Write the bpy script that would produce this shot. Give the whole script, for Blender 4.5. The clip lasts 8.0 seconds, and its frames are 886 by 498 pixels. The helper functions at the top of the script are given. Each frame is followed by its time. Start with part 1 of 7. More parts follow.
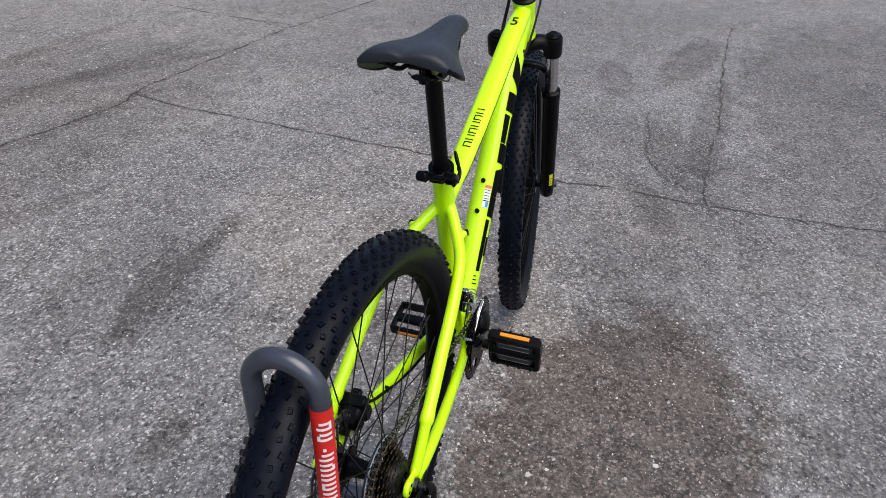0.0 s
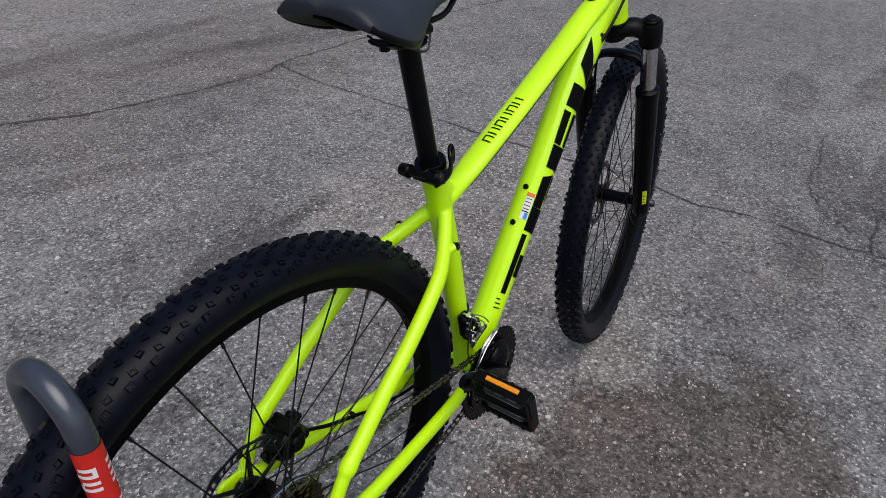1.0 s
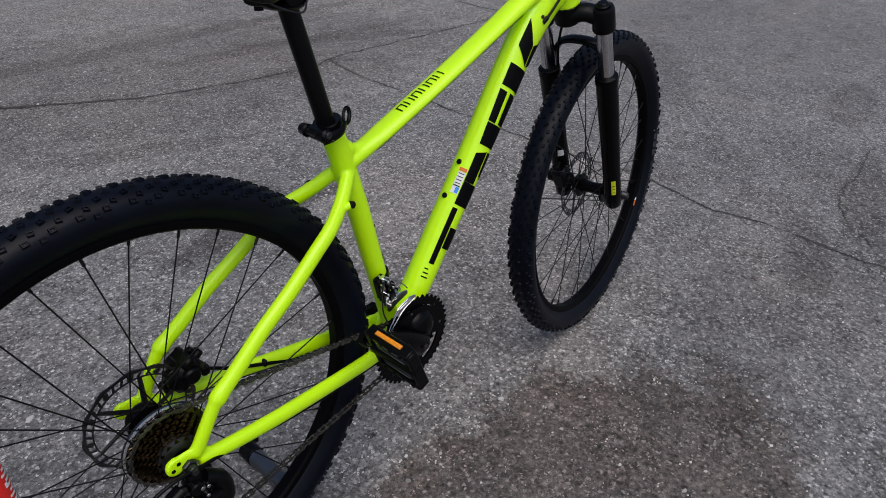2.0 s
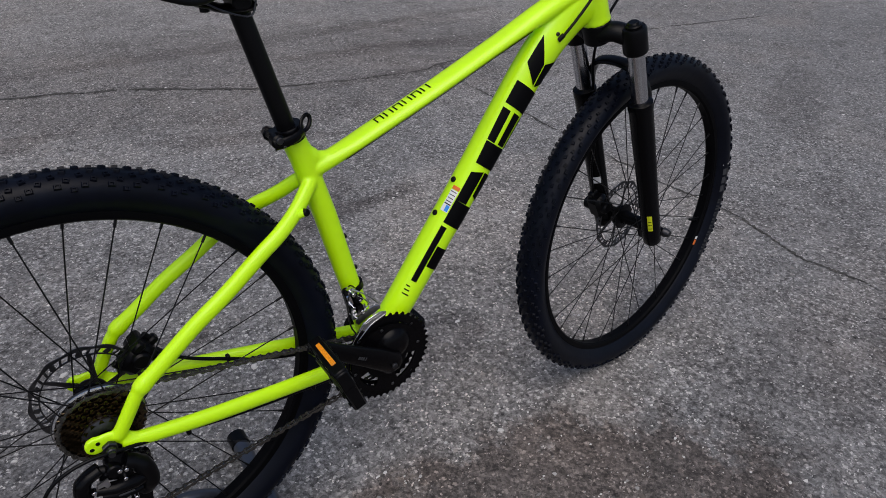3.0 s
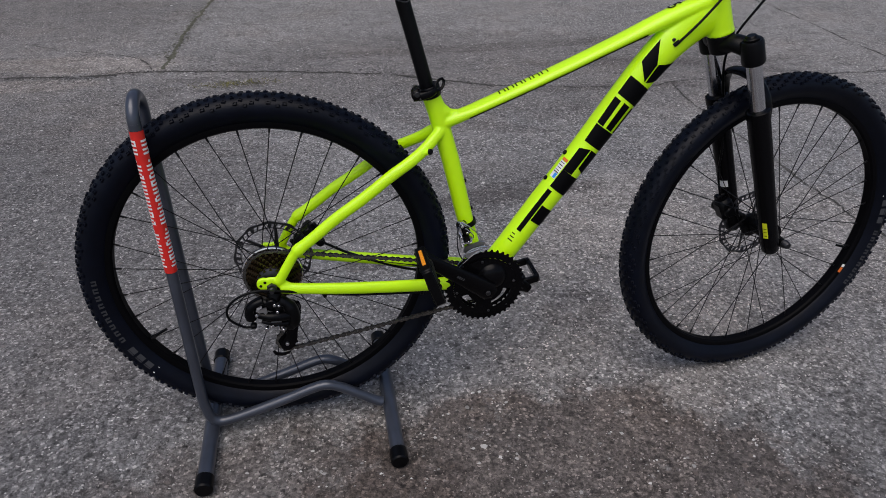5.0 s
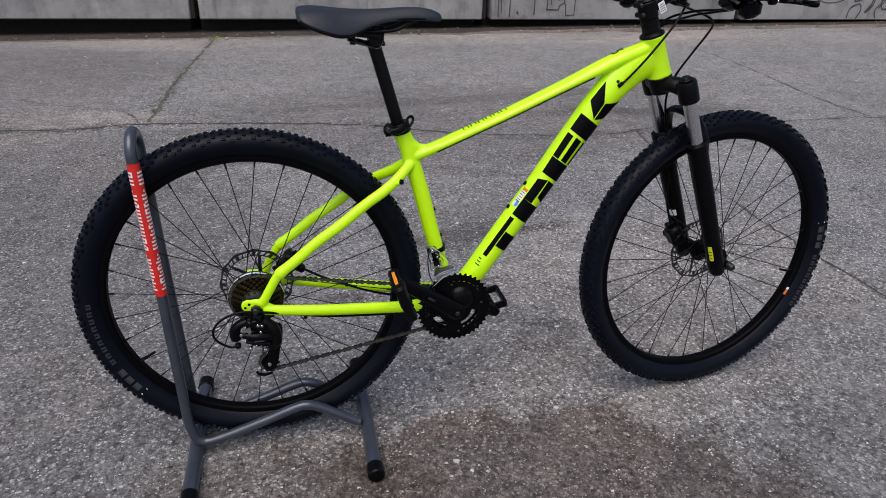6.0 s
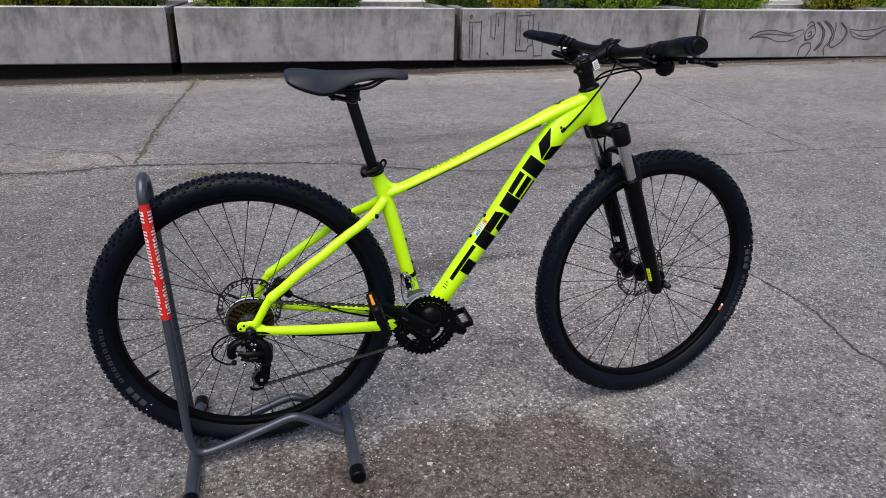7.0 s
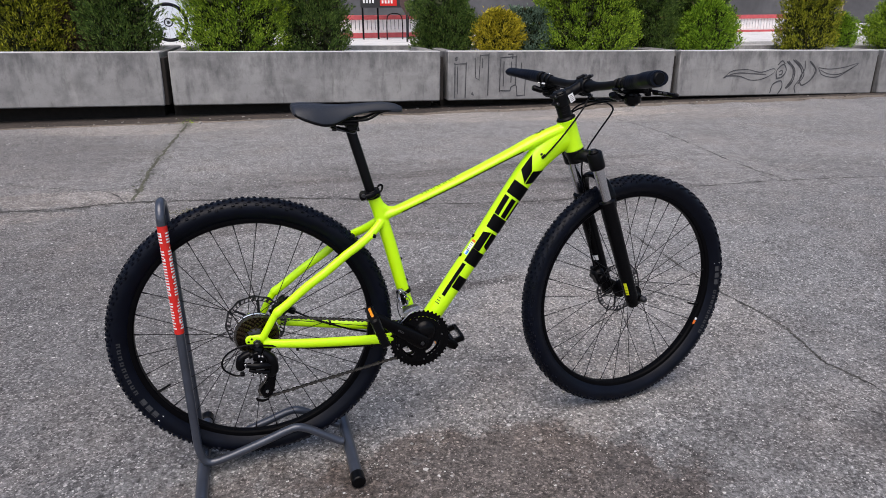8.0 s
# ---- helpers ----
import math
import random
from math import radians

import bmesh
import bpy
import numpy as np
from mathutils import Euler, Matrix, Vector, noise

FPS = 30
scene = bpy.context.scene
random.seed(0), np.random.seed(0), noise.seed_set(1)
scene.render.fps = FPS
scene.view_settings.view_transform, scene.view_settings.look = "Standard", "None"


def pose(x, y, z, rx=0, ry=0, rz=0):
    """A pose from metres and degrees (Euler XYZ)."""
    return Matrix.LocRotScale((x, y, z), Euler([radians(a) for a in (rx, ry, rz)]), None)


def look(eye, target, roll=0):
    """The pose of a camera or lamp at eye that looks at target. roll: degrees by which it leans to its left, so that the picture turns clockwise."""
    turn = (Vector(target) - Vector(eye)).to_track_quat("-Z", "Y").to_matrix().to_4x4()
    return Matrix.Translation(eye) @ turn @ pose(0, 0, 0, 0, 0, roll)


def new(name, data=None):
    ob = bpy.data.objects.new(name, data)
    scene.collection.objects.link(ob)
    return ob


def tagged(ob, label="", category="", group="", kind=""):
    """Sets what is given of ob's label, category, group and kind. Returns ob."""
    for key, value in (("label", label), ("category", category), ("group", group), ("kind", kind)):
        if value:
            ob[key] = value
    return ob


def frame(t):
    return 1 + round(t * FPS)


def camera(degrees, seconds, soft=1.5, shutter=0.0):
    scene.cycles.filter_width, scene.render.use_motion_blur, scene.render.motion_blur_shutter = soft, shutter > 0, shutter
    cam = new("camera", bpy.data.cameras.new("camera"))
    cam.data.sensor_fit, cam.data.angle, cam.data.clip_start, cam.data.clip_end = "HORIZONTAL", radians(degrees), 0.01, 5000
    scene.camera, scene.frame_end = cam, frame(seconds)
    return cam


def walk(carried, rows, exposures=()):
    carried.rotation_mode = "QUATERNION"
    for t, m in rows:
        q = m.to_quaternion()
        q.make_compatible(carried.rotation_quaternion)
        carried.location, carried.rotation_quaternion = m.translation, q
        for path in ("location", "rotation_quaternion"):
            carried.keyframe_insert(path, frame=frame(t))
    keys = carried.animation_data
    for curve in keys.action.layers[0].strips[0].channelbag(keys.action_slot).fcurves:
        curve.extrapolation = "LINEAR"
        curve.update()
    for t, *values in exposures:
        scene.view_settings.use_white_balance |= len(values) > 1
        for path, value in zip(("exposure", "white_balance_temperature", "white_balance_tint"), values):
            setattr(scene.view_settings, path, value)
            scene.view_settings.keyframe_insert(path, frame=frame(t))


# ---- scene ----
cam = camera(66.7, 8.0, soft=0.9)
PATH = [
    (0, (-0.6225, -0.2998, 1.2044), (0.9228, 0.1859, 0.2114), 2.11),
    (0.3, (-0.5529, -0.3590, 1.1568), (0.9551, 0.2220, 0.1577), 1.85),
    (0.5, (-0.4849, -0.3944, 1.1419), (0.9725, 0.2986, 0.1391), 1.77),
    (0.7, (-0.4116, -0.4173, 1.1383), (0.9775, 0.3933, 0.1267), 1.85),
    (1, (-0.3289, -0.4582, 1.1214), (1.0042, 0.4384, 0.1070), 1.74),
    (1.2, (-0.2953, -0.4751, 1.1070), (1.0219, 0.4463, 0.0942), 1.75),
    (1.5, (-0.2767, -0.5296, 1.0955), (0.9975, 0.4547, 0.0868), 1.71),
    (1.7, (-0.2689, -0.6100, 1.0949), (0.9654, 0.4270, 0.0895), 1.46),
    (2.8, (-0.0245, -0.8197, 1.0860), (1.0385, 0.4069, 0.0983), 0.91),
    (3, (0.0030, -0.8374, 1.0926), (0.9307, 0.4931, 0.1030), 1.15),
    (3.2, (0.0069, -0.8555, 1.0830), (0.8066, 0.5599, 0.0995), 1.53),
    (3.5, (0.0407, -0.9146, 1.0875), (0.6826, 0.5742, 0.0968), 1.04),
    (3.8, (0.0603, -0.9971, 1.0777), (0.6207, 0.5304, 0.0966), 1.30),
    (4, (0.0792, -1.0495, 1.0782), (0.5258, 0.5148, 0.0967), 1.09),
    (4.3, (0.0949, -1.1112, 1.0903), (0.4628, 0.4762, 0.1132), 1.19),
    (4.5, (0.1150, -1.1454, 1.0985), (0.4447, 0.4511, 0.1226), 0.73),
    (4.7, (0.1197, -1.1726, 1.1099), (0.4247, 0.4283, 0.1331), 0.17),
    (5.8, (0.1144, -1.3219, 1.1318), (0.4795, 0.3379, 0.2822), 0.46),
    (6, (0.1156, -1.3487, 1.1225), (0.4917, 0.3205, 0.2966), 0.30),
    (6.2, (0.1045, -1.4005, 1.1281), (0.4935, 0.2719, 0.3146), 0.32),
    (6.5, (0.0968, -1.4689, 1.1454), (0.5055, 0.2076, 0.3501), 0.17),
    (6.8, (0.1023, -1.5172, 1.1754), (0.5286, 0.1686, 0.4096), -0.07),
    (7, (0.0906, -1.5510, 1.1949), (0.5338, 0.1425, 0.4565), 0.01),
    (7.3, (0.0748, -1.5958, 1.2037), (0.5381, 0.1112, 0.5100), -0.11),
    (7.5, (0.0612, -1.6306, 1.2086), (0.5366, 0.0801, 0.5322), -0.17),
    (7.8, (0.0454, -1.6590, 1.2005), (0.5324, 0.0581, 0.5489), -0.22),
    (8, (0.0388, -1.6965, 1.1952), (0.5265, 0.0265, 0.5599), -0.36),
]
# the clip's camera darkens, then brightens again
EXPOSURES = [(0, 0.71, 6680, 10), (0.5, 0.40, 6640, 10), (1.0, 0.24, 6600, 10), (1.5, 0.13, 6560, 10), (3.0, 0.08, 6530, 11.5), (3.5, 0.05, 6530, 11.5), (4.5, 0.03, 6540, 12), (6.0, 0.44, 6600, 12.5), (6.5, 0.55, 6620, 12.5), (7.0, 0.62, 6640, 12.5), (7.5, 0.66, 6640, 12.5), (8.0, 0.68, 6640, 12.5)]
walk(cam, [(t, look(eye, target, roll)) for t, eye, target, roll in PATH], EXPOSURES)

# ---- light ----
world = bpy.data.worlds.new("sky")
scene.world = world
world.use_nodes = True
sky = world.node_tree.nodes.new("ShaderNodeTexSky")
sky.sky_type, sky.sun_disc = "NISHITA", False
SUN_ELEVATION, SUN_TURN = radians(62), radians(205)
sky.sun_elevation, sky.sun_rotation = SUN_ELEVATION, SUN_TURN
sky.air_density, sky.dust_density, sky.ozone_density = 0.9, 2.5, 1.5
world.node_tree.nodes["Background"].inputs[1].default_value = 0.11
world.node_tree.links.new(sky.outputs[0], world.node_tree.nodes["Background"].inputs[0])
sun = new("sun", bpy.data.lights.new("sun", "SUN"))
sun.data.energy, sun.data.angle, sun.data.color = 1.7, radians(60), (1.0, 0.945, 0.885)
toward = Vector((math.sin(SUN_TURN) * math.cos(SUN_ELEVATION), math.cos(SUN_TURN) * math.cos(SUN_ELEVATION), math.sin(SUN_ELEVATION)))
sun.matrix_world = look(toward * 20, (0, 0, 0))


# ---- materials ----
def material(name, colour, rough=0.5, metal=0.0, grain=0.0, scale=60.0, bump=0.0, coat=0.0, spec=0.5, big=0.0, big_scale=3.0, bump_scale=None):
    """A principled material whose colour varies at a fine and a coarse scale, with fine relief."""
    m = bpy.data.materials.new(name)
    m.use_nodes = True
    nt = m.node_tree
    b = nt.nodes["Principled BSDF"]
    b.inputs["Roughness"].default_value, b.inputs["Metallic"].default_value = rough, metal
    b.inputs["Coat Weight"].default_value, b.inputs["Specular IOR Level"].default_value = coat, spec
    b.inputs["Coat Roughness"].default_value = 0.18
    b.inputs["Base Color"].default_value = (*colour, 1)
    co = nt.nodes.new("ShaderNodeTexCoord")
    last = None
    for amount, size in ((grain, scale), (big, big_scale)):
        if not amount:
            continue
        n = nt.nodes.new("ShaderNodeTexNoise")
        n.inputs["Scale"].default_value, n.inputs["Detail"].default_value = size, 5
        nt.links.new(co.outputs["Object"], n.inputs["Vector"])
        r = nt.nodes.new("ShaderNodeMapRange")
        r.inputs[1].default_value, r.inputs[2].default_value = 0.3, 0.7
        r.inputs[3].default_value, r.inputs[4].default_value = 1 - amount, 1 + amount
        nt.links.new(n.outputs["Fac"], r.inputs[0])
        mix = nt.nodes.new("ShaderNodeMix")
        mix.data_type, mix.blend_type = "RGBA", "MULTIPLY"
        mix.inputs[0].default_value = 1
        if last:
            nt.links.new(last, mix.inputs[6])
        else:
            mix.inputs[6].default_value = (*colour, 1)
        nt.links.new(r.outputs[0], mix.inputs[7])
        last = mix.outputs[2]
    if last:
        nt.links.new(last, b.inputs["Base Color"])
    if bump:
        n = nt.nodes.new("ShaderNodeTexNoise")
        n.inputs["Scale"].default_value, n.inputs["Detail"].default_value = bump_scale or scale * 2, 4
        nt.links.new(co.outputs["Object"], n.inputs["Vector"])
        bp = nt.nodes.new("ShaderNodeBump")
        bp.inputs["Strength"].default_value, bp.inputs["Distance"].default_value = bump, 0.002
        nt.links.new(n.outputs["Fac"], bp.inputs["Height"])
        nt.links.new(bp.outputs[0], b.inputs["Normal"])
    return m


PAINT = material("neon_paint", (0.57, 0.97, 0.001), 0.38, grain=0.03, scale=9, coat=0.4, spec=0.4)
BLACK_PAINT = material("black_paint", (0.0018, 0.0018, 0.0024), 0.26, grain=0.1, scale=30, spec=0.12)
SATIN = material("satin_black", (0.0024, 0.0024, 0.003), 0.38, grain=0.15, scale=40, bump=0.05, spec=0.14)
DECAL = material("black_decal", (0.0012, 0.0012, 0.0016), 0.55, spec=0.08)
RUBBER = material("tyre_rubber", (0.0017, 0.0027, 0.0068), 0.42, grain=0.25, scale=35, bump=0.15, big=0.2, big_scale=6, spec=0.14)
GREY_PRINT = material("grey_print", (0.034, 0.035, 0.039), 0.6, spec=0.2)
PALE_PRINT = material("pale_print", (0.042, 0.043, 0.048), 0.6, spec=0.2)
WHITE_PRINT = material("white_print", (0.75, 0.75, 0.75), 0.5)
RIM = material("black_rim", (0.002, 0.002, 0.0026), 0.5, grain=0.1, scale=30, spec=0.05)
SADDLE = material("saddle_cover", (0.014, 0.017, 0.024), 0.5, grain=0.12, scale=60, bump=0.25, bump_scale=700, spec=0.4)
PLASTIC = material("black_plastic", (0.0020, 0.0020, 0.0026), 0.32, grain=0.2, scale=50, bump=0.1, spec=0.14)
STEEL = material("dark_steel", (0.055, 0.055, 0.06), 0.38, 0.9, grain=0.25, scale=80)
DISC_STEEL = material("brake_disc_steel", (0.085, 0.085, 0.09), 0.34, 0.9, grain=0.25, scale=80)
PAD = material("grey_pedal_pad", (0.022, 0.024, 0.030), 0.35, grain=0.2, scale=60, bump=0.3, bump_scale=300)
CHAIN_STEEL = material("chain_steel", (0.15, 0.145, 0.135), 0.27, 0.9, grain=0.35, scale=150)
CHROME = material("chrome", (0.62, 0.62, 0.64), 0.14, 1.0, grain=0.05, scale=50)
BRIGHT_STEEL = material("bright_pressed_steel", (0.86, 0.86, 0.87), 0.24, 1.0, grain=0.08, scale=60)
SILVER = material("silver_alloy", (0.5, 0.5, 0.52), 0.3, 1.0, grain=0.12, scale=60)
BROWN_STEEL = material("oiled_sprocket_steel", (0.10, 0.075, 0.045), 0.26, 1.0, grain=0.3, scale=70)
SPOKE = material("black_spoke", (0.004, 0.004, 0.005), 0.45, 0.2, spec=0.3)
STAND = material("grey_enamel", (0.045, 0.052, 0.070), 0.30, 0.3, grain=0.12, scale=25, coat=0.4, big=0.1)
RED = material("red_film", (0.62, 0.018, 0.012), 0.42, grain=0.06, scale=40)
ORANGE = material("orange_reflector", (0.78, 0.27, 0.015), 0.22, grain=0.2, scale=300, coat=0.4)
YELLOW_FILM = material("yellow_film", (0.65, 0.70, 0.01), 0.45)
BLUE_FILM = material("blue_film", (0.02, 0.25, 0.75), 0.4)
ORANGE_FILM = material("orange_film", (0.75, 0.16, 0.02), 0.4)
SPRAY = material("faded_spray_paint", (0.06, 0.06, 0.065), 0.85, grain=0.35, scale=14)
# near black for plinths and gap blocks, shade put into the colour
SHADE_BLACK = material("shade_black", (0.013, 0.010, 0.008), 0.95, grain=0.3, scale=20)
# paler concrete for the wall tops, with the sun's brightness in its colour
LIT_CONCRETE = material("lit_top_concrete", (0.56, 0.555, 0.55), 0.9, grain=0.12, scale=40, bump=0.4, big=0.15, big_scale=2)
SOIL = material("gravel_mulch", (0.52, 0.52, 0.54), 0.95, grain=0.5, scale=50, bump=1.0, bump_scale=60)
PAVING = material("terrace_paving", (0.60, 0.59, 0.58), 0.9, grain=0.12, scale=20, big=0.15)
BARK = material("brown_bark", (0.09, 0.055, 0.035), 0.95, grain=0.4, scale=30, bump=0.8)
WHITE_PAINT = material("white_fence_paint", (0.84, 0.83, 0.80), 0.6, grain=0.08, scale=10)
RED_PAINT = material("red_rail_paint", (0.50, 0.085, 0.09), 0.5, grain=0.15, scale=10)
FACADE = material("grey_render", (0.085, 0.085, 0.09), 0.9, grain=0.1, scale=6, big=0.25, big_scale=0.6)
PANEL = material("pale_board", (0.60, 0.64, 0.68), 0.5, grain=0.05, scale=4)
SIGN_BLACK = material("black_sign", (0.02, 0.02, 0.02), 0.5)
CRACK = material("crack_dirt", (0.052, 0.05, 0.046), 1.0, grain=0.5, scale=25, bump=0.8)
MOSS = material("mossy_crack_dirt", (0.085, 0.085, 0.06), 1.0, grain=0.5, scale=18, bump=0.8)
SAND = material("sandy_dirt", (0.150, 0.125, 0.102), 1.0, grain=0.35, scale=30, bump=0.8, big=0.3, big_scale=4)


def leafy(name, dark, light, tip):
    m = bpy.data.materials.new(name)
    m.use_nodes = True
    nt = m.node_tree
    b = nt.nodes["Principled BSDF"]
    b.inputs["Roughness"].default_value, b.inputs["Specular IOR Level"].default_value = 0.7, 0.15
    g = nt.nodes.new("ShaderNodeNewGeometry")
    ramp = nt.nodes.new("ShaderNodeValToRGB")
    ramp.color_ramp.elements[0].color, ramp.color_ramp.elements[1].color = (*dark, 1), (*tip, 1)
    e = ramp.color_ramp.elements.new(0.55)
    e.color = (*light, 1)
    nt.links.new(g.outputs["Random Per Island"], ramp.inputs[0])
    nt.links.new(ramp.outputs[0], b.inputs["Base Color"])
    return m


LEAF_GREEN = leafy("thuja_green", (0.045, 0.088, 0.010), (0.165, 0.275, 0.018), (0.34, 0.47, 0.038))
LEAF_DARK = leafy("dark_conifer", (0.022, 0.044, 0.012), (0.066, 0.122, 0.022), (0.15, 0.215, 0.045))
LEAF_GOLD = leafy("golden_thuja", (0.11, 0.10, 0.010), (0.36, 0.30, 0.016), (0.58, 0.48, 0.035))
LEAF_BROWN = leafy("withered_conifer", (0.03, 0.018, 0.012), (0.075, 0.045, 0.03), (0.13, 0.085, 0.05))
LEAF_LIME = leafy("lime_juniper", (0.04, 0.085, 0.010), (0.155, 0.29, 0.016), (0.30, 0.46, 0.034))
LEAF_BLUE = leafy("blue_juniper", (0.040, 0.070, 0.046), (0.11, 0.175, 0.115), (0.20, 0.28, 0.20))
LEAF_MOSS = leafy("dull_moss", (0.05, 0.048, 0.02), (0.11, 0.105, 0.03), (0.17, 0.16, 0.05))
LEAF_OLIVE = leafy("olive_thuja", (0.045, 0.058, 0.007), (0.18, 0.20, 0.013), (0.42, 0.42, 0.032))
# leaves deep in the crowns, inner shade put into the colour
LEAF_SHADE = leafy("shaded_inner_foliage", (0.010, 0.013, 0.006), (0.022, 0.030, 0.010), (0.045, 0.050, 0.018))


def asphalt_material():
    """Old grey asphalt with pale aggregate, mottling, damp stains and lightened patches."""
    m = bpy.data.materials.new("old_asphalt")
    m.use_nodes = True
    nt = m.node_tree
    N, L = nt.nodes.new, nt.links.new
    b = nt.nodes["Principled BSDF"]
    co = N("ShaderNodeTexCoord").outputs["Object"]

    def noise_tex(scale, detail=4, rough=0.55):
        n = N("ShaderNodeTexNoise")
        n.inputs["Scale"].default_value, n.inputs["Detail"].default_value, n.inputs["Roughness"].default_value = scale, detail, rough
        L(co, n.inputs["Vector"])
        return n.outputs["Fac"]

    def ranged(src, a, c, lo, hi):
        r = N("ShaderNodeMapRange")
        for i, v in enumerate((a, c, lo, hi)):
            r.inputs[i + 1].default_value = v
        L(src, r.inputs[0])
        return r.outputs[0]

    def mixed(kind, fac, a, c):
        x = N("ShaderNodeMix")
        x.data_type, x.blend_type = "RGBA", kind
        for slot, v in ((0, fac), (6, a), (7, c)):
            if isinstance(v, (tuple, float, int)):
                x.inputs[slot].default_value = v
            else:
                L(v, x.inputs[slot])
        return x.outputs[2]

    # places shifted a little, so that no stone comes out round
    wob = N("ShaderNodeTexNoise")
    wob.inputs["Scale"].default_value, wob.inputs["Detail"].default_value = 170, 2
    L(co, wob.inputs["Vector"])
    shift = N("ShaderNodeVectorMath")
    shift.operation = "MULTIPLY_ADD"
    shift.inputs[1].default_value = (0.012, 0.012, 0.012)
    L(wob.outputs["Color"], shift.inputs[0])
    L(co, shift.inputs[2])

    def cells(scale):
        v = N("ShaderNodeTexVoronoi")
        v.inputs["Scale"].default_value = scale
        L(shift.outputs[0], v.inputs["Vector"])
        return v

    base = mixed("MIX", ranged(noise_tex(0.9, 6), 0.35, 0.65, 0, 1), (0.171, 0.171, 0.1725, 1), (0.213, 0.2125, 0.213, 1))
    base = mixed("MULTIPLY", 1.0, base, ranged(noise_tex(9, 5), 0.3, 0.7, 0.86, 1.14))
    # scuffed and greasy blotches a hand wide, and a brownish film here and there
    base = mixed("MULTIPLY", ranged(noise_tex(3.1, 9, 0.68), 0.56, 0.68, 0, 0.5), base, (0.58, 0.57, 0.56, 1))
    mp_ = N("ShaderNodeMapping")
    mp_.inputs["Scale"].default_value = (1.0, 4.5, 1.0)
    L(co, mp_.inputs["Vector"])
    streak = N("ShaderNodeTexNoise")
    streak.inputs["Scale"].default_value, streak.inputs["Detail"].default_value, streak.inputs["Roughness"].default_value = 1.6, 9, 0.7
    L(mp_.outputs[0], streak.inputs["Vector"])
    base = mixed("MULTIPLY", ranged(streak.outputs["Fac"], 0.56, 0.66, 0, 0.45), base, (0.66, 0.655, 0.65, 1))
    base = mixed("MULTIPLY", ranged(noise_tex(1.7, 8, 0.6), 0.50, 0.68, 0, 0.8), base, (1.06, 1.01, 0.97, 1))
    base = mixed("MULTIPLY", ranged(noise_tex(20, 8, 0.72), 0.54, 0.64, 0, 0.6), base, (0.60, 0.60, 0.60, 1))
    base = mixed("MULTIPLY", 1.0, base, ranged(noise_tex(75, 4, 0.6), 0.32, 0.68, 0.72, 1.30))
    base = mixed("MULTIPLY", ranged(noise_tex(34, 6, 0.7), 0.53, 0.62, 0, 0.85), base, (0.56, 0.56, 0.56, 1))
    base = mixed("MULTIPLY", ranged(noise_tex(52, 4, 0.6), 0.57, 0.63, 0, 0.9), base, (1.62, 1.61, 1.59, 1))
    small = cells(215)
    sep = N("ShaderNodeSeparateColor")
    L(small.outputs["Color"], sep.inputs[0])
    base = mixed("MULTIPLY", 1.0, base, ranged(sep.outputs[0], 0, 1, 0.54, 1.48))
    # rounded gravel a fingertip wide, each stone of its own tone, sunk in darker binder
    gravel = cells(95)
    sep4 = N("ShaderNodeSeparateColor")
    L(gravel.outputs["Color"], sep4.inputs[0])
    rough_part = ranged(noise_tex(5, 6, 0.65), 0.40, 0.60, 0.10, 1.0)
    base = mixed("MULTIPLY", rough_part, base, ranged(sep4.outputs[0], 0, 1, 0.66, 1.46))
    base = mixed("MULTIPLY", rough_part, base, ranged(gravel.outputs["Distance"], 0.28, 0.62, 1.10, 0.60))
    # pits where stones have broken out
    pits = cells(62)
    sep5 = N("ShaderNodeSeparateColor")
    L(pits.outputs["Color"], sep5.inputs[0])
    pit = N("ShaderNodeMath")
    pit.operation = "MULTIPLY"
    L(ranged(sep5.outputs[1], 0.80, 0.84, 0, 1), pit.inputs[0])
    L(ranged(pits.outputs["Distance"], 0.20, 0.40, 1, 0), pit.inputs[1])
    base = mixed("MULTIPLY", pit.outputs[0], base, (0.42, 0.42, 0.43, 1))
    # larger worn stones, few
    slabs = cells(44)
    sep6 = N("ShaderNodeSeparateColor")
    L(slabs.outputs["Color"], sep6.inputs[0])
    slab = N("ShaderNodeMath")
    slab.operation = "MULTIPLY"
    L(ranged(sep6.outputs[1], 0.93, 0.945, 0, 0.8), slab.inputs[0])
    L(ranged(slabs.outputs["Distance"], 0.22, 0.36, 1, 0), slab.inputs[1])
    base = mixed("MIX", slab.outputs[0], base, mixed("MIX", sep6.outputs[2], (0.20, 0.185, 0.175, 1), (0.40, 0.385, 0.37, 1)))
    # pale stones: the few cells whose lot is high
    stones = cells(88)
    sep2 = N("ShaderNodeSeparateColor")
    L(stones.outputs["Color"], sep2.inputs[0])
    size = N("ShaderNodeMath")
    size.operation = "MULTIPLY"
    L(ranged(sep2.outputs[1], 0.83, 0.85, 0, 1), size.inputs[0])
    L(ranged(stones.outputs["Distance"], 0.26, 0.48, 1, 0), size.inputs[1])
    tone = mixed("MIX", sep2.outputs[2], (0.26, 0.256, 0.25, 1), (0.66, 0.65, 0.635, 1))
    base = mixed("MIX", size.outputs[0], base, tone)
    dots = cells(160)
    sep3 = N("ShaderNodeSeparateColor")
    L(dots.outputs["Color"], sep3.inputs[0])
    dot = N("ShaderNodeMath")
    dot.operation = "MULTIPLY"
    L(ranged(sep3.outputs[1], 0.87, 0.89, 0, 1), dot.inputs[0])
    L(ranged(dots.outputs["Distance"], 0.30, 0.42, 1, 0), dot.inputs[1])
    base = mixed("MIX", dot.outputs[0], base, (0.62, 0.61, 0.595, 1))

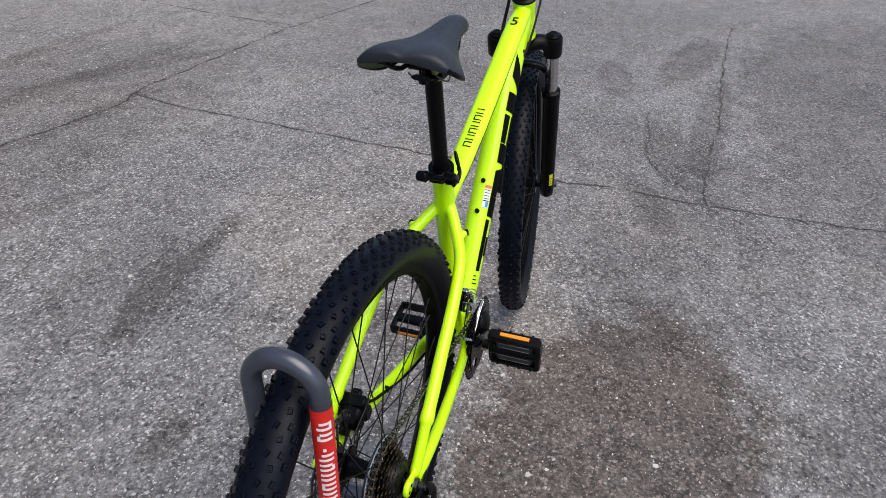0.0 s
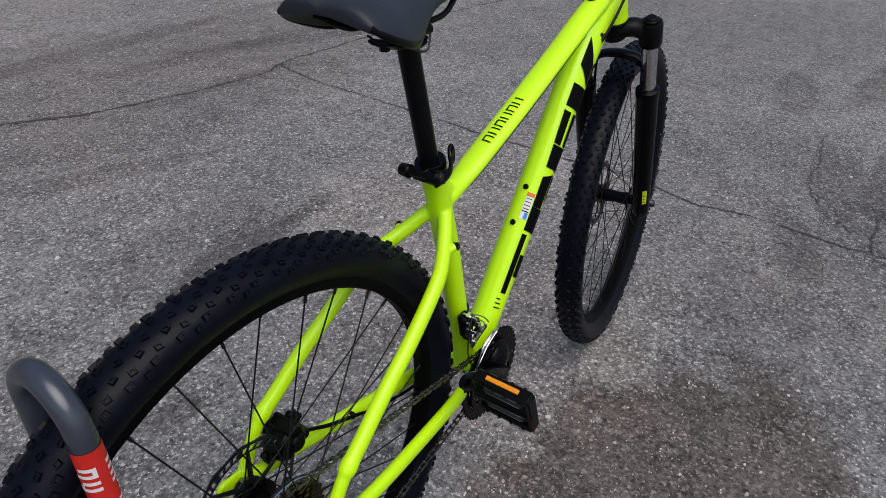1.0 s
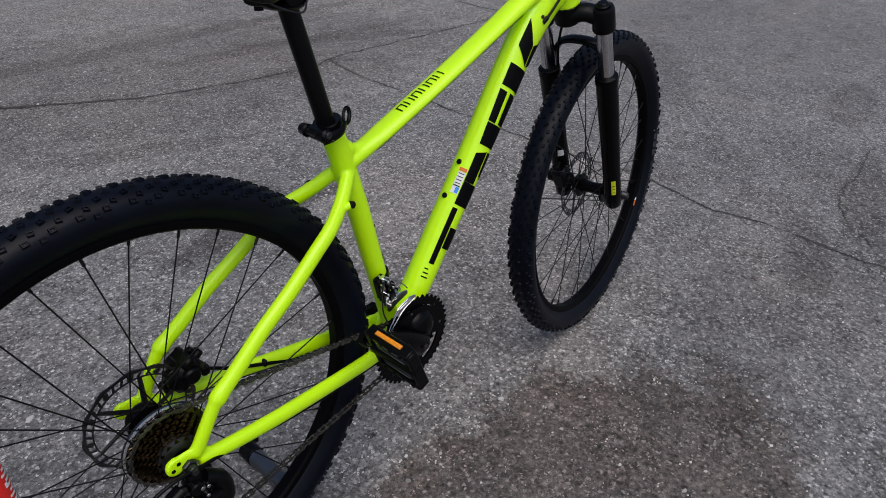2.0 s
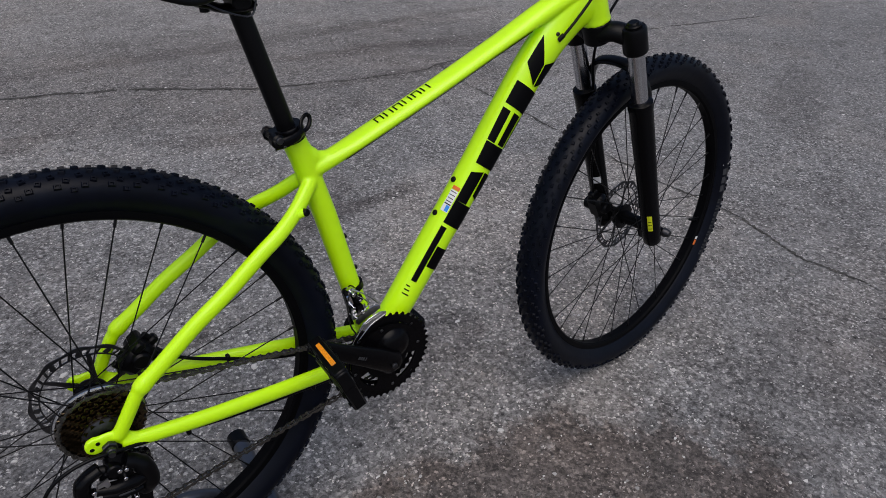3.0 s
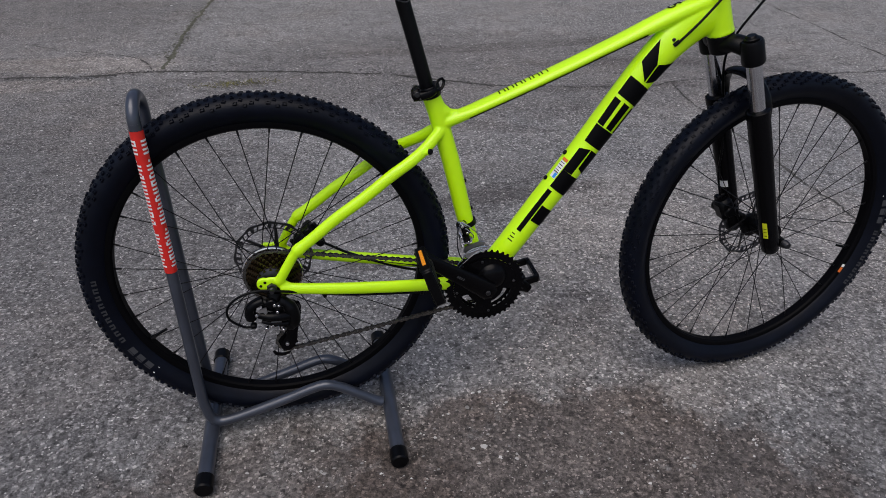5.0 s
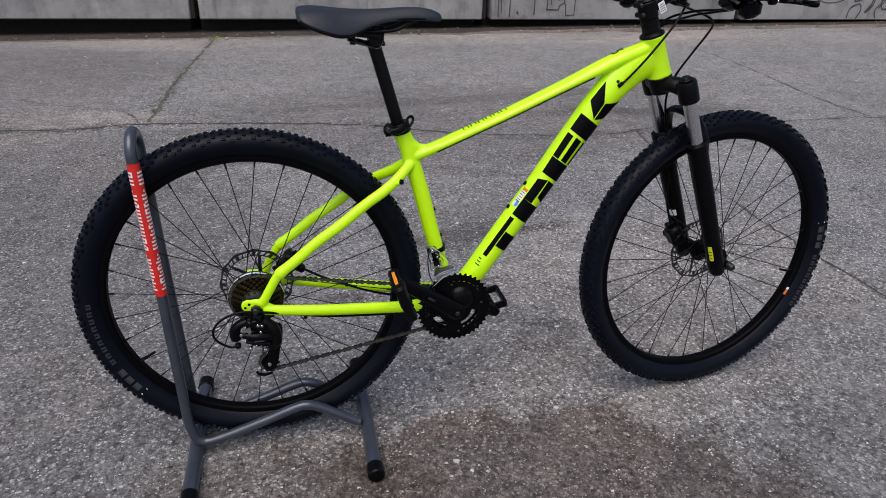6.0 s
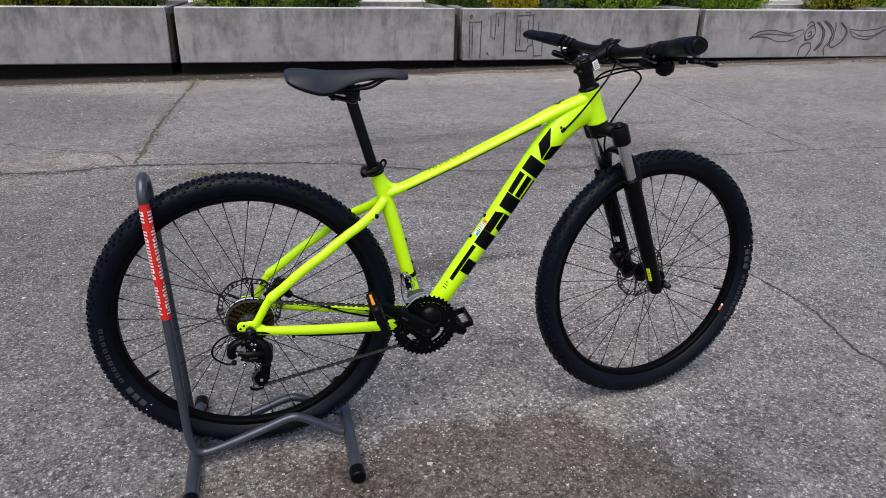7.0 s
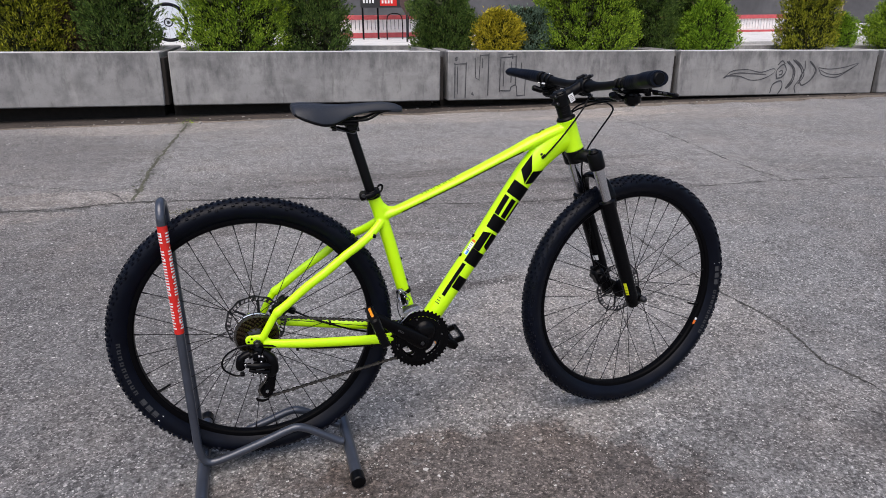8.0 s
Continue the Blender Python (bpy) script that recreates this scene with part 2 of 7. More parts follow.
    def blot(x, y, sx, sy, turn, wobble, scale):
        """An uneven patch of its own outline."""
        mp = N("ShaderNodeMapping")
        mp.vector_type = "TEXTURE"
        mp.inputs["Location"].default_value, mp.inputs["Rotation"].default_value, mp.inputs["Scale"].default_value = (x, y, 0), (0, 0, radians(turn)), (sx, sy, 1)
        L(co, mp.inputs["Vector"])
        g = N("ShaderNodeTexGradient")
        g.gradient_type = "SPHERICAL"
        L(mp.outputs[0], g.inputs[0])
        a = N("ShaderNodeMath")
        a.operation = "MULTIPLY"
        L(ranged(g.outputs["Fac"], 0.0, 0.6, 0, 1), a.inputs[0])
        L(ranged(noise_tex(scale, 10, 0.74), 0.3, 0.7, 1 - wobble * 2, 1 + wobble * 2), a.inputs[1])
        return ranged(a.outputs[0], 0.30, 0.62, 0, 1)

    for x, y, sx, sy, turn, strength, tone in [q + ((0.53, 0.465, 0.43, 1),) for q in STAINS_BROWN] + [q + ((0.545, 0.52, 0.515, 1),) for q in STAINS_NEAR + DARK_WIDE + STAINS_FAR]:
        x_ = mixed("MULTIPLY", 1.0, base, tone)
        f = N("ShaderNodeMath")
        f.operation = "MULTIPLY"
        f.inputs[1].default_value = strength
        L(blot(x, y, sx, sy, turn, 0.38, 8.0), f.inputs[0])
        base = mixed("MIX", f.outputs[0], base, x_)
    for x, y, sx, sy, turn, strength in PALE_LIFT:
        f = N("ShaderNodeMath")
        f.operation = "MULTIPLY"
        f.inputs[1].default_value = strength
        L(blot(x, y, sx, sy, turn, 0.3, 3.0), f.inputs[0])
        base = mixed("MIX", f.outputs[0], base, mixed("MULTIPLY", 1.0, base, (1.27, 1.215, 1.155, 1)))
    L(base, b.inputs["Base Color"])
    b.inputs["Roughness"].default_value = 0.88
    b.inputs["Specular IOR Level"].default_value = 0.35
    h = N("ShaderNodeMath")
    h.operation = "ADD"
    L(ranged(small.outputs["Distance"], 0, 0.6, 1, 0), h.inputs[0])
    L(ranged(noise_tex(40, 5), 0.3, 0.7, 0, 1.2), h.inputs[1])
    bp = N("ShaderNodeBump")
    bp.inputs["Strength"].default_value, bp.inputs["Distance"].default_value = 0.7, 0.0025
    L(h.outputs[0], bp.inputs["Height"])
    L(bp.outputs[0], b.inputs["Normal"])
    return m


def concrete_material():
    """Cast concrete with run-down streaks, blotches and pores."""
    m = bpy.data.materials.new("weathered_concrete")
    m.use_nodes = True
    nt = m.node_tree
    N, L = nt.nodes.new, nt.links.new
    b = nt.nodes["Principled BSDF"]
    b.inputs["Roughness"].default_value = 0.9
    co = N("ShaderNodeTexCoord").outputs["Object"]
    last = None
    # stretch of the pattern, its size, the range it acts in, and the tone it multiplies by
    for stretch, scale, lo, hi, tone in (((1, 1, 1), 1.1, 0.40, 0.66, (0.72, 0.72, 0.73)), ((1, 1, 1), 7, 0.46, 0.68, (0.84, 0.84, 0.84)), ((5, 5, 1.5), 1.0, 0.55, 0.70, (0.62, 0.62, 0.63)), ((14, 14, 2.5), 1.0, 0.60, 0.72, (0.68, 0.69, 0.68)), ((1, 1, 1), 3.0, 0.50, 0.70, (0.66, 0.66, 0.67)),
                                         ((4, 4, 0.5), 1.0, 0.58, 0.72, (1.28, 1.27, 1.24)), ((1, 1, 1), 60, 0.60, 0.68, (0.80, 0.80, 0.80)), ((0.7, 0.7, 5), 1.0, 0.55, 0.70, (0.82, 0.82, 0.82))):
        mp = N("ShaderNodeMapping")
        mp.inputs["Scale"].default_value = stretch
        L(co, mp.inputs["Vector"])
        n = N("ShaderNodeTexNoise")
        n.inputs["Scale"].default_value, n.inputs["Detail"].default_value, n.inputs["Roughness"].default_value = scale, 7, 0.62
        L(mp.outputs[0], n.inputs["Vector"])
        r = N("ShaderNodeMapRange")
        r.inputs[1].default_value, r.inputs[2].default_value = lo, hi
        L(n.outputs["Fac"], r.inputs[0])
        x = N("ShaderNodeMix")
        x.data_type, x.blend_type = "RGBA", "MULTIPLY"
        L(r.outputs[0], x.inputs[0])
        if last is None:
            x.inputs[6].default_value = (0.298, 0.294, 0.287, 1)
        else:
            L(last, x.inputs[6])
        x.inputs[7].default_value = (*tone, 1)
        last = x.outputs[2]
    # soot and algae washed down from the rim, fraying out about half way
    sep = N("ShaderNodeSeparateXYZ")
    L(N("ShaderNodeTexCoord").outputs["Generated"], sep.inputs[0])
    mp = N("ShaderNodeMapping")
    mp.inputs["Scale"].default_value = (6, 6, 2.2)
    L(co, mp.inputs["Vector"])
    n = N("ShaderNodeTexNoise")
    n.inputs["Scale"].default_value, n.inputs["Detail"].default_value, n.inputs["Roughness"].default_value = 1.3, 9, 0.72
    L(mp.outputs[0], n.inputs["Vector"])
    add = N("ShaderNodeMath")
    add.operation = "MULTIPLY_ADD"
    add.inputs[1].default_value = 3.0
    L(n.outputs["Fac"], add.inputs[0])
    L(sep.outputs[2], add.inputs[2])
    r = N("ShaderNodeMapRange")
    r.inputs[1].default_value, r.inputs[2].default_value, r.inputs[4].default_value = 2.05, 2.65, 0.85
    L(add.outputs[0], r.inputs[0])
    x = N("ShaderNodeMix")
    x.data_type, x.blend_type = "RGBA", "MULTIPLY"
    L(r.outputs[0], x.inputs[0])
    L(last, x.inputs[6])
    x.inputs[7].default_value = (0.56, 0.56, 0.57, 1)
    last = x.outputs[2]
    L(last, b.inputs["Base Color"])
    n = N("ShaderNodeTexNoise")
    n.inputs["Scale"].default_value, n.inputs["Detail"].default_value = 40, 6
    L(co, n.inputs["Vector"])
    bp = N("ShaderNodeBump")
    bp.inputs["Strength"].default_value, bp.inputs["Distance"].default_value = 0.5, 0.004
    L(n.outputs["Fac"], bp.inputs["Height"])
    L(bp.outputs[0], b.inputs["Normal"])
    return m


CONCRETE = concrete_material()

# brown oily patches, dark damp ones, broad dark areas and pale ones: x, y, half sizes, turn, strength
STAINS_BROWN = [(0.58, -0.37, 0.76, 0.46, -8, 0.95), (-0.12, -0.36, 0.62, 0.40, 8, 0.7)]
STAINS_NEAR = [(1.28, -0.36, 0.50, 0.22, 20, 0.4), (0.80, 0.27, 0.16, 0.12, 30, 0.45), (2.9, -0.6, 1.1, 0.12, -4, 0.6), (2.45, -0.40, 0.45, 0.16, 10, 0.5),
               (0.1, -1, 1.2, 0.45, 0, 0.6), (2.1, -0.15, 1.2, 0.7, 0, 0.25), (1.75, -0.65, 0.9, 0.4, 0, 0.3), (0.22, 0.62, 0.1, 0.06, 0, 0.8)]
# metres-wide areas where the ground is darker
DARK_WIDE = [(1.3, 2.8, 2.6, 1.3, -10, 0.48), (-2.2, 4.4, 2.0, 2.0, 0, 0.25), (3.4, -1.7, 3.2, 1.3, 0, 0.55), (4.6, 1.2, 2.2, 2.2, 20, 0.2), (-1.7, 1, 2.3, 3.2, 0, 0.55), (-3, 5, 3, 2, 0, 0.3)]
STAINS_FAR = [(4.1, -0.48, 0.9, 0.20, -12, 0.7), (3.5, -0.05, 0.55, 0.14, 10, 0.5), (1.85, -0.36, 0.32, 0.10, 20, 0.6), (0.75, 1.02, 0.40, 0.14, 15, 0.5), (1.06, 1.04, 0.22, 0.05, 14, 0.6), (0.74, 1.03, 0.4, 0.08, 6, 0.7),
              (0.82, 1.82, 0.55, 0.1, -22, 0.45), (1.75, 2.28, 0.8, 0.1, -4, 0.45), (2.45, 2.65, 0.9, 0.12, -26, 0.4),
              (2.2, 2.75, 1.3, 0.12, -6, 0.5), (1.6, 3.3, 2.4, 0.14, 3, 0.5), (-0.2, 2.2, 0.6, 0.14, 10, 0.5), (3.4, 0.9, 0.9, 0.2, 30, 0.4), (0.7, 1.2, 0.5, 0.2, 12, 0.4)]
# pale sandy patches; those by the bicycle also lighten ground that it shades
PALE_LIFT = [(1.45, 0.60, 0.9, 0.75, 0, 0.6), (0.98, 0.04, 0.8, 0.34, 0, 0.35), (0.3, 0.15, 0.8, 0.35, 0, 0.4), (0.92, 0.40, 0.75, 0.55, 10, 0.5), (-1.25, 3.25, 0.75, 0.30, -12, 0.9), (-1.5, 2.85, 0.6, 0.16, 0, 0.7), (3.2, 6.0, 3.2, 0.7, -4, 0.9), (-1.0, 6.2, 1.8, 0.5, -8, 0.9), (5.0, 5.4, 2.5, 0.6, -5, 0.6), (2.0, 5.0, 9.0, 4.5, 0, 0.45)]
ASPHALT = asphalt_material()
PEBBLE = leafy("pale_pebble", (0.15, 0.146, 0.14), (0.32, 0.312, 0.30), (0.66, 0.65, 0.63))


# ---- geometry helpers ----
class Geo:
    """Vertices and faces of one mesh."""

    def __init__(self):
        self.v, self.f = [], []

    def add(self, verts, faces):
        n = len(self.v)
        self.v += [tuple(v) for v in verts]
        self.f += [tuple(n + i for i in f) for f in faces]
        return self


def spline(pts, n=8):
    """A smooth line through the points, n steps to each stretch."""
    p = [Vector(q) for q in pts]
    p = [2 * p[0] - p[1]] + p + [2 * p[-1] - p[-2]]
    out = []
    for i in range(1, len(p) - 2):
        for k in range(n):
            t = k / n
            a, b, c, d = p[i - 1:i + 3]
            out.append(0.5 * ((2 * b) + (c - a) * t + (2 * a - 5 * b + 4 * c - d) * t * t + (3 * b - a - 3 * c + d) * t ** 3))
    return out + [p[-2]]


def tube(g, pts, radii, seg=16, side=None, caps=True):
    """A swept tube. radii: one number, one per point, or pairs (along side, across it). side: a fixed direction for the section's first axis."""
    pts = [Vector(p) for p in pts]
    n = len(pts)
    if not isinstance(radii, (list, tuple)):
        radii = [radii] * n
    verts, faces, ref = [], [], None
    for i, p in enumerate(pts):
        d = (pts[min(i + 1, n - 1)] - pts[max(i - 1, 0)]).normalized()
        if side is not None:
            u = Vector(side)
        else:
            u = ref if ref is not None else (Vector((0, 0, 1)) if abs(d.z) < 0.9 else Vector((1, 0, 0)))
        u = (u - d * u.dot(d)).normalized()
        ref = u
        w = d.cross(u)
        r = radii[i]
        a, b = r if isinstance(r, (list, tuple)) else (r, r)
        for k in range(seg):
            t = 2 * math.pi * k / seg
            verts.append(p + u * (a * math.cos(t)) + w * (b * math.sin(t)))
    for i in range(n - 1):
        for k in range(seg):
            k2 = (k + 1) % seg
            faces.append((i * seg + k, i * seg + k2, (i + 1) * seg + k2, (i + 1) * seg + k))
    if caps:
        faces.append(tuple(reversed(range(seg))))
        faces.append(tuple(range((n - 1) * seg, n * seg)))
    return g.add(verts, faces)


def cyl(g, p0, p1, r0, r1=None, seg=18, bevel=0.0):
    r1 = r0 if r1 is None else r1
    p0, p1 = Vector(p0), Vector(p1)
    d = (p1 - p0).normalized()
    if bevel:
        return tube(g, [p0, p0 + d * bevel, p1 - d * bevel, p1], [r0 - bevel, r0, r1, r1 - bevel], seg)
    return tube(g, [p0, p1], [r0, r1], seg)


def lathe(g, profile, centre=(0, 0, 0), seg=48, closed=True):
    """Turns (radius, y) pairs about the y axis through centre."""
    n, c = len(profile), Vector(centre)
    verts = [c + Vector((r * math.cos(2 * math.pi * k / seg), y, r * math.sin(2 * math.pi * k / seg))) for k in range(seg) for r, y in profile]
    faces = []
    for k in range(seg):
        k2 = (k + 1) % seg
        for i in range(n if closed else n - 1):
            j = (i + 1) % n
            faces.append((k * n + i, k * n + j, k2 * n + j, k2 * n + i))
    return g.add(verts, faces)


def box(g, size, m, bevel=0.0015):
    """A box of that full size at the pose m, its edges chamfered."""
    h = [s / 2 for s in size]
    e = min(bevel, *(x * 0.45 for x in h))
    verts, index = [], {}
    for sx in (-1, 1):
        for sy in (-1, 1):
            for sz in (-1, 1):
                for ax in range(3):
                    p = [sx * (h[0] - e), sy * (h[1] - e), sz * (h[2] - e)]
                    p[ax] = (sx, sy, sz)[ax] * h[ax]
                    index[sx, sy, sz, ax] = len(verts)
                    verts.append(m @ Vector(p))
    faces = []
    for ax in range(3):
        a, b = [i for i in range(3) if i != ax]
        for s in (-1, 1):
            q = []
            for sa, sb in ((-1, -1), (1, -1), (1, 1), (-1, 1)):
                key = [0, 0, 0]
                key[ax], key[a], key[b] = s, sa, sb
                q.append(index[(*key, ax)])
            faces.append(tuple(q if (s > 0) == (ax != 1) else q[::-1]))
        for sa in (-1, 1):
            for sb in (-1, 1):
                k1, k2 = [0, 0, 0], [0, 0, 0]
                k1[ax], k1[a], k1[b] = -1, sa, sb
                k2[ax], k2[a], k2[b] = 1, sa, sb
                q = (index[(*k1, a)], index[(*k2, a)], index[(*k2, b)], index[(*k1, b)])
                faces.append(q if (sa * sb > 0) == (ax != 1) else q[::-1])
    for sx in (-1, 1):
        for sy in (-1, 1):
            for sz in (-1, 1):
                q = tuple(index[sx, sy, sz, ax] for ax in range(3))
                faces.append(q if sx * sy * sz > 0 else q[::-1])
    return g.add(verts, faces)


def prism(g, outline, y0, y1, m=None):
    """A plate: an outline of (x, z) pairs between two depths y."""
    n = len(outline)
    m = m or Matrix()
    verts = [m @ Vector((x, y, z)) for y in (y0, y1) for x, z in outline]
    faces = [tuple(range(n)), tuple(reversed(range(n, 2 * n)))]
    faces += [(i + n, (i + 1) % n + n, (i + 1) % n, i) for i in range(n)]
    return g.add(verts, faces)


def ring_plate(g, outer, inner, y0, y1):
    """A plate between two outlines with the same number of (x, z) pairs."""
    n = len(outer)
    verts = [(x, y, z) for y in (y0, y1) for line in (outer, inner) for x, z in line]
    faces = []
    for i in range(n):
        j = (i + 1) % n
        faces += [(i, j, n + j, n + i), (2 * n + j, 2 * n + i, 3 * n + i, 3 * n + j), (i, 2 * n + i, 2 * n + j, j), (n + j, 3 * n + j, 3 * n + i, n + i)]
    return g.add(verts, faces)


def circle(r, n, cx=0.0, cz=0.0, a0=0.0):
    return [(cx + r * math.cos(a0 + 2 * math.pi * k / n), cz + r * math.sin(a0 + 2 * math.pi * k / n)) for k in range(n)]


def toothed(r, teeth, depth):
    """The outline of a sprocket."""
    out = []
    for k in range(teeth):
        for f, rr in ((0.0, r - depth), (0.22, r - depth * 0.8), (0.40, r), (0.60, r), (0.78, r - depth * 0.8)):
            a = 2 * math.pi * (k + f) / teeth
            out.append((rr * math.cos(a), rr * math.sin(a)))
    return out


def mesh_of(name, g, mat, flat=False):
    me = bpy.data.meshes.new(name)
    me.from_pydata(g.v, [], g.f)
    bm = bmesh.new()
    bm.from_mesh(me)
    bmesh.ops.recalc_face_normals(bm, faces=bm.faces)
    bm.to_mesh(me)
    bm.free()
    me.materials.append(mat)
    if not flat:
        me.polygons.foreach_set("use_smooth", [True] * len(me.polygons))
        me.set_sharp_from_angle(angle=radians(38))
    return me


def part(name, g, mat, parent, label="", xf=None, flat=False):
    """Links a mesh as one object under a thing or under a part."""
    if xf is not None:
        g.v = [tuple(xf @ Vector(v)) for v in g.v]
    ob = new(name, mesh_of(name, g, mat, flat))
    ob.parent = parent
    if parent is not None:
        ob.matrix_parent_inverse = parent.matrix_world.inverted()
    return tagged(ob, label) if label else ob


def thing(name, at, label, category, group=""):
    ob = new(name)
    ob.empty_display_size = 0.1
    ob.matrix_world = Matrix.Translation(at)
    bpy.context.view_layer.update()
    return tagged(ob, label, category, group)


# ---- ground ----
def build_ground():
    g = Geo()
    xs = [-400, -60, -15] + [-6 + 0.25 * i for i in range(81)] + [30, 90, 400]
    ys = [-400, -60, -12] + [-4 + 0.25 * i for i in range(49)] + [20, 90, 400]
    verts = []
    for y in ys:
        for x in xs:
            verts.append((x, y, 0.0))
    n = len(xs)
    g.add(verts, [(j * n + i, j * n + i + 1, (j + 1) * n + i + 1, (j + 1) * n + i) for j in range(len(ys) - 1) for i in range(n - 1)])
    ob = new("ground", mesh_of("ground", g, ASPHALT))
    return tagged(ob, "old grey asphalt yard with pale aggregate and damp stains", "ground", kind="structure")


ground = build_ground()


def build_pebbles():
    """Pale stones worn out of the asphalt's face."""
    rnd = random.Random(7)
    g = Geo()
    for i in range(24000):
        if i < 14000:
            x, y = rnd.triangular(-2.6, 5.0, 0.8), rnd.triangular(-1.3, 5.5, -0.2)
        else:
            x, y = rnd.uniform(-5, 9), rnd.uniform(0.4, 6.6)
        r = min(0.0095, 0.0016 + rnd.expovariate(1 / 0.0015)) if i < 14000 else min(0.012, 0.0024 + rnd.expovariate(1 / 0.0022))
        n = rnd.choice((5, 6, 7))
        a0, st = rnd.uniform(0, 6.28), rnd.uniform(0.45, 1.0)
        top, foot = [], []
        for k in range(n):
            a = a0 + 2 * math.pi * k / n + rnd.uniform(-0.25, 0.25)
            q = r * rnd.uniform(0.55, 1.2)
            cx, cy = q * math.cos(a), q * math.sin(a) * st
            foot.append((x + cx, y + cy, -0.002))
            top.append((x + cx * 0.72, y + cy * 0.72, 0.0006 + r * 0.16))
        g.add(foot + top, [tuple(range(n, 2 * n))] + [(k, (k + 1) % n, n + (k + 1) % n, n + k) for k in range(n)])
    me = mesh_of("pebbles", g, PEBBLE, True)
    ob = new("pebbles", me)
    return tagged(ob, "pale stones bedded in the worn asphalt surface", "pebbles", kind="stuff")


build_pebbles()


def crack(pts, width, seed, mat=CRACK, crumbs=26):
    """A jagged crack that thins out and breaks off in places, with crumbs of dirt along its lips."""
    rnd = random.Random(seed)
    g = Geo()
    line = spline([(x, y, 0) for x, y in pts], 40)
    run, verts, wide = 0.0, [], []
    for i, p in enumerate(line):
        d = (line[min(i + 1, len(line) - 1)] - line[max(i - 1, 0)]).normalized()
        s = Vector((-d.y, d.x, 0))
        run += (p - line[i - 1]).length if i else 0.0
        p = p + s * (rnd.uniform(-1, 1) * 0.0045 + 0.014 * noise.noise(p * 6) + 0.007 * noise.noise(p * 23))
        w = width * max(0.0, 0.62 + 1.1 * noise.noise(Vector((run * 7, seed, 0))) + rnd.uniform(-0.25, 0.3))
        verts += [p + s * w + Vector((0, 0, 0.0022)), p - s * w * rnd.uniform(0.6, 1.2) + Vector((0, 0, 0.0022))]
        wide.append(w)
    g.add(verts, [(2 * i, 2 * i + 1, 2 * i + 3, 2 * i + 2) for i in range(len(line) - 1) if wide[i] + wide[i + 1] > width * 0.25])
    for _ in range(int(run * crumbs)):
        p = rnd.choice(line) + Vector((rnd.gauss(0, width * 2.2), rnd.gauss(0, width * 2.2), 0.0024))
        r, a0 = width * rnd.uniform(0.2, 0.75), rnd.uniform(0, 6.28)
        g.add([p + Vector((math.cos(a0 + k * 1.257), math.sin(a0 + k * 1.257), 0)) * r * rnd.uniform(0.4, 1.1) for k in range(5)], [(0, 1, 2, 3, 4)])
    ob = new("ground_crack", mesh_of("ground_crack", g, mat))
    return tagged(ob, "dark irregular crack running through the asphalt", "crack", kind="structure")


crack([(2.0, -1.6), (1.966, -1.21), (1.942, -0.68), (1.943, -0.468), (1.96, -0.235), (1.94, -0.0), (2.005, 0.30), (1.99, 0.60), (2.01, 1.037), (2.03, 1.342), (2.05, 1.644), (2.07, 1.93), (2.13, 2.28)], 0.0068, 1)
crack([(1.1, 2.42), (1.372, 2.349), (1.632, 2.298), (2.006, 2.253), (2.2, 2.31), (3.0, 2.30), (3.81, 2.26), (4.9, 2.1)], 0.009, 2)
crack([(3.80, 2.30), (3.83, 2.82), (4.03, 3.92), (4.11, 4.58), (4.085, 5.25)], 0.0085, 6)
crack([(-0.64, 6.6), (-0.675, 5.94), (-0.737, 4.82), (-0.772, 4.06), (-0.768, 3.08)], 0.020, 3, MOSS, 130)
crack([(-1.9, 3.04), (-1.54, 3.03), (-1.18, 2.99), (-0.866, 3.037), (-0.3, 2.95), (0.5, 2.75), (1.1, 2.42)], 0.015, 4, CRACK, 170)
crack([(5.2, -0.76), (4.28, -0.69), (3.57, -0.655), (3.06, -0.64), (2.565, -0.60), (2.175, -0.564), (1.95, -0.57)], 0.0060, 5, CRACK, 70)
crack([(2.9, -0.28), (2.62, -0.31), (2.40, -0.30), (2.17, -0.39), (2.05, -0.50)], 0.0035, 7)
crack([(-1.9, 3.95), (-1.4, 3.62), (-1.0, 3.40), (-0.80, 3.02)], 0.0055, 8)

# ---- the bicycle ----
R_AXLE, BB, F_AXLE = Vector((0, 0, 0.3905)), Vector((0.4365, 0, 0.3275)), Vector((1.1165, 0, 0.366))
HEAD = Vector((0.8915, 0, 0.867))
STEER_UP = Vector((-0.33, 0, 0.944)).normalized()
STEER = Matrix.Translation(HEAD) @ Matrix.Rotation(radians(7.0), 4, STEER_UP) @ Matrix.Translation(-HEAD)

bicycle = thing("bicycle", (0.45, 0, 0), "neon yellow mountain bicycle with black parts, held in a stand", "bicycle")


def axis_at(z):
    """The steering axis at a height."""
    return HEAD + STEER_UP * ((z - HEAD.z) / STEER_UP.z)


# down tube: centre line and half sections (across y, in the plane)
DT_LINE = [(0.446, 0, 0.332), (0.484, 0, 0.373), (0.563, 0, 0.484), (0.638, 0, 0.589), (0.717, 0, 0.704), (0.775, 0, 0.782), (0.832, 0, 0.838), (0.885, 0, 0.866)]
DT_HALF = [(0.026, 0.022), (0.026, 0.0265), (0.0265, 0.028), (0.0265, 0.0285), (0.0270, 0.0305), (0.0265, 0.0330), (0.024, 0.0375), (0.020, 0.036)]
TT_LINE = [(0.344, 0, 0.676), (0.394, 0, 0.692), (0.442, 0, 0.711), (0.565, 0, 0.761), (0.688, 0, 0.814), (0.795, 0, 0.860), (0.879, 0, 0.889)]
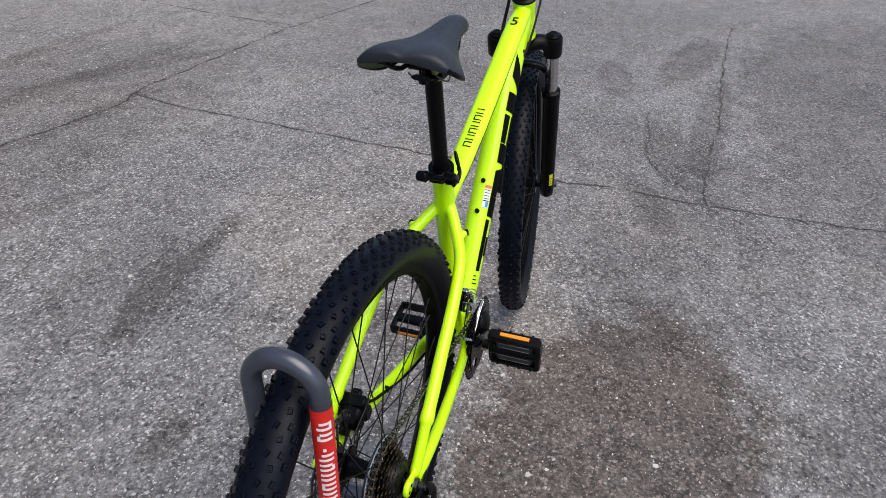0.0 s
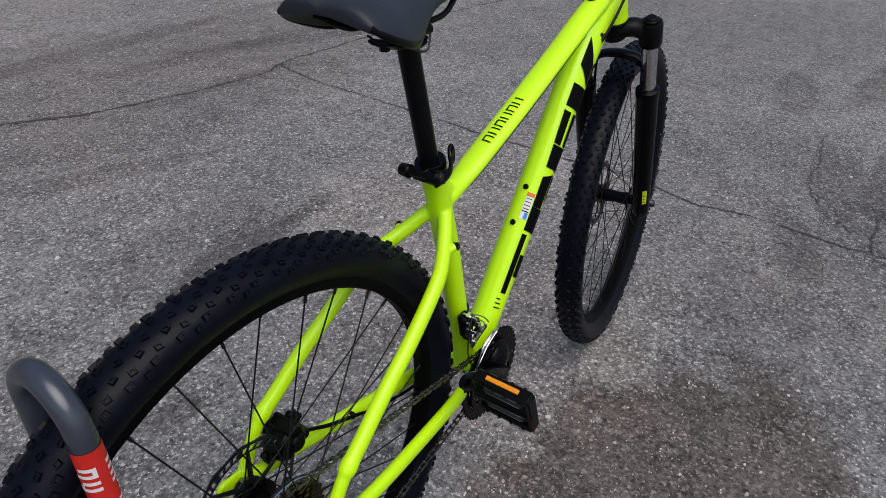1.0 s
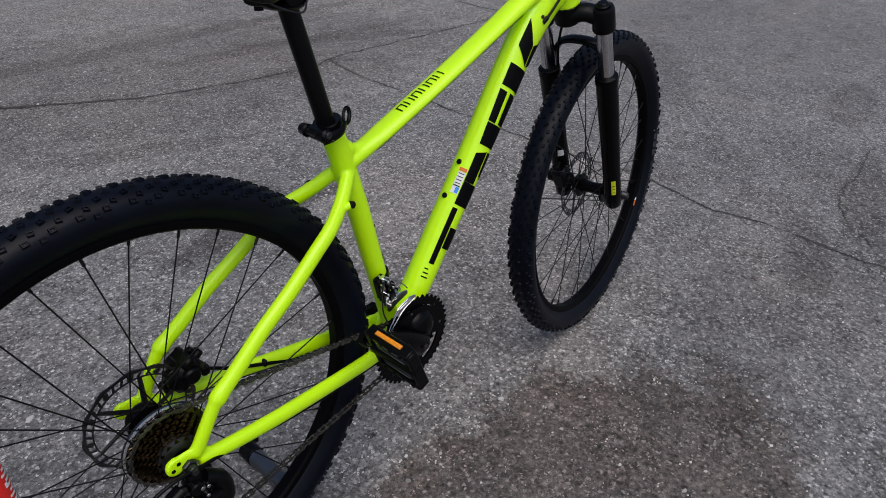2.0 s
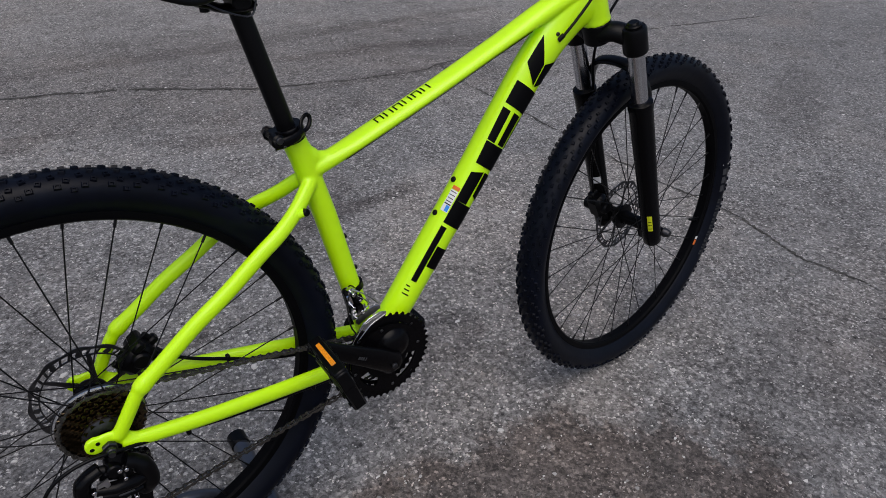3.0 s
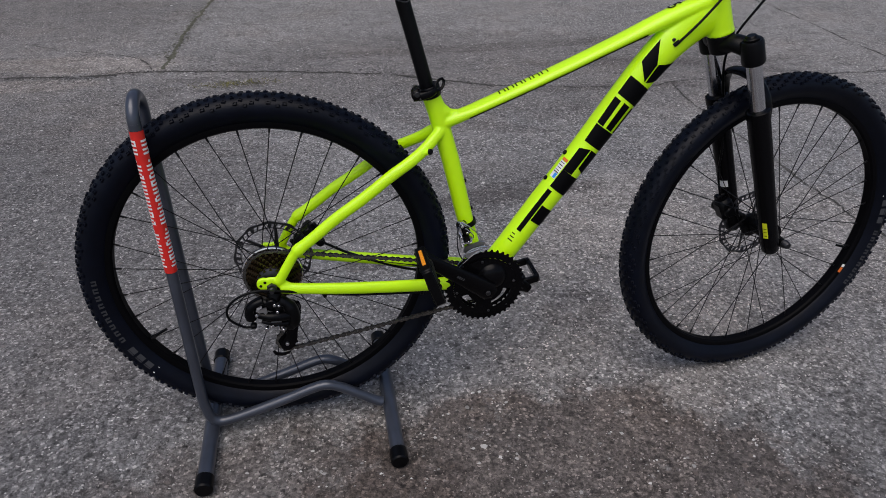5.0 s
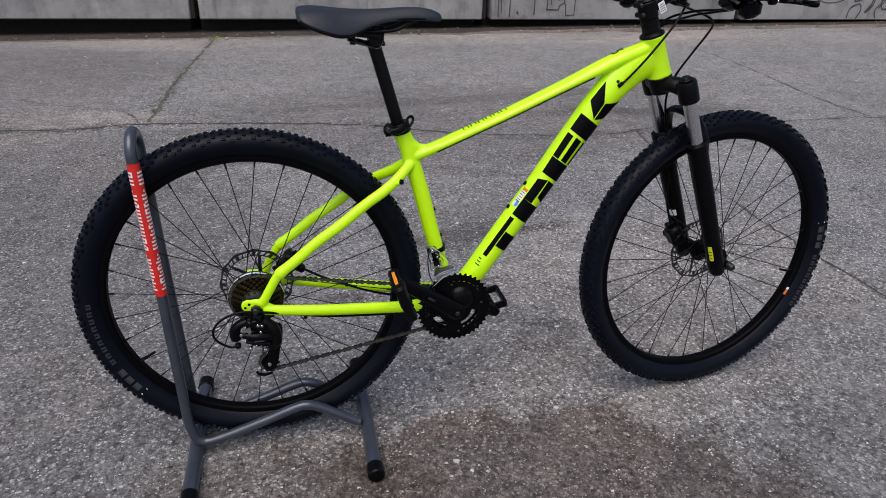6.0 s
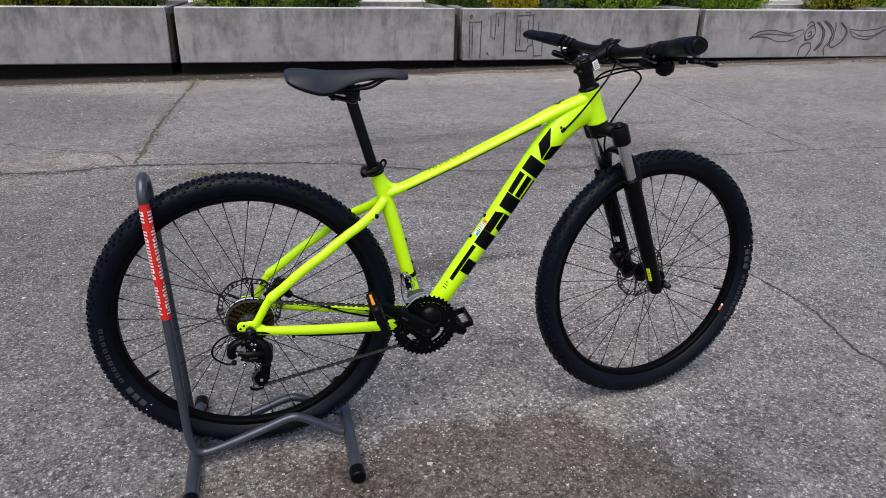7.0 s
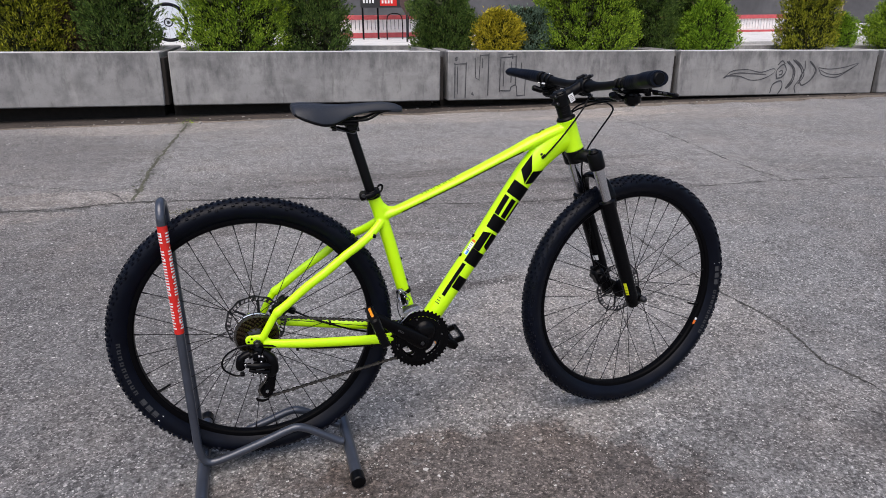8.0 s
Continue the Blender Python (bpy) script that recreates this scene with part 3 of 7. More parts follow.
TT_HALF = [(0.017, 0.015), (0.018, 0.0125), (0.0205, 0.0115), (0.0215, 0.0115), (0.0215, 0.0125), (0.0215, 0.0165), (0.018, 0.016)]


def section_line(line, half, n=10):
    pts = spline(line, n)
    hv = spline([(a, b, 0) for a, b in half], n)
    return pts, [(v.x, v.y) for v in hv]


def build_frame():
    g = Geo()
    pts, rad = section_line(DT_LINE, DT_HALF)
    tube(g, pts, rad, 28, side=(0, 1, 0))
    pts, rad = section_line(TT_LINE, TT_HALF)
    tube(g, pts, rad, 24, side=(0, 1, 0))
    # seat tube, head tube, bottom bracket shell
    tube(g, [(0.4365, 0, 0.328), (0.408, 0, 0.441), (0.3935, 0, 0.500), (0.3700, 0, 0.600), (0.342, 0, 0.702), (0.3285, 0, 0.742)], [0.018, 0.0168, 0.0175, 0.0180, 0.0180, 0.0178], 24, side=(0, 1, 0))
    top, low = axis_at(0.911), axis_at(0.825)
    tube(g, [top, top.lerp(low, 0.12), top.lerp(low, 0.5), top.lerp(low, 0.88), low], [0.0265, 0.025, 0.0245, 0.0255, 0.0275], 28)
    cyl(g, BB + Vector((0, -0.037, 0)), BB + Vector((0, 0.037, 0)), 0.0215, seg=28)
    # gusset where the down tube meets the head
    tube(g, [(0.80, 0, 0.828), (0.85, 0, 0.862), (0.888, 0, 0.880)], [(0.017, 0.02), (0.019, 0.028), (0.018, 0.024)], 20, side=(0, 1, 0))
    # fillet at the seat cluster
    tube(g, spline([(0.335, 0, 0.724), (0.350, 0, 0.704), (0.372, 0, 0.692), (0.405, 0, 0.696)], 5), [0.0155] * 4 + [0.0140] * 4 + [0.0120] * 4 + [0.0105] * 3 + [0.0090], 18, side=(0, 1, 0))
    for s in (-1, 1):
        ss = spline([(0.354, s * 0.0060, 0.6715), (0.335, s * 0.0200, 0.6565), (0.318, s * 0.0310, 0.6430), (0.300, s * 0.0412, 0.6315), (0.275, s * 0.0530, 0.6180), (0.243, s * 0.0605, 0.6000), (0.189, s * 0.0660, 0.5615), (0.137, s * 0.0695, 0.5275), (0.089, s * 0.0725, 0.4905), (0.055, s * 0.0745, 0.465), (0.036, s * 0.0740, 0.437), (0.022, s * 0.0730, 0.413), (0.012, s * 0.0715, 0.398)], 7)
        tube(g, ss, [(0.0102, 0.0116) if q.x > 0.066 else (0.0112, 0.0126) if q.x > 0.054 else (0.0085, 0.0100) for q in ss], 18, side=(0, 1, 0))
        cs = spline([(0.436, s * 0.026, 0.331), (0.400, s * 0.036, 0.334), (0.350, s * 0.044, 0.339), (0.300, s * 0.050, 0.344), (0.150, s * 0.065, 0.364), (0.060, s * 0.071, 0.378), (0.015, s * 0.0715, 0.385)], 7)
        n = len(cs)
        tube(g, cs, [(0.0095, 0.0178 - 0.0058 * min(1, i / (n * 0.8))) for i in range(n)], 18, side=(0, 1, 0))
        # dropout: a rounded lobe behind the axle and a plate that joins both stays
        cyl(g, (-0.0155, s * 0.0675, 0.3985), (-0.0155, s * 0.0765, 0.3985), 0.0135, seg=24)
        tube(g, spline([(-0.018, s * 0.072, 0.400), (-0.004, s * 0.072, 0.4030), (0.009, s * 0.072, 0.402), (0.020, s * 0.072, 0.394), (0.034, s * 0.072, 0.384)], 4), [(0.0042, 0.0095)] * 9 + [(0.0055, 0.0110)] * 8, 14, side=(0, 1, 0))
    ob = part("frame", g, PAINT, bicycle, "welded alloy frame in glossy neon yellow paint")
    m = ob.modifiers.new("weld", "REMESH")
    m.mode, m.voxel_size, m.use_smooth_shade = "VOXEL", 0.0021, True
    m = ob.modifiers.new("fillet", "SMOOTH")
    m.factor, m.iterations = 0.5, 9
    return ob


bike_frame = build_frame()
for s in (-1, 1):
    for x, z in ((-0.0205, 0.3960), (-0.0120, 0.4030)):
        g = Geo()
        cyl(g, (x, s * 0.0740, z), (x, s * 0.0772, z), 0.0030, seg=12, bevel=0.0005)
        part("frame_screw", g, PLASTIC, bike_frame)


class Skin:
    """Places on a tube's surface: s metres along from its start, an angle round it from the right side up."""

    def __init__(self, line, half, lift):
        self.pts, self.half = section_line(line, half, 24)
        self.lift, self.run = lift, [0.0]
        for a, b in zip(self.pts, self.pts[1:]):
            self.run.append(self.run[-1] + (b - a).length)

    def at(self, s, deg):
        i = max(k for k in range(len(self.run) - 1) if self.run[k] <= max(s, 0))
        t = (s - self.run[i]) / (self.run[i + 1] - self.run[i])
        p = self.pts[i].lerp(self.pts[i + 1], t)
        d = (self.pts[i + 1] - self.pts[i]).normalized()
        n = Vector((-d.z, 0, d.x))
        a, b = (self.half[i][k] * (1 - t) + self.half[i + 1][k] * t + self.lift for k in (0, 1))
        c, w = math.cos(radians(deg)), math.sin(radians(deg))
        return p + Vector((0, -1, 0)) * a * c + n * b * w

    def patch(self, g, corners, nu=10, nv=6):
        """A four-cornered patch: (s, angle) pairs in turn."""
        (s0, a0), (s1, a1), (s2, a2), (s3, a3) = corners
        verts = []
        for j in range(nv + 1):
            v = j / nv
            for i in range(nu + 1):
                u = i / nu
                s = (s0 * (1 - u) + s1 * u) * (1 - v) + (s3 * (1 - u) + s2 * u) * v
                a = (a0 * (1 - u) + a1 * u) * (1 - v) + (a3 * (1 - u) + a2 * u) * v
                verts.append(self.at(s, a))
        n = nu + 1
        return g.add(verts, [(j * n + i, j * n + i + 1, (j + 1) * n + i + 1, (j + 1) * n + i) for j in range(nv) for i in range(nu)])


dt_skin = Skin(DT_LINE, DT_HALF, 0.0009)
tt_skin = Skin(TT_LINE, TT_HALF, 0.0009)


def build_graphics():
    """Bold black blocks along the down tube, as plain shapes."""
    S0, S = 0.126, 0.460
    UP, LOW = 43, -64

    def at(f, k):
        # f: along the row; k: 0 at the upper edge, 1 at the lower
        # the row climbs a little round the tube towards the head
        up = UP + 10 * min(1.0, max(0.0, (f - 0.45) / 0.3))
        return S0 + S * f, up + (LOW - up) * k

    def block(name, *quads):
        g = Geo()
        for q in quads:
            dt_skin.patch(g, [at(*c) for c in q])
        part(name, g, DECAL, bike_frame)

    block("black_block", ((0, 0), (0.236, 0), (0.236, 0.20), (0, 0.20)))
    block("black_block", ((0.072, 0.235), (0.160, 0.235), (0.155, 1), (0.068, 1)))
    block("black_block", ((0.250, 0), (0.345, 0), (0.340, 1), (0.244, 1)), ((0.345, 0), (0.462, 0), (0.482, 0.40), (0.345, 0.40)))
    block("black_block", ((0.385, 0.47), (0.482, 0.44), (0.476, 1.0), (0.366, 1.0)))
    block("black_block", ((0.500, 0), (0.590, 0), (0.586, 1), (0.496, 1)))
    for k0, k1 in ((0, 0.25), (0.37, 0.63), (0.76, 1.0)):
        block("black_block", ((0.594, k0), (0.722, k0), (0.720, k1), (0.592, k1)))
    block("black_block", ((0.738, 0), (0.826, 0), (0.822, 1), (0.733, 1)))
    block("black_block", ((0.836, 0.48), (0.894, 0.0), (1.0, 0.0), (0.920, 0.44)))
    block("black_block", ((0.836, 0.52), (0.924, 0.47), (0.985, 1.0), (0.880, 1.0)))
    # small bars for the model mark on the top tube
    for k in range(6):
        for e in (0, 1):
            g = Geo()
            s = 0.1305 + 0.0178 * k
            tt_skin.patch(g, [(s + 0.011 * e, 104), (s + 0.011 * e + 0.0022, 104), (s + 0.011 * e + 0.0022, 64), (s + 0.011 * e, 64)], 2, 6)
            part("print_bar", g, DECAL, bike_frame)
        if k % 2 == 0:
            g = Geo()
            tt_skin.patch(g, [(s, 104), (s + 0.013, 104), (s + 0.013, 98), (s, 98)], 5, 3)
            part("print_bar", g, DECAL, bike_frame)
    # a dark line under the top tube
    g = Geo()
    tt_skin.patch(g, [(0.06, -22), (0.43, -22), (0.43, -40), (0.06, -40)], 40, 3)
    part("under_line", g, DECAL, bike_frame)
    # warning sticker, with its coloured fields, between two bottle bosses
    for name, mat, a, b, hi, lo in (("sticker", WHITE_PRINT, 0.257, 0.2975, 76, 47), ("sticker_stripe", ORANGE_FILM, 0.2985, 0.3050, 76, 47), ("sticker_line", DECAL, 0.2705, 0.2725, 74, 49), ("sticker_field", BLUE_FILM, 0.2585, 0.2695, 62, 49)):
        g = Geo()
        lift = dt_skin.lift
        dt_skin.lift = lift + (0.0005 if name in ("sticker_line", "sticker_field") else 0)
        dt_skin.patch(g, [(a, hi), (b, hi), (b, lo), (a, lo)], 4, 4)
        dt_skin.lift = lift
        part(name, g, mat, bike_frame)
    for k in range(4):
        g = Geo()
        dt_skin.lift += 0.0005
        dt_skin.patch(g, [(0.2755 + 0.006 * k, 73), (0.2770 + 0.006 * k, 73), (0.2770 + 0.006 * k, 51), (0.2755 + 0.006 * k, 51)], 2, 4)
        dt_skin.lift -= 0.0005
        part("print_bar", g, GREY_PRINT, bike_frame)
    for k in range(3):
        g = Geo()
        dt_skin.patch(g, [(0.098 + 0.008 * k, 50), (0.1002 + 0.008 * k, 50), (0.1002 + 0.008 * k, 24 + 5 * k), (0.098 + 0.008 * k, 24 + 5 * k)], 2, 4)
        part("print_bar", g, DECAL, bike_frame)
    # bottle bosses on the down tube and the seat tube
    for s in (0.2475, 0.3125):
        a, b = dt_skin.at(s, 90), dt_skin.at(s, 90)
        n = Vector((-0.822, 0, 0.569))
        g = Geo()
        cyl(g, a - n * 0.002, a + n * 0.0022, 0.0050, seg=12, bevel=0.001)
        part("bottle_boss", g, SATIN, bike_frame)
    for z in (0.553, 0.490):
        x = 0.408 - (z - 0.441) * 0.236 + 0.0165
        g = Geo()
        cyl(g, (x - 0.004, 0, z - 0.001), (x + 0.0045, 0, z + 0.001), 0.0042, seg=12, bevel=0.001)
        part("bottle_boss", g, SATIN, bike_frame)
    for s in (-1, 1):
        g = Geo()
        cyl(g, (0.305, s * 0.039, 0.632), (0.3195, s * 0.0475, 0.6395), 0.0060, seg=14, bevel=0.0008)
        boss = part("rack_boss", g, PAINT, bike_frame)
        g = Geo()
        cyl(g, (0.3185, s * 0.0440, 0.6385), (0.3215, s * 0.0525, 0.6400), 0.0056, seg=14, bevel=0.0012)
        part("boss_screw", g, SATIN, boss)
    # figure on the top tube near the head
    font = bpy.data.curves.new("figure", "FONT")
    font.body, font.size, font.extrude, font.align_x, font.align_y = "5", 0.036, 0.0002, "CENTER", "CENTER"
    tmp = bpy.data.objects.new("figure", font)
    scene.collection.objects.link(tmp)
    bpy.context.view_layer.update()
    me = bpy.data.meshes.new_from_object(tmp.evaluated_get(bpy.context.evaluated_depsgraph_get()))
    scene.collection.objects.unlink(tmp)
    bpy.data.objects.remove(tmp)
    me.materials.clear()
    me.materials.append(DECAL)
    ob = new("figure", me)
    up = Vector((-0.40, 0, 0.916))
    along = Vector((0.916, 0, 0.40))
    p = tt_skin.at(0.497, 90) + up * 0.0002
    ob.matrix_world = Matrix.Translation(p) @ Matrix((Vector((0, -1, 0)), along, up)).transposed().to_4x4()
    bpy.context.view_layer.update()
    mw = ob.matrix_world.copy()
    ob.parent = bike_frame
    ob.matrix_parent_inverse = Matrix()
    ob.matrix_basis = bike_frame.matrix_world.inverted() @ mw


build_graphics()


def build_wheel(name, centre, xf, label, rear):
    """Rim with its tyre, tread blocks, hub, spokes, brake disc and valve."""
    c = Vector(centre)
    rnd = random.Random(11 if rear else 12)
    g = Geo()
    lathe(g, [(0.3008, -0.0085), (0.3008, 0.0085), (0.304, 0.0125), (0.312, 0.0135), (0.316, 0.0125), (0.312, 0.010), (0.312, -0.010), (0.316, -0.0125), (0.312, -0.0135), (0.304, -0.0125)], c, 96)
    w = part(name, g, RIM, bicycle, label, xf)
    g = Geo()
    prof = [(0.3125, 0.0115), (0.319, 0.0165), (0.329, 0.0245), (0.3395, 0.0280), (0.350, 0.0265), (0.3575, 0.0210), (0.3625, 0.0125), (0.3645, 0.004)]
    prof = prof + [(r, -y) for r, y in reversed(prof)]
    lathe(g, prof + [(0.311, -0.008), (0.311, 0.008)], c, 144)
    part("tyre", g, RUBBER, w, "", xf)
    g = Geo()

    def knob(th, y, r, tilt, lx, ly, h, skew):
        m = Matrix.Translation(c) @ Matrix.Rotation(-th, 4, "Y") @ Matrix.Translation((r, y, 0)) @ Matrix.Rotation(tilt, 4, "Z") @ Matrix.Rotation(skew, 4, "X")
        v = []
        for xx, k in ((-0.002, 1.0), (h - 0.0006, 0.86), (h, 0.74), (h, 0.50), (h - 0.0016, 0.36)):
            for sy, sz in ((-1, -1), (1, -1), (1, 1), (-1, 1)):
                v.append(m @ Vector((xx, sy * ly / 2 * k, sz * lx / 2 * k)))
        f = []
        for lay in range(4):
            for i in range(4):
                j = (i + 1) % 4
                f.append((lay * 4 + i, lay * 4 + j, lay * 4 + 4 + j, lay * 4 + 4 + i))
        g.add(v, f + [(16, 17, 18, 19)])

    N = 78
    for k in range(N):
        for s in (-1, 1):
            th = 2 * math.pi * (k + (0.5 if s > 0 else 0)) / N
            knob(th, s * 0.0052, 0.3640, s * 0.10, 0.0078, 0.0062, 0.0034, s * 0.35)
            knob(th + 2 * math.pi * 0.45 / N, s * 0.0128, 0.3616, s * 0.34, 0.0078, 0.0062, 0.0035, -s * 0.25)
            knob(th + 2 * math.pi * 0.95 / N, s * 0.0190, 0.3582, s * 0.62, 0.0076, 0.0062, 0.0036, s * 0.2)
            knob(th + 2 * math.pi * 0.30 / N, s * 0.0238, 0.3538, s * 0.86, 0.0086, 0.0066, 0.0038, 0)
            if k % 2:
                knob(th + 2 * math.pi * 0.72 / N, s * 0.0262, 0.3500, s * 1.05, 0.0075, 0.0060, 0.0037, 0)
    tread = part("tread", g, RUBBER, w, "", xf)
    tagged(tread, "small square tread blocks", kind="stuff")
    # hub
    g = Geo()
    half = 0.062 if rear else 0.050
    lathe(g, [(0.004, -half), (0.011, -half), (0.012, -0.034), (0.029, -0.033), (0.029, -0.029), (0.016, -0.026), (0.0135, 0), (0.016, 0.026), (0.029, 0.029), (0.029, 0.033), (0.014, 0.035), (0.014, half - 0.008), (0.011, half), (0.004, half)], c, 36)
    part("hub", g, BLACK_PAINT, w, "", xf)
    for k in range(32):
        s = 1 if k % 2 else -1
        a = 2 * math.pi * (k + 0.5) / 32
        lead = radians(62) * (1 if (k // 2) % 2 else -1)
        p0 = c + Vector((0.027 * math.cos(a + lead), s * 0.031, 0.027 * math.sin(a + lead)))
        p1 = c + Vector((0.3015 * math.cos(a), s * 0.003, 0.3015 * math.sin(a)))
        g = Geo()
        q = p1 + (p0 - p1).normalized() * 0.013
        tube(g, [p0, q, q + (p1 - q) * 0.01, p1], [0.00105, 0.00105, 0.0021, 0.0021], 6)
        part("spoke", g, SPOKE, w, "", xf)
    # brake disc on the left side
    g = Geo()
    y = 0.0505 if rear else 0.0435
    n = 96
    outer = [((0.0805 + 0.0016 * math.cos(12 * 2 * math.pi * k / n)) * math.cos(2 * math.pi * k / n), (0.0805 + 0.0016 * math.cos(12 * 2 * math.pi * k / n)) * math.sin(2 * math.pi * k / n)) for k in range(n)]
    r1 = circle(0.0755, n)
    r2 = circle(0.0675, n)
    inner = circle(0.0655, n)
    ring_plate(g, [(c.x + a, c.z + b) for a, b in outer], [(c.x + a, c.z + b) for a, b in r1], y - 0.0009, y + 0.0009)
    ring_plate(g, [(c.x + a, c.z + b) for a, b in r2], [(c.x + a, c.z + b) for a, b in inner], y - 0.0009, y + 0.0009)
    for k in range(36):
        a = 2 * math.pi * k / 36
        box(g, (0.0090, 0.0018, 0.0035 if k % 3 else 0.0075), Matrix.Translation(c + Vector((0.0715 * math.cos(a), y - c.y, 0.0715 * math.sin(a)))) @ Matrix.Rotation(-a, 4, "Y") @ Matrix.Rotation(0.5, 4, "Y"), 0.0003)
    for k in range(6):
        a = 2 * math.pi * k / 6
        p0, p1 = c + Vector((0.018 * math.cos(a), y - c.y, 0.018 * math.sin(a))), c + Vector((0.066 * math.cos(a + 0.35), y - c.y, 0.066 * math.sin(a + 0.35)))
        tube(g, [p0, p1], [(0.0009, 0.0045), (0.0009, 0.0032)], 8, side=(0, 1, 0))
    ring_plate(g, [(c.x + a, c.z + b) for a, b in circle(0.024, n)], [(c.x + a, c.z + b) for a, b in circle(0.0145, n)], y - 0.001, y + 0.001)
    part("brake_disc", g, DISC_STEEL, w, "drilled dark steel brake disc", xf)
    # valve and wall prints
    a = radians(-152 if rear else -18)
    g = Geo()
    p0, p1 = c + Vector((0.302 * math.cos(a), 0, 0.302 * math.sin(a))), c + Vector((0.262 * math.cos(a), 0, 0.262 * math.sin(a)))
    tube(g, [p0, p0.lerp(p1, 0.3), p0.lerp(p1, 0.32), p1], [0.0042, 0.0040, 0.0033, 0.0030], 10)
    part("valve", g, PLASTIC, w, "", xf)

    def wall_bar(a0, a1, r0, r1, mat, name="print_bar"):
        g = Geo()
        n = max(2, int((a1 - a0) / 0.02))
        verts = []
        for k in range(n + 1):
            t = a0 + (a1 - a0) * k / n
            for rr in (r0, r1):
                verts.append(c + Vector((rr * math.cos(t), -wall_y(rr) - 0.0008, rr * math.sin(t))))
        g.add(verts, [(2 * k, 2 * k + 1, 2 * k + 3, 2 * k + 2) for k in range(n)])
        part(name, g, mat, w, "", xf)

    table = [(0.313, 0.0115), (0.319, 0.0165), (0.329, 0.0245), (0.3395, 0.0280), (0.350, 0.0265), (0.3575, 0.0210)]

    def wall_y(r):
        for (ra, ya), (rb, yb) in zip(table, table[1:]):
            if ra <= r <= rb:
                return ya + (yb - ya) * (r - ra) / (rb - ra)
        return 0.0265

    start = radians(-184 if rear else -33)
    step = radians(3.0)
    for k in range(9):
        for e in (0.0, 0.42):
            wall_bar(start + (k + e) * step, start + (k + e) * step + step * 0.24, 0.3305, 0.3395, GREY_PRINT)
        wall_bar(start + k * step, start + k * step + step * 0.62, 0.3375 if k % 2 else 0.3305, 0.3395 if k % 2 else 0.3325, GREY_PRINT)
    for k in range(3):
        wall_bar(start + 9.8 * step + k * step * 1.3, start + 9.8 * step + k * step * 1.3 + step * 0.95, 0.3285, 0.3415, PALE_PRINT)
    wall_bar(start + 13.9 * step, start + 14.1 * step, 0.327, 0.343, WHITE_PRINT)
    if not rear:
        a = radians(-30)
        for name, mat, b0, b1 in (("rim_sticker", ORANGE_FILM, 0.0, 0.045), ("rim_sticker", WHITE_PRINT, 0.05, 0.075)):
            g = Geo()
            verts = []
            for k in range(5):
                t = a + b0 + (b1 - b0) * k / 4
                for rr, yy in ((0.3025, 0.0137), (0.311, 0.0144)):
                    verts.append(c + Vector((rr * math.cos(t), -yy, rr * math.sin(t))))
            g.add(verts, [(2 * k, 2 * k + 1, 2 * k + 3, 2 * k + 2) for k in range(4)])
            part(name, g, mat, w, "", xf)
    return w


rear_wheel = build_wheel("rear_wheel", R_AXLE, None, "rear wheel with black rim and knobbly tyre", True)
front_wheel = build_wheel("front_wheel", F_AXLE, STEER, "front wheel turned slightly, with black rim and knobbly tyre", False)


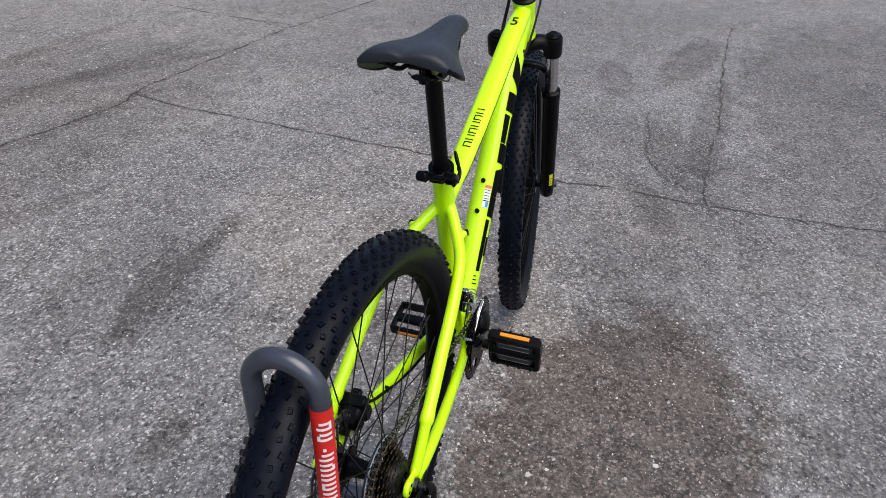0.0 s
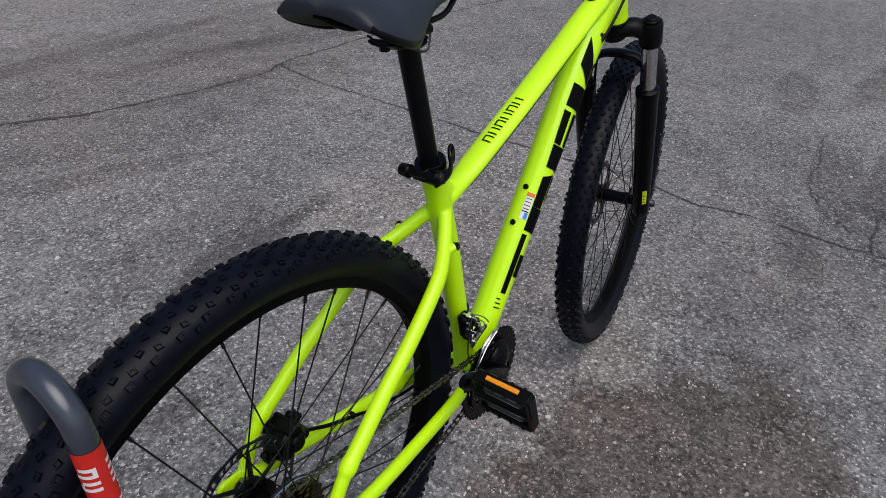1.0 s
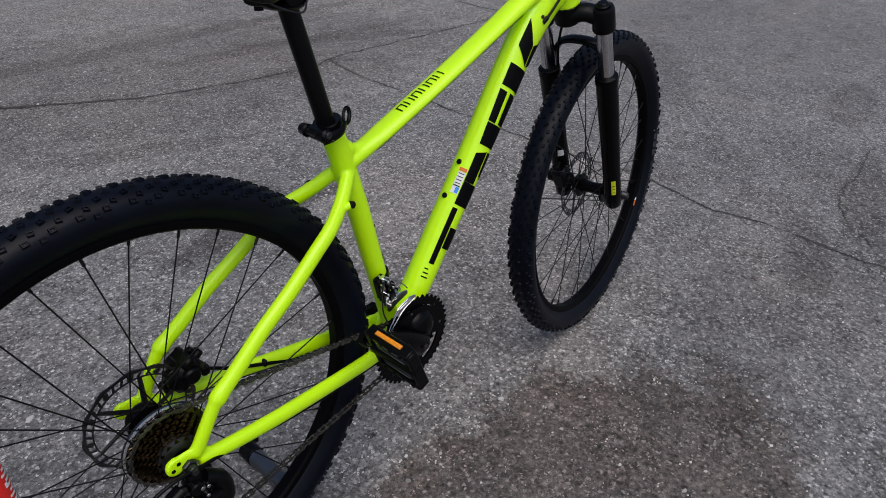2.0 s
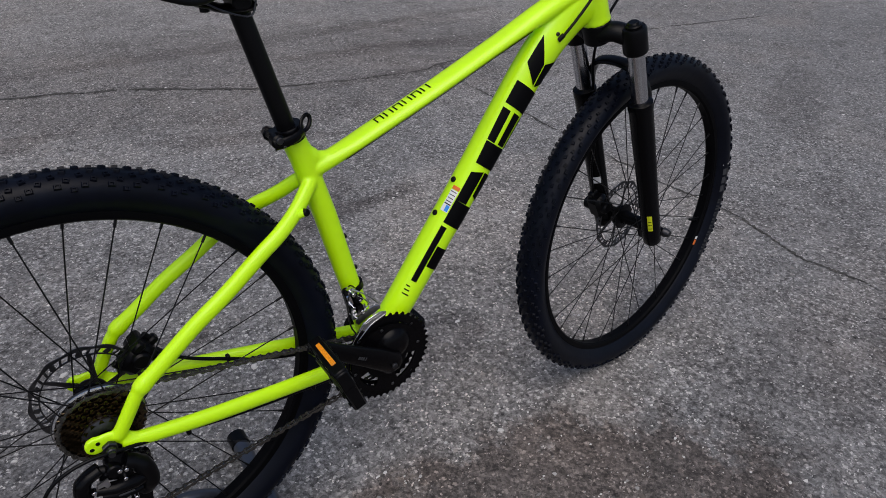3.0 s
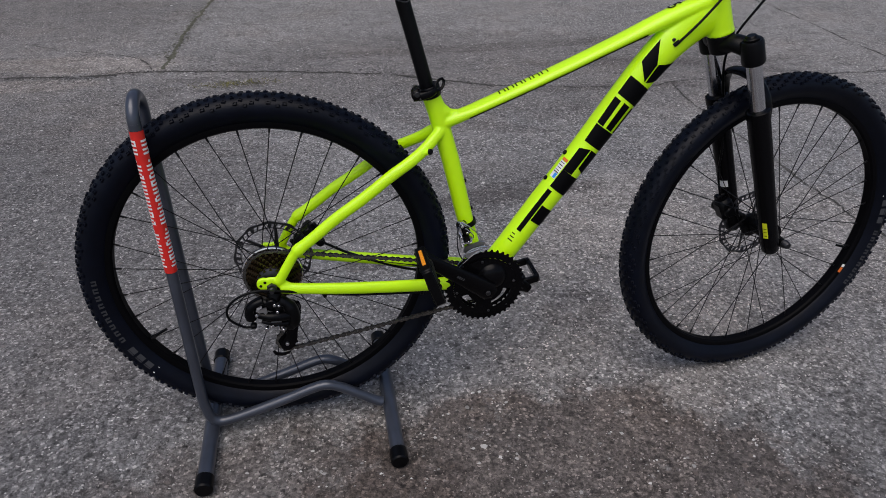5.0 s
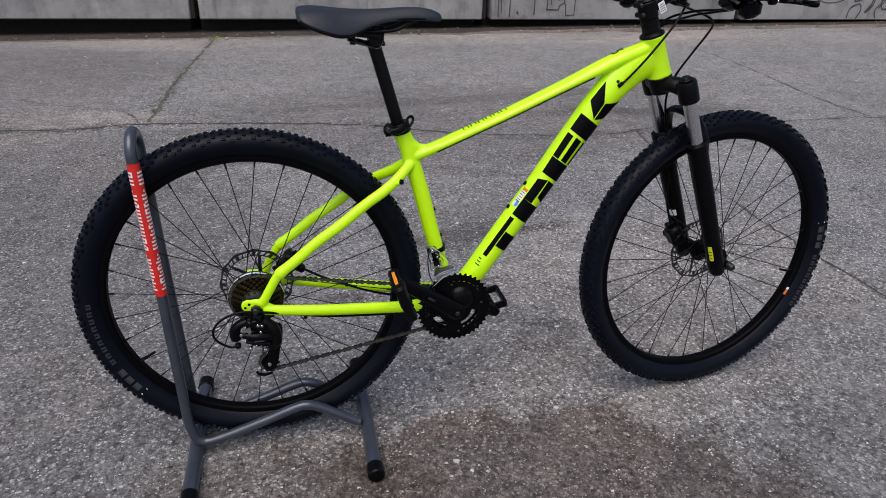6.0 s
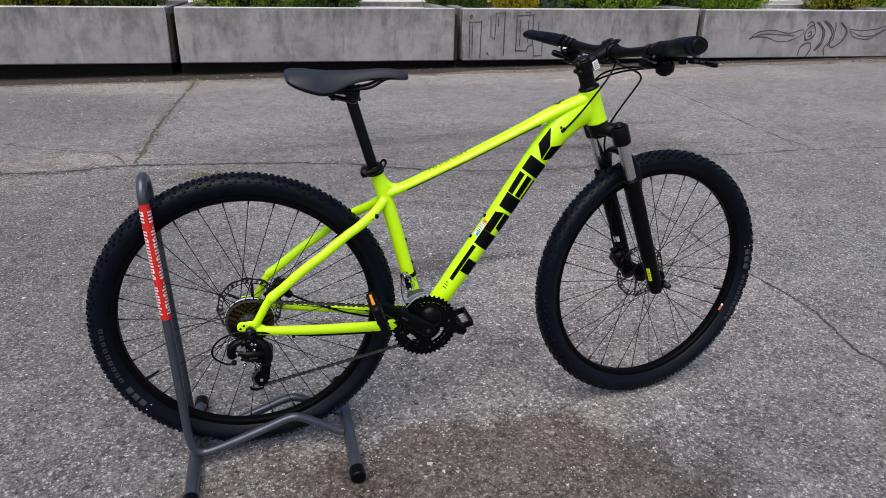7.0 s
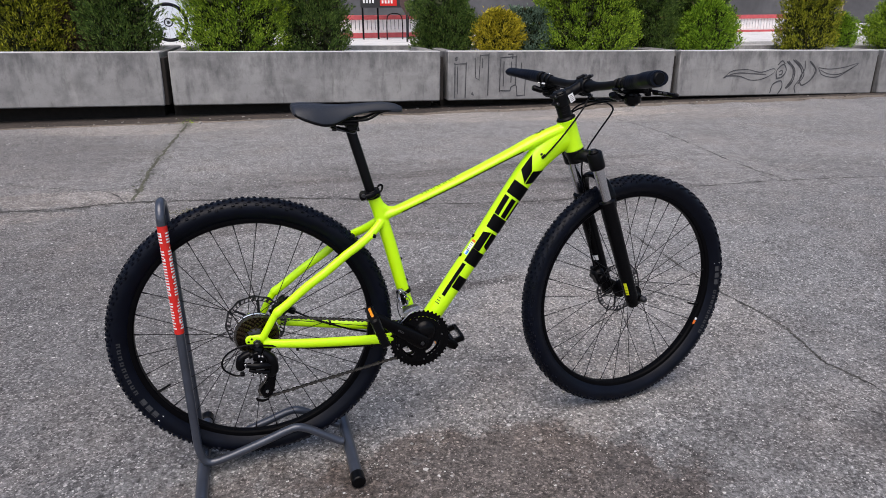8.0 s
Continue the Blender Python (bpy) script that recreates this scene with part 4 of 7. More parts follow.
def build_seat():
    g = Geo()
    low, high = Vector((0.334, 0, 0.712)), Vector((0.2795, 0, 0.914))
    d = (high - low).normalized()
    tube(g, [low, high - d * 0.01, high], [0.0132, 0.0132, 0.0120], 24)
    post = part("seatpost", g, SATIN, bicycle, "plain black tubular seatpost")
    g = Geo()
    cyl(g, (0.284, -0.021, 0.936), (0.284, 0.021, 0.936), 0.0105, seg=20, bevel=0.002)
    cyl(g, (0.281, -0.018, 0.919), (0.281, 0.018, 0.919), 0.0125, seg=20, bevel=0.002)
    tube(g, spline([(0.230, 0, 0.9215), (0.244, 0, 0.9180), (0.264, 0, 0.9125), (0.284, 0, 0.9105), (0.300, 0, 0.9160)], 4), [(0.015, 0.0040)] * 5 + [(0.020, 0.0055)] * 10 + [(0.016, 0.0040)] * 2, 14, side=(0, 1, 0))
    box(g, (0.056, 0.050, 0.010), pose(0.270, 0, 0.9300, 0, 6, 0), 0.003)
    part("saddle_clamp", g, PLASTIC, post)
    for sy in (-1, 1):
        g = Geo()
        tube(g, spline([(0.236, sy * 0.020, 0.9250), (0.254, sy * 0.0225, 0.9150), (0.278, sy * 0.0225, 0.9060), (0.290, sy * 0.0225, 0.9070), (0.297, sy * 0.020, 0.9220)], 4), 0.0013, 8)
        part("clamp_wire", g, STEEL, post)
    for x0, z0, x1, z1 in ((0.240, 0.914, 0.244, 0.940), (0.297, 0.910, 0.300, 0.944)):
        g = Geo()
        cyl(g, (x0, 0, z0), (x1, 0, z1), 0.0034, seg=10)
        cyl(g, (x0, 0, z0 - 0.003), (x0, 0, z0 + 0.003), 0.0062, seg=6)
        part("clamp_bolt", g, SATIN, post)
    # collar with its quick release lever
    g = Geo()
    c0, c1 = Vector((0.3315, 0, 0.731)), Vector((0.3255, 0, 0.752))
    tube(g, [c0, c0.lerp(c1, 0.1), c0.lerp(c1, 0.9), c1], [0.0195, 0.0212, 0.0212, 0.0195], 28)
    box(g, (0.018, 0.026, 0.019), pose(0.309, 0, 0.739, 0, -16, 0), 0.003)
    collar = part("seat_collar", g, BLACK_PAINT, bicycle)
    g = Geo()
    tube(g, [(0.302, -0.020, 0.742), (0.305, 0.027, 0.737)], 0.0055, 12)
    cyl(g, (0.306, 0.016, 0.737), (0.308, 0.034, 0.736), 0.0100, 0.0088, seg=9, bevel=0.002)
    part("release_nut", g, PLASTIC, collar)
    g = Geo()
    cyl(g, (0.300, -0.016, 0.743), (0.300, -0.034, 0.743), 0.0100, seg=20, bevel=0.003)
    lever = spline([(0.293, -0.032, 0.740), (0.310, -0.0345, 0.742), (0.326, -0.0320, 0.745), (0.336, -0.0265, 0.749)], 5)
    n = len(lever)
    tube(g, lever, [(0.0080 - 0.0020 * i / n, 0.0036 - 0.0008 * i / n) for i in range(n)], 12, side=(0, 0, 1))
    # its open loop for the thumb
    along, up = Vector((0.58, 0.42, 0.70)).normalized(), Vector((-0.62, 0.0, 0.52)).normalized()
    mid = Vector((0.3445, -0.0205, 0.7585))
    loop = [mid + along * (0.0115 * math.cos(t)) + up * (0.0066 * math.sin(t)) for t in [2 * math.pi * k / 20 for k in range(21)]]
    tube(g, loop, [(0.0030, 0.0022)] * 21, 10)
    lev = part("release_lever", g, BLACK_PAINT, collar)
    for x, z, r in ((0.300, 0.746, 0.0050), (0.306, 0.737, 0.0022)):
        g = Geo()
        cyl(g, (x, -0.033, z), (x, -0.0378, z), r, seg=12, bevel=0.0008)
        part("pivot_pin", g, STEEL, lev)
    # saddle: rows of cross sections from tail to nose
    g = Geo()
    rows = []
    for x, half, top, edge in ((0.135, 0.050, 0.978, 0.970), (0.141, 0.064, 0.983, 0.965), (0.160, 0.0705, 0.984, 0.955), (0.188, 0.070, 0.982, 0.944), (0.214, 0.062, 0.980, 0.937), (0.240, 0.050, 0.978, 0.939), (0.265, 0.038, 0.977, 0.950), (0.298, 0.028, 0.9765, 0.960), (0.345, 0.0225, 0.9795, 0.962), (0.380, 0.0200, 0.9770, 0.960), (0.402, 0.0165, 0.9705, 0.9575), (0.4165, 0.008, 0.9635, 0.9570)):
        row = []
        for k in range(17):
            t = -1 + k / 8
            a = abs(t)
            y = half * (math.copysign(1, t) * (a if a < 0.75 else 0.75 + (a - 0.75) * 1.0))
            z = top - (top - edge) * (a ** (4.2 if x < 0.2 else 2.8)) - 0.004 * math.exp(-(t / 0.18) ** 2) * (1 if x < 0.36 else 0)
            row.append((x, y - 0.0085 * (0.41 - x) / 0.27, z))
        for k in range(17):
            t = 1 - k / 8
            row.append((x, half * t * 0.95 - 0.0085 * (0.41 - x) / 0.27, edge - 0.008 + max(0.004, top - 0.013 - edge + 0.008) * (1 - abs(t) ** 3)))
        rows.append(row)
    m = len(rows[0])
    g.add([v for r in rows for v in r], [(i * m + k, i * m + (k + 1) % m, (i + 1) * m + (k + 1) % m, (i + 1) * m + k) for i in range(len(rows) - 1) for k in range(m)] + [tuple(range(m)), tuple(range((len(rows) - 1) * m, len(rows) * m))])
    saddle = part("saddle", g, SADDLE, bicycle, "slim black saddle with a dull padded cover")
    sub = saddle.modifiers.new("soft", "SUBSURF")
    sub.levels = sub.render_levels = 2
    rim = ((0.141, 0.060, 0.963), (0.160, 0.068, 0.952), (0.188, 0.0675, 0.941), (0.214, 0.060, 0.934), (0.240, 0.048, 0.936), (0.265, 0.037, 0.946), (0.298, 0.0272, 0.956), (0.345, 0.0218, 0.958), (0.380, 0.0185, 0.9565), (0.404, 0.013, 0.9550))
    for s in (-1, 1):
        g = Geo()
        edge = spline([(x, s * (y - 0.0015) - 0.0085 * (0.41 - x) / 0.27, z + 0.0005) for x, y, z in rim], 4)
        tube(g, edge, [(0.0036, 0.0022)] * len(edge), 10, side=(0, 0, 1))
        part("shell_edge", g, SATIN, saddle, "black plastic shell edge")
        g = Geo()
        rail = spline([(0.380, s * 0.010, 0.960), (0.355, s * 0.015, 0.953), (0.318, s * 0.022, 0.9380), (0.255, s * 0.022, 0.9370), (0.215, s * 0.026, 0.936), (0.175, s * 0.036, 0.955)], 6)
        tube(g, rail, 0.0035, 10)
        part("saddle_rail", g, SATIN, saddle)


build_seat()


def build_fork():
    """Crown, chromed stanchions, lower legs with their brace, all turned with the bars."""
    # the legs run parallel to the steering axis, a little ahead of it
    off = Vector((0.944, 0, 0.33)).normalized()
    leg0 = axis_at(0.80) + off * 0.019

    def leg(z, s):
        p = leg0 + STEER_UP * ((z - leg0.z) / STEER_UP.z)
        return Vector((p.x, s * 0.0645, p.z))

    g = Geo()
    cyl(g, axis_at(0.79), axis_at(0.826), 0.024, 0.0265, seg=24, bevel=0.002)
    for s in (-1, 1):
        arm = spline([axis_at(0.806) + Vector((0, s * 0.010, 0)), axis_at(0.808) + off * 0.008 + Vector((0, s * 0.035, 0)), leg(0.803, s * 0.85)], 6)
        tube(g, arm, [(0.0215 - 0.003 * i / len(arm), 0.0165) for i in range(len(arm))], 18, side=(0.944, 0, 0.33))
    crown = part("fork", g, SATIN, bicycle, "black suspension fork with bright stanchions", STEER)
    for s in (-1, 1):
        g = Geo()
        a, b = leg(0.777, s), leg(0.822, s)
        tube(g, [a, a.lerp(b, 0.06), a.lerp(b, 0.9), b], [0.0205, 0.0220, 0.0220, 0.0195], 26)
        cyl(g, b - STEER_UP * 0.001, b + STEER_UP * 0.005, 0.0145, seg=20, bevel=0.002)
        part("crown_cap", g, SATIN, crown, "", STEER)
        g = Geo()
        cyl(g, b + STEER_UP * 0.003, b + STEER_UP * 0.009, 0.0120, 0.0110, seg=8, bevel=0.002)
        part("preload_knob", g, PLASTIC, crown, "", STEER)
        g = Geo()
        cyl(g, leg(0.655, s), leg(0.785, s), 0.0153, seg=24)
        part("stanchion", g, CHROME, crown, "bright chromed stanchion tube", STEER)
        g = Geo()
        zs = [(0.684, 0.0190), (0.681, 0.0232), (0.668, 0.0236), (0.664, 0.0226), (0.600, 0.0222), (0.520, 0.0208), (0.430, 0.0198), (0.370, 0.0195), (0.352, 0.0185), (0.346, 0.0140)]
        tube(g, [leg(z, s) for z, _ in zs], [r for _, r in zs], 26)
        lower = part("lower_leg", g, BLACK_PAINT, crown, "", STEER)
        g = Geo()
        ax = F_AXLE + Vector((0, s * 0.0585, 0))
        tube(g, [leg(0.385, s), ax.lerp(leg(0.367, s), 0.4) , ax + Vector((0.008, s * 0.003, -0.006))], [(0.007, 0.015), (0.0065, 0.018), (0.005, 0.011)], 14, side=(0, 1, 0))
        cyl(g, F_AXLE + Vector((0, s * 0.050, 0)), F_AXLE + Vector((0, s * 0.074, 0)), 0.0085, seg=14, bevel=0.0015)
        part("dropout", g, BLACK_PAINT, crown, "", STEER)
    g = Geo()
    cyl(g, F_AXLE + Vector((0, -0.088, 0)), F_AXLE + Vector((0, 0.088, 0)), 0.0042, seg=12)
    cyl(g, F_AXLE + Vector((0, -0.090, 0)), F_AXLE + Vector((0, -0.074, 0)), 0.0080, 0.0105, seg=14, bevel=0.002)
    part("axle_skewer", g, STEEL, crown, "", STEER)
    # brace arching over the tyre
    g = Geo()
    f = off * 0.020
    arch = spline([leg(0.655, -1) + f * 0.7, leg(0.685, -1) + f, leg(0.712, -1) + f + Vector((0, 0.009, 0)), axis_at(0.728) + off * 0.038 + Vector((0, -0.036, 0)), axis_at(0.734) + off * 0.038, axis_at(0.728) + off * 0.038 + Vector((0, 0.036, 0)), leg(0.712, 1) + f + Vector((0, -0.009, 0)), leg(0.690, 1) + f, leg(0.655, 1) + f * 0.7], 6)
    tube(g, arch, [(0.014, 0.0065)] * len(arch), 14, side=(0.944, 0, 0.33))
    part("fork_brace", g, BLACK_PAINT, crown, "", STEER)
    # yellow notice low on the right leg and a small pale one on the left
    for s, z0, z1, mat, a0, a1, r in ((-1, 0.393, 0.432, YELLOW_FILM, 200, 228, 0.0206), (1, 0.470, 0.486, WHITE_PRINT, 190, 240, 0.0210)):
        g = Geo()
        verts = []
        for z in (z0, z1):
            p = leg(z, s)
            for k in range(9):
                t = radians(a0 + (a1 - a0) * k / 8)
                verts.append(p + off * r * math.cos(t) + Vector((0, r * math.sin(t), 0)))
        g.add(verts, [(k, k + 1, k + 10, k + 9) for k in range(8)])
        note = part("notice", g, mat, crown, "", STEER)
        if s < 0:
            for j in range(3):
                g = Geo()
                verts = []
                for z in (z0 + 0.006 + j * 0.009, z0 + 0.0075 + j * 0.009):
                    p = leg(z, s)
                    for k in range(5):
                        t = radians(204 + (223 - 204) * k / 4)
                        verts.append(p + off * (r + 0.0005) * math.cos(t) + Vector((0, (r + 0.0005) * math.sin(t), 0)))
                g.add(verts, [(k, k + 1, k + 6, k + 5) for k in range(4)])
                part("print_bar", g, DECAL, crown, "", STEER)


build_fork()


def build_cockpit():
    g = Geo()
    tube(g, [axis_at(0.9095), axis_at(0.9115), axis_at(0.9145), axis_at(0.9175), axis_at(0.9190)], [0.0250, 0.0268, 0.0262, 0.0225, 0.0195], 30)
    part("headset_cover", g, SATIN, bicycle)
    for z in (0.9190, 0.9280, 0.9370):
        g = Geo()
        cyl(g, axis_at(z), axis_at(z + 0.0089), 0.0190, seg=26, bevel=0.0002)
        part("spacer", g, SATIN, bicycle, "", STEER)
    # stem: clamp on the steerer, short barrel and the clamp round the bar
    BAR = Vector((0.930, 0, 0.998))
    g = Geo()
    cyl(g, axis_at(0.946), axis_at(0.980), 0.0200, seg=28, bevel=0.002)
    tube(g, spline([axis_at(0.967), axis_at(0.970).lerp(BAR, 0.45), BAR - Vector((0.012, 0, 0.002))], 6), [(0.0175, 0.0165)] * 6 + [(0.016, 0.0145)] * 6 + [(0.0165, 0.0165)], 20, side=(0, 1, 0))
    cyl(g, BAR + Vector((0, -0.023, 0)), BAR + Vector((0, 0.023, 0)), 0.0205, seg=26, bevel=0.003)
    stem = part("stem", g, SATIN, bicycle, "black alloy handlebar stem", STEER)
    g = Geo()
    cyl(g, axis_at(0.9805), axis_at(0.9865), 0.0192, 0.0176, seg=28, bevel=0.0022)
    cyl(g, axis_at(0.9855), axis_at(0.9875), 0.0060, seg=12, bevel=0.0006)
    part("top_cap", g, PLASTIC, stem, "", STEER)
    # two ears with bolts above and two below the bar clamp
    for s in (-1, 1):
        for z, tilt in ((0.0215, -20), (-0.0215, 20)):
            g = Geo()
            box(g, (0.026, 0.010, 0.010), Matrix.Translation(BAR + Vector((0.000, s * 0.0155, z))) @ Matrix.Rotation(radians(tilt), 4, "Y"), 0.0025)
            part("clamp_lug", g, SATIN, stem, "", STEER)
            g = Geo()
            q = BAR + Vector((-0.012, s * 0.0155, z - (0.004 if z > 0 else -0.004)))
            cyl(g, q, q + Vector((0.030, 0, 0.010 if z > 0 else -0.010)), 0.0040, seg=10, bevel=0.0008)
            part("clamp_bolt", g, STEEL, stem, "", STEER)
    for z in (0.953, 0.972):
        g = Geo()
        p = axis_at(z) + Vector((-0.0200, 0, 0))
        box(g, (0.011, 0.026, 0.011), Matrix.Translation(p), 0.003)
        part("clamp_lug", g, SATIN, stem, "", STEER)
        g = Geo()
        cyl(g, p + Vector((0, -0.0155, 0)), p + Vector((0, 0.0155, 0)), 0.0042, seg=12, bevel=0.001)
        part("clamp_bolt", g, STEEL, stem, "", STEER)
    note = Matrix.Translation((0.8805, -0.0187, 0.9685)) @ Matrix.Rotation(radians(-28), 4, "Y")
    g = Geo()
    box(g, (0.016, 0.0010, 0.023), note, 0.0003)
    sticker = part("sticker", g, WHITE_PRINT, stem, "small white sticker with fine print", STEER)
    for k in range(4):
        g = Geo()
        box(g, (0.012 - 0.002 * (k % 2), 0.0006, 0.0011), note @ pose(0, -0.0007, -0.007 + 0.0045 * k), 0.0002)
        part("print_bar", g, GREY_PRINT, sticker, "", STEER)
    # bar: swept back and slightly raised
    right = [BAR, BAR + Vector((0, -0.05, 0)), BAR + Vector((-0.002, -0.11, 0.004)), BAR + Vector((-0.010, -0.20, 0.015)), BAR + Vector((-0.030, -0.357, 0.030))]
    left = [Vector((p.x, -p.y, p.z)) for p in right]
    whole = spline(list(reversed(left)) + right[1:], 8)
    g = Geo()
    rad = [0.0111 + 0.0048 * math.exp(-(abs(p.y) / 0.055) ** 4) for p in whole]
    tube(g, whole, rad, 20)
    bar = part("handlebar", g, SATIN, bicycle, "wide black riser handlebar", STEER)
    for s in (-1, 1):
        def at(y):
            for a, b in zip(right, right[1:]):
                if -a.y <= y <= -b.y + 1e-6:
                    p = a.lerp(b, (y + a.y) / (a.y - b.y))
                    return Vector((p.x, s * y, p.z))
            p = right[-1]
            return Vector((p.x, s * y, p.z))
        # ergonomic grip: round at the lock ring, a flat wing towards its outer end
        g = Geo()
        ys = [0.212 + 0.0037 * k for k in range(40)]
        pts, rr = [], []
        for k, y in enumerate(ys):
            f = min(1.0, max(0.0, (y - 0.245) / 0.075))
            f = f * f * (3 - 2 * f)
            end = 1.0 if y < 0.340 else math.sqrt(max(0.05, 1 - ((y - 0.340) / 0.019) ** 2))
            rib = 0.0005 if k % 3 == 1 and y < 0.30 else 0.0
            tall = (0.0168 - 0.0038 * f if s > 0 else 0.0172 + 0.0022 * f) + rib
            wide = 0.0162 + 0.0100 * f + rib
            if s < 0:
                end = 1.0 if y < 0.352 else 0.90
            pts.append(at(y) + Vector((-0.010 * f, 0, 0.0015 * f)))
            rr.append((tall * end, wide * end))
        tube(g, pts, rr, 24, side=(0, 0, 1))
        grip = part("grip", g, RUBBER, bar, "black rubber grip with a flat outer wing", STEER)
        if s < 0:
            g = Geo()
            e = at(0.357) + Vector((-0.010, 0, 0.0015))
            cyl(g, e + Vector((0, 0.004, 0)), e + Vector((0, -0.0025, 0)), 0.0155, 0.0140, seg=24, bevel=0.001)
            part("end_plug", g, PLASTIC, grip, "", STEER)
        for y, r in ((0.2035, 0.0172), (0.2100, 0.0180)):
            g = Geo()
            d = (at(y + 0.01) - at(y - 0.01)).normalized()
            cyl(g, at(y) - d * 0.0024, at(y) + d * 0.0024, r, seg=24, bevel=0.0008)
            ring = part("lock_ring", g, SATIN, grip, "", STEER)
        g = Geo()
        q = at(0.2035) + Vector((-0.010, 0, -0.013))
        cyl(g, q, q + Vector((-0.006, 0, -0.004)), 0.0028, seg=10, bevel=0.0006)
        part("lock_screw", g, SILVER, grip, "", STEER)
        # brake lever: hinged clamp, master cylinder, bladder cap and a short two-finger blade
        c = at(0.186)
        d = (at(0.20) - at(0.17)).normalized()
        g = Geo()
        cyl(g, c - d * 0.0065, c + d * 0.0065, 0.0150, seg=20, bevel=0.002)
        tube(g, spline([c + Vector((0.014, -s * 0.030, -0.010)), c + Vector((0.026, -s * 0.004, -0.013)), c + Vector((0.036, s * 0.024, -0.015)), c + Vector((0.040, s * 0.044, -0.017))], 5), [0.0062, 0.0072] + [0.0100] * 9 + [0.0092] * 4 + [0.0065], 16)
        lever = part("brake_lever", g, PLASTIC, bar, "black brake lever with bright screws", STEER)
        g = Geo()
        box(g, (0.020, 0.034, 0.007), Matrix.Translation(c + Vector((0.030, s * 0.014, -0.0045))) @ Matrix.Rotation(radians(14), 4, "Y") @ Matrix.Rotation(s * 0.25, 4, "Z"), 0.002)
        part("reservoir_cap", g, BLACK_PAINT, lever, "", STEER)
        g = Geo()
        box(g, (0.016, 0.014, 0.024), Matrix.Translation(c + Vector((0.046, s * 0.040, -0.019))), 0.004)
        part("lever_hinge", g, BLACK_PAINT, lever, "", STEER)
        g = Geo()
        blade = spline([c + Vector((0.046, s * 0.030, -0.019)), c + Vector((0.054, s * 0.062, -0.022)), c + Vector((0.058, s * 0.095, -0.024)), c + Vector((0.055, s * 0.120, -0.026)), c + Vector((0.061, s * 0.132, -0.026))], 5)
        tube(g, blade, [(0.0062, 0.0030)] * 6 + [(0.0052, 0.0030)] * 10 + [(0.0056, 0.0034)] * 4 + [(0.0035, 0.0025)], 14, side=(0, 0, 1))
        lb = part("lever_blade", g, BLACK_PAINT, lever, "", STEER)
        for y0 in (0.070, 0.088):
            g = Geo()
            tube(g, [c + Vector((0.0525, s * y0, -0.022)), c + Vector((0.0545, s * (y0 + 0.011), -0.0225))], [(0.0024, 0.0014)] * 2, 10, side=(0, 0, 1))
            part("blade_slot", g, GREY_PRINT, lb, "", STEER)
        for dx, dy, dz, r, up in ((0.046, 0.040, -0.006, 0.0042, 0.0040), (0.036, 0.026, -0.001, 0.0024, 0.0025), (0.024, 0.002, -0.001, 0.0024, 0.0025), (0.012, 0.000, 0.010, 0.0034, 0.0045), (0.018, -0.022, -0.002, 0.0032, 0.0050), (0.046, 0.026, -0.014, 0.0030, 0.0040), (0.030, -0.016, -0.018, 0.0030, 0.0040), (0.050, 0.050, -0.026, 0.0028, 0.0040)):
            g = Geo()
            q = c + Vector((dx, s * dy, dz))
            cyl(g, q, q + Vector((-up * 0.5, 0, up)), r, seg=10, bevel=0.0006)
            part("screw", g, CHROME, lever, "", STEER)
        g = Geo()
        q = c + Vector((0.016, -s * 0.028, -0.010))
        cyl(g, q, q + Vector((0.004, -s * 0.014, -0.001)), 0.0048, 0.0040, seg=8, bevel=0.0008)
        part("hose_nut", g, STEEL, lever, "", STEER)
        # shifter pod under the bar: base, round cover, window, two thumb levers and a barrel
        c = at(0.166)
        g = Geo()
        cyl(g, c - d * 0.0055, c + d * 0.0055, 0.0146, seg=20, bevel=0.002)
        box(g, (0.044, 0.030, 0.014), Matrix.Translation(c + Vector((0.014, s * 0.010, -0.020))) @ Matrix.Rotation(radians(18), 4, "Y"), 0.005)
        pod = part("shifter", g, PLASTIC, bar, "black gear shifter with a small window", STEER)
        g = Geo()
        q = c + Vector((0.018, s * 0.034, -0.034))
        tube(g, [q + Vector((0, 0, 0.012)), q + Vector((0, 0, 0.006)), q + Vector((0.001, 0, -0.011)), q + Vector((0.002, 0, -0.018))], [0.0150, 0.0215, 0.0200, 0.0110], 24)
        part("shifter_cover", g, BLACK_PAINT, pod, "", STEER)
        g = Geo()
        tube(g, spline([c + Vector((0.004, s * 0.014, -0.034)), c + Vector((-0.020, s * 0.022, -0.030)), c + Vector((-0.042, s * 0.030, -0.022))], 5), [(0.0055, 0.0070)] * 4 + [(0.0085, 0.0120)] * 6 + [(0.0060, 0.0090)], 12, side=(0, 0, 1))
        part("thumb_lever", g, BLACK_PAINT, pod, "", STEER)
        g = Geo()
        tube(g, spline([c + Vector((0.024, s * 0.030, -0.024)), c + Vector((0.014, s * 0.046, -0.026)), c + Vector((-0.002, s * 0.054, -0.024))], 5), [(0.0030, 0.0050)] * 11, 12, side=(0, 0, 1))
        part("thumb_lever", g, BLACK_PAINT, pod, "", STEER)
        g = Geo()
        box(g, (0.012, 0.024, 0.008), Matrix.Translation(c + Vector((-0.012, s * 0.008, -0.014))) @ Matrix.Rotation(radians(30), 4, "Y"), 0.002)
        win = part("gear_window", g, PLASTIC, pod, "", STEER)
        g = Geo()
        q = c + Vector((0.022, -s * 0.004, -0.020))
        tube(g, [q, q + Vector((0.002, -s * 0.010, 0)), q + Vector((0.003, -s * 0.022, -0.001))], [0.0055, 0.0055, 0.0038], 12)
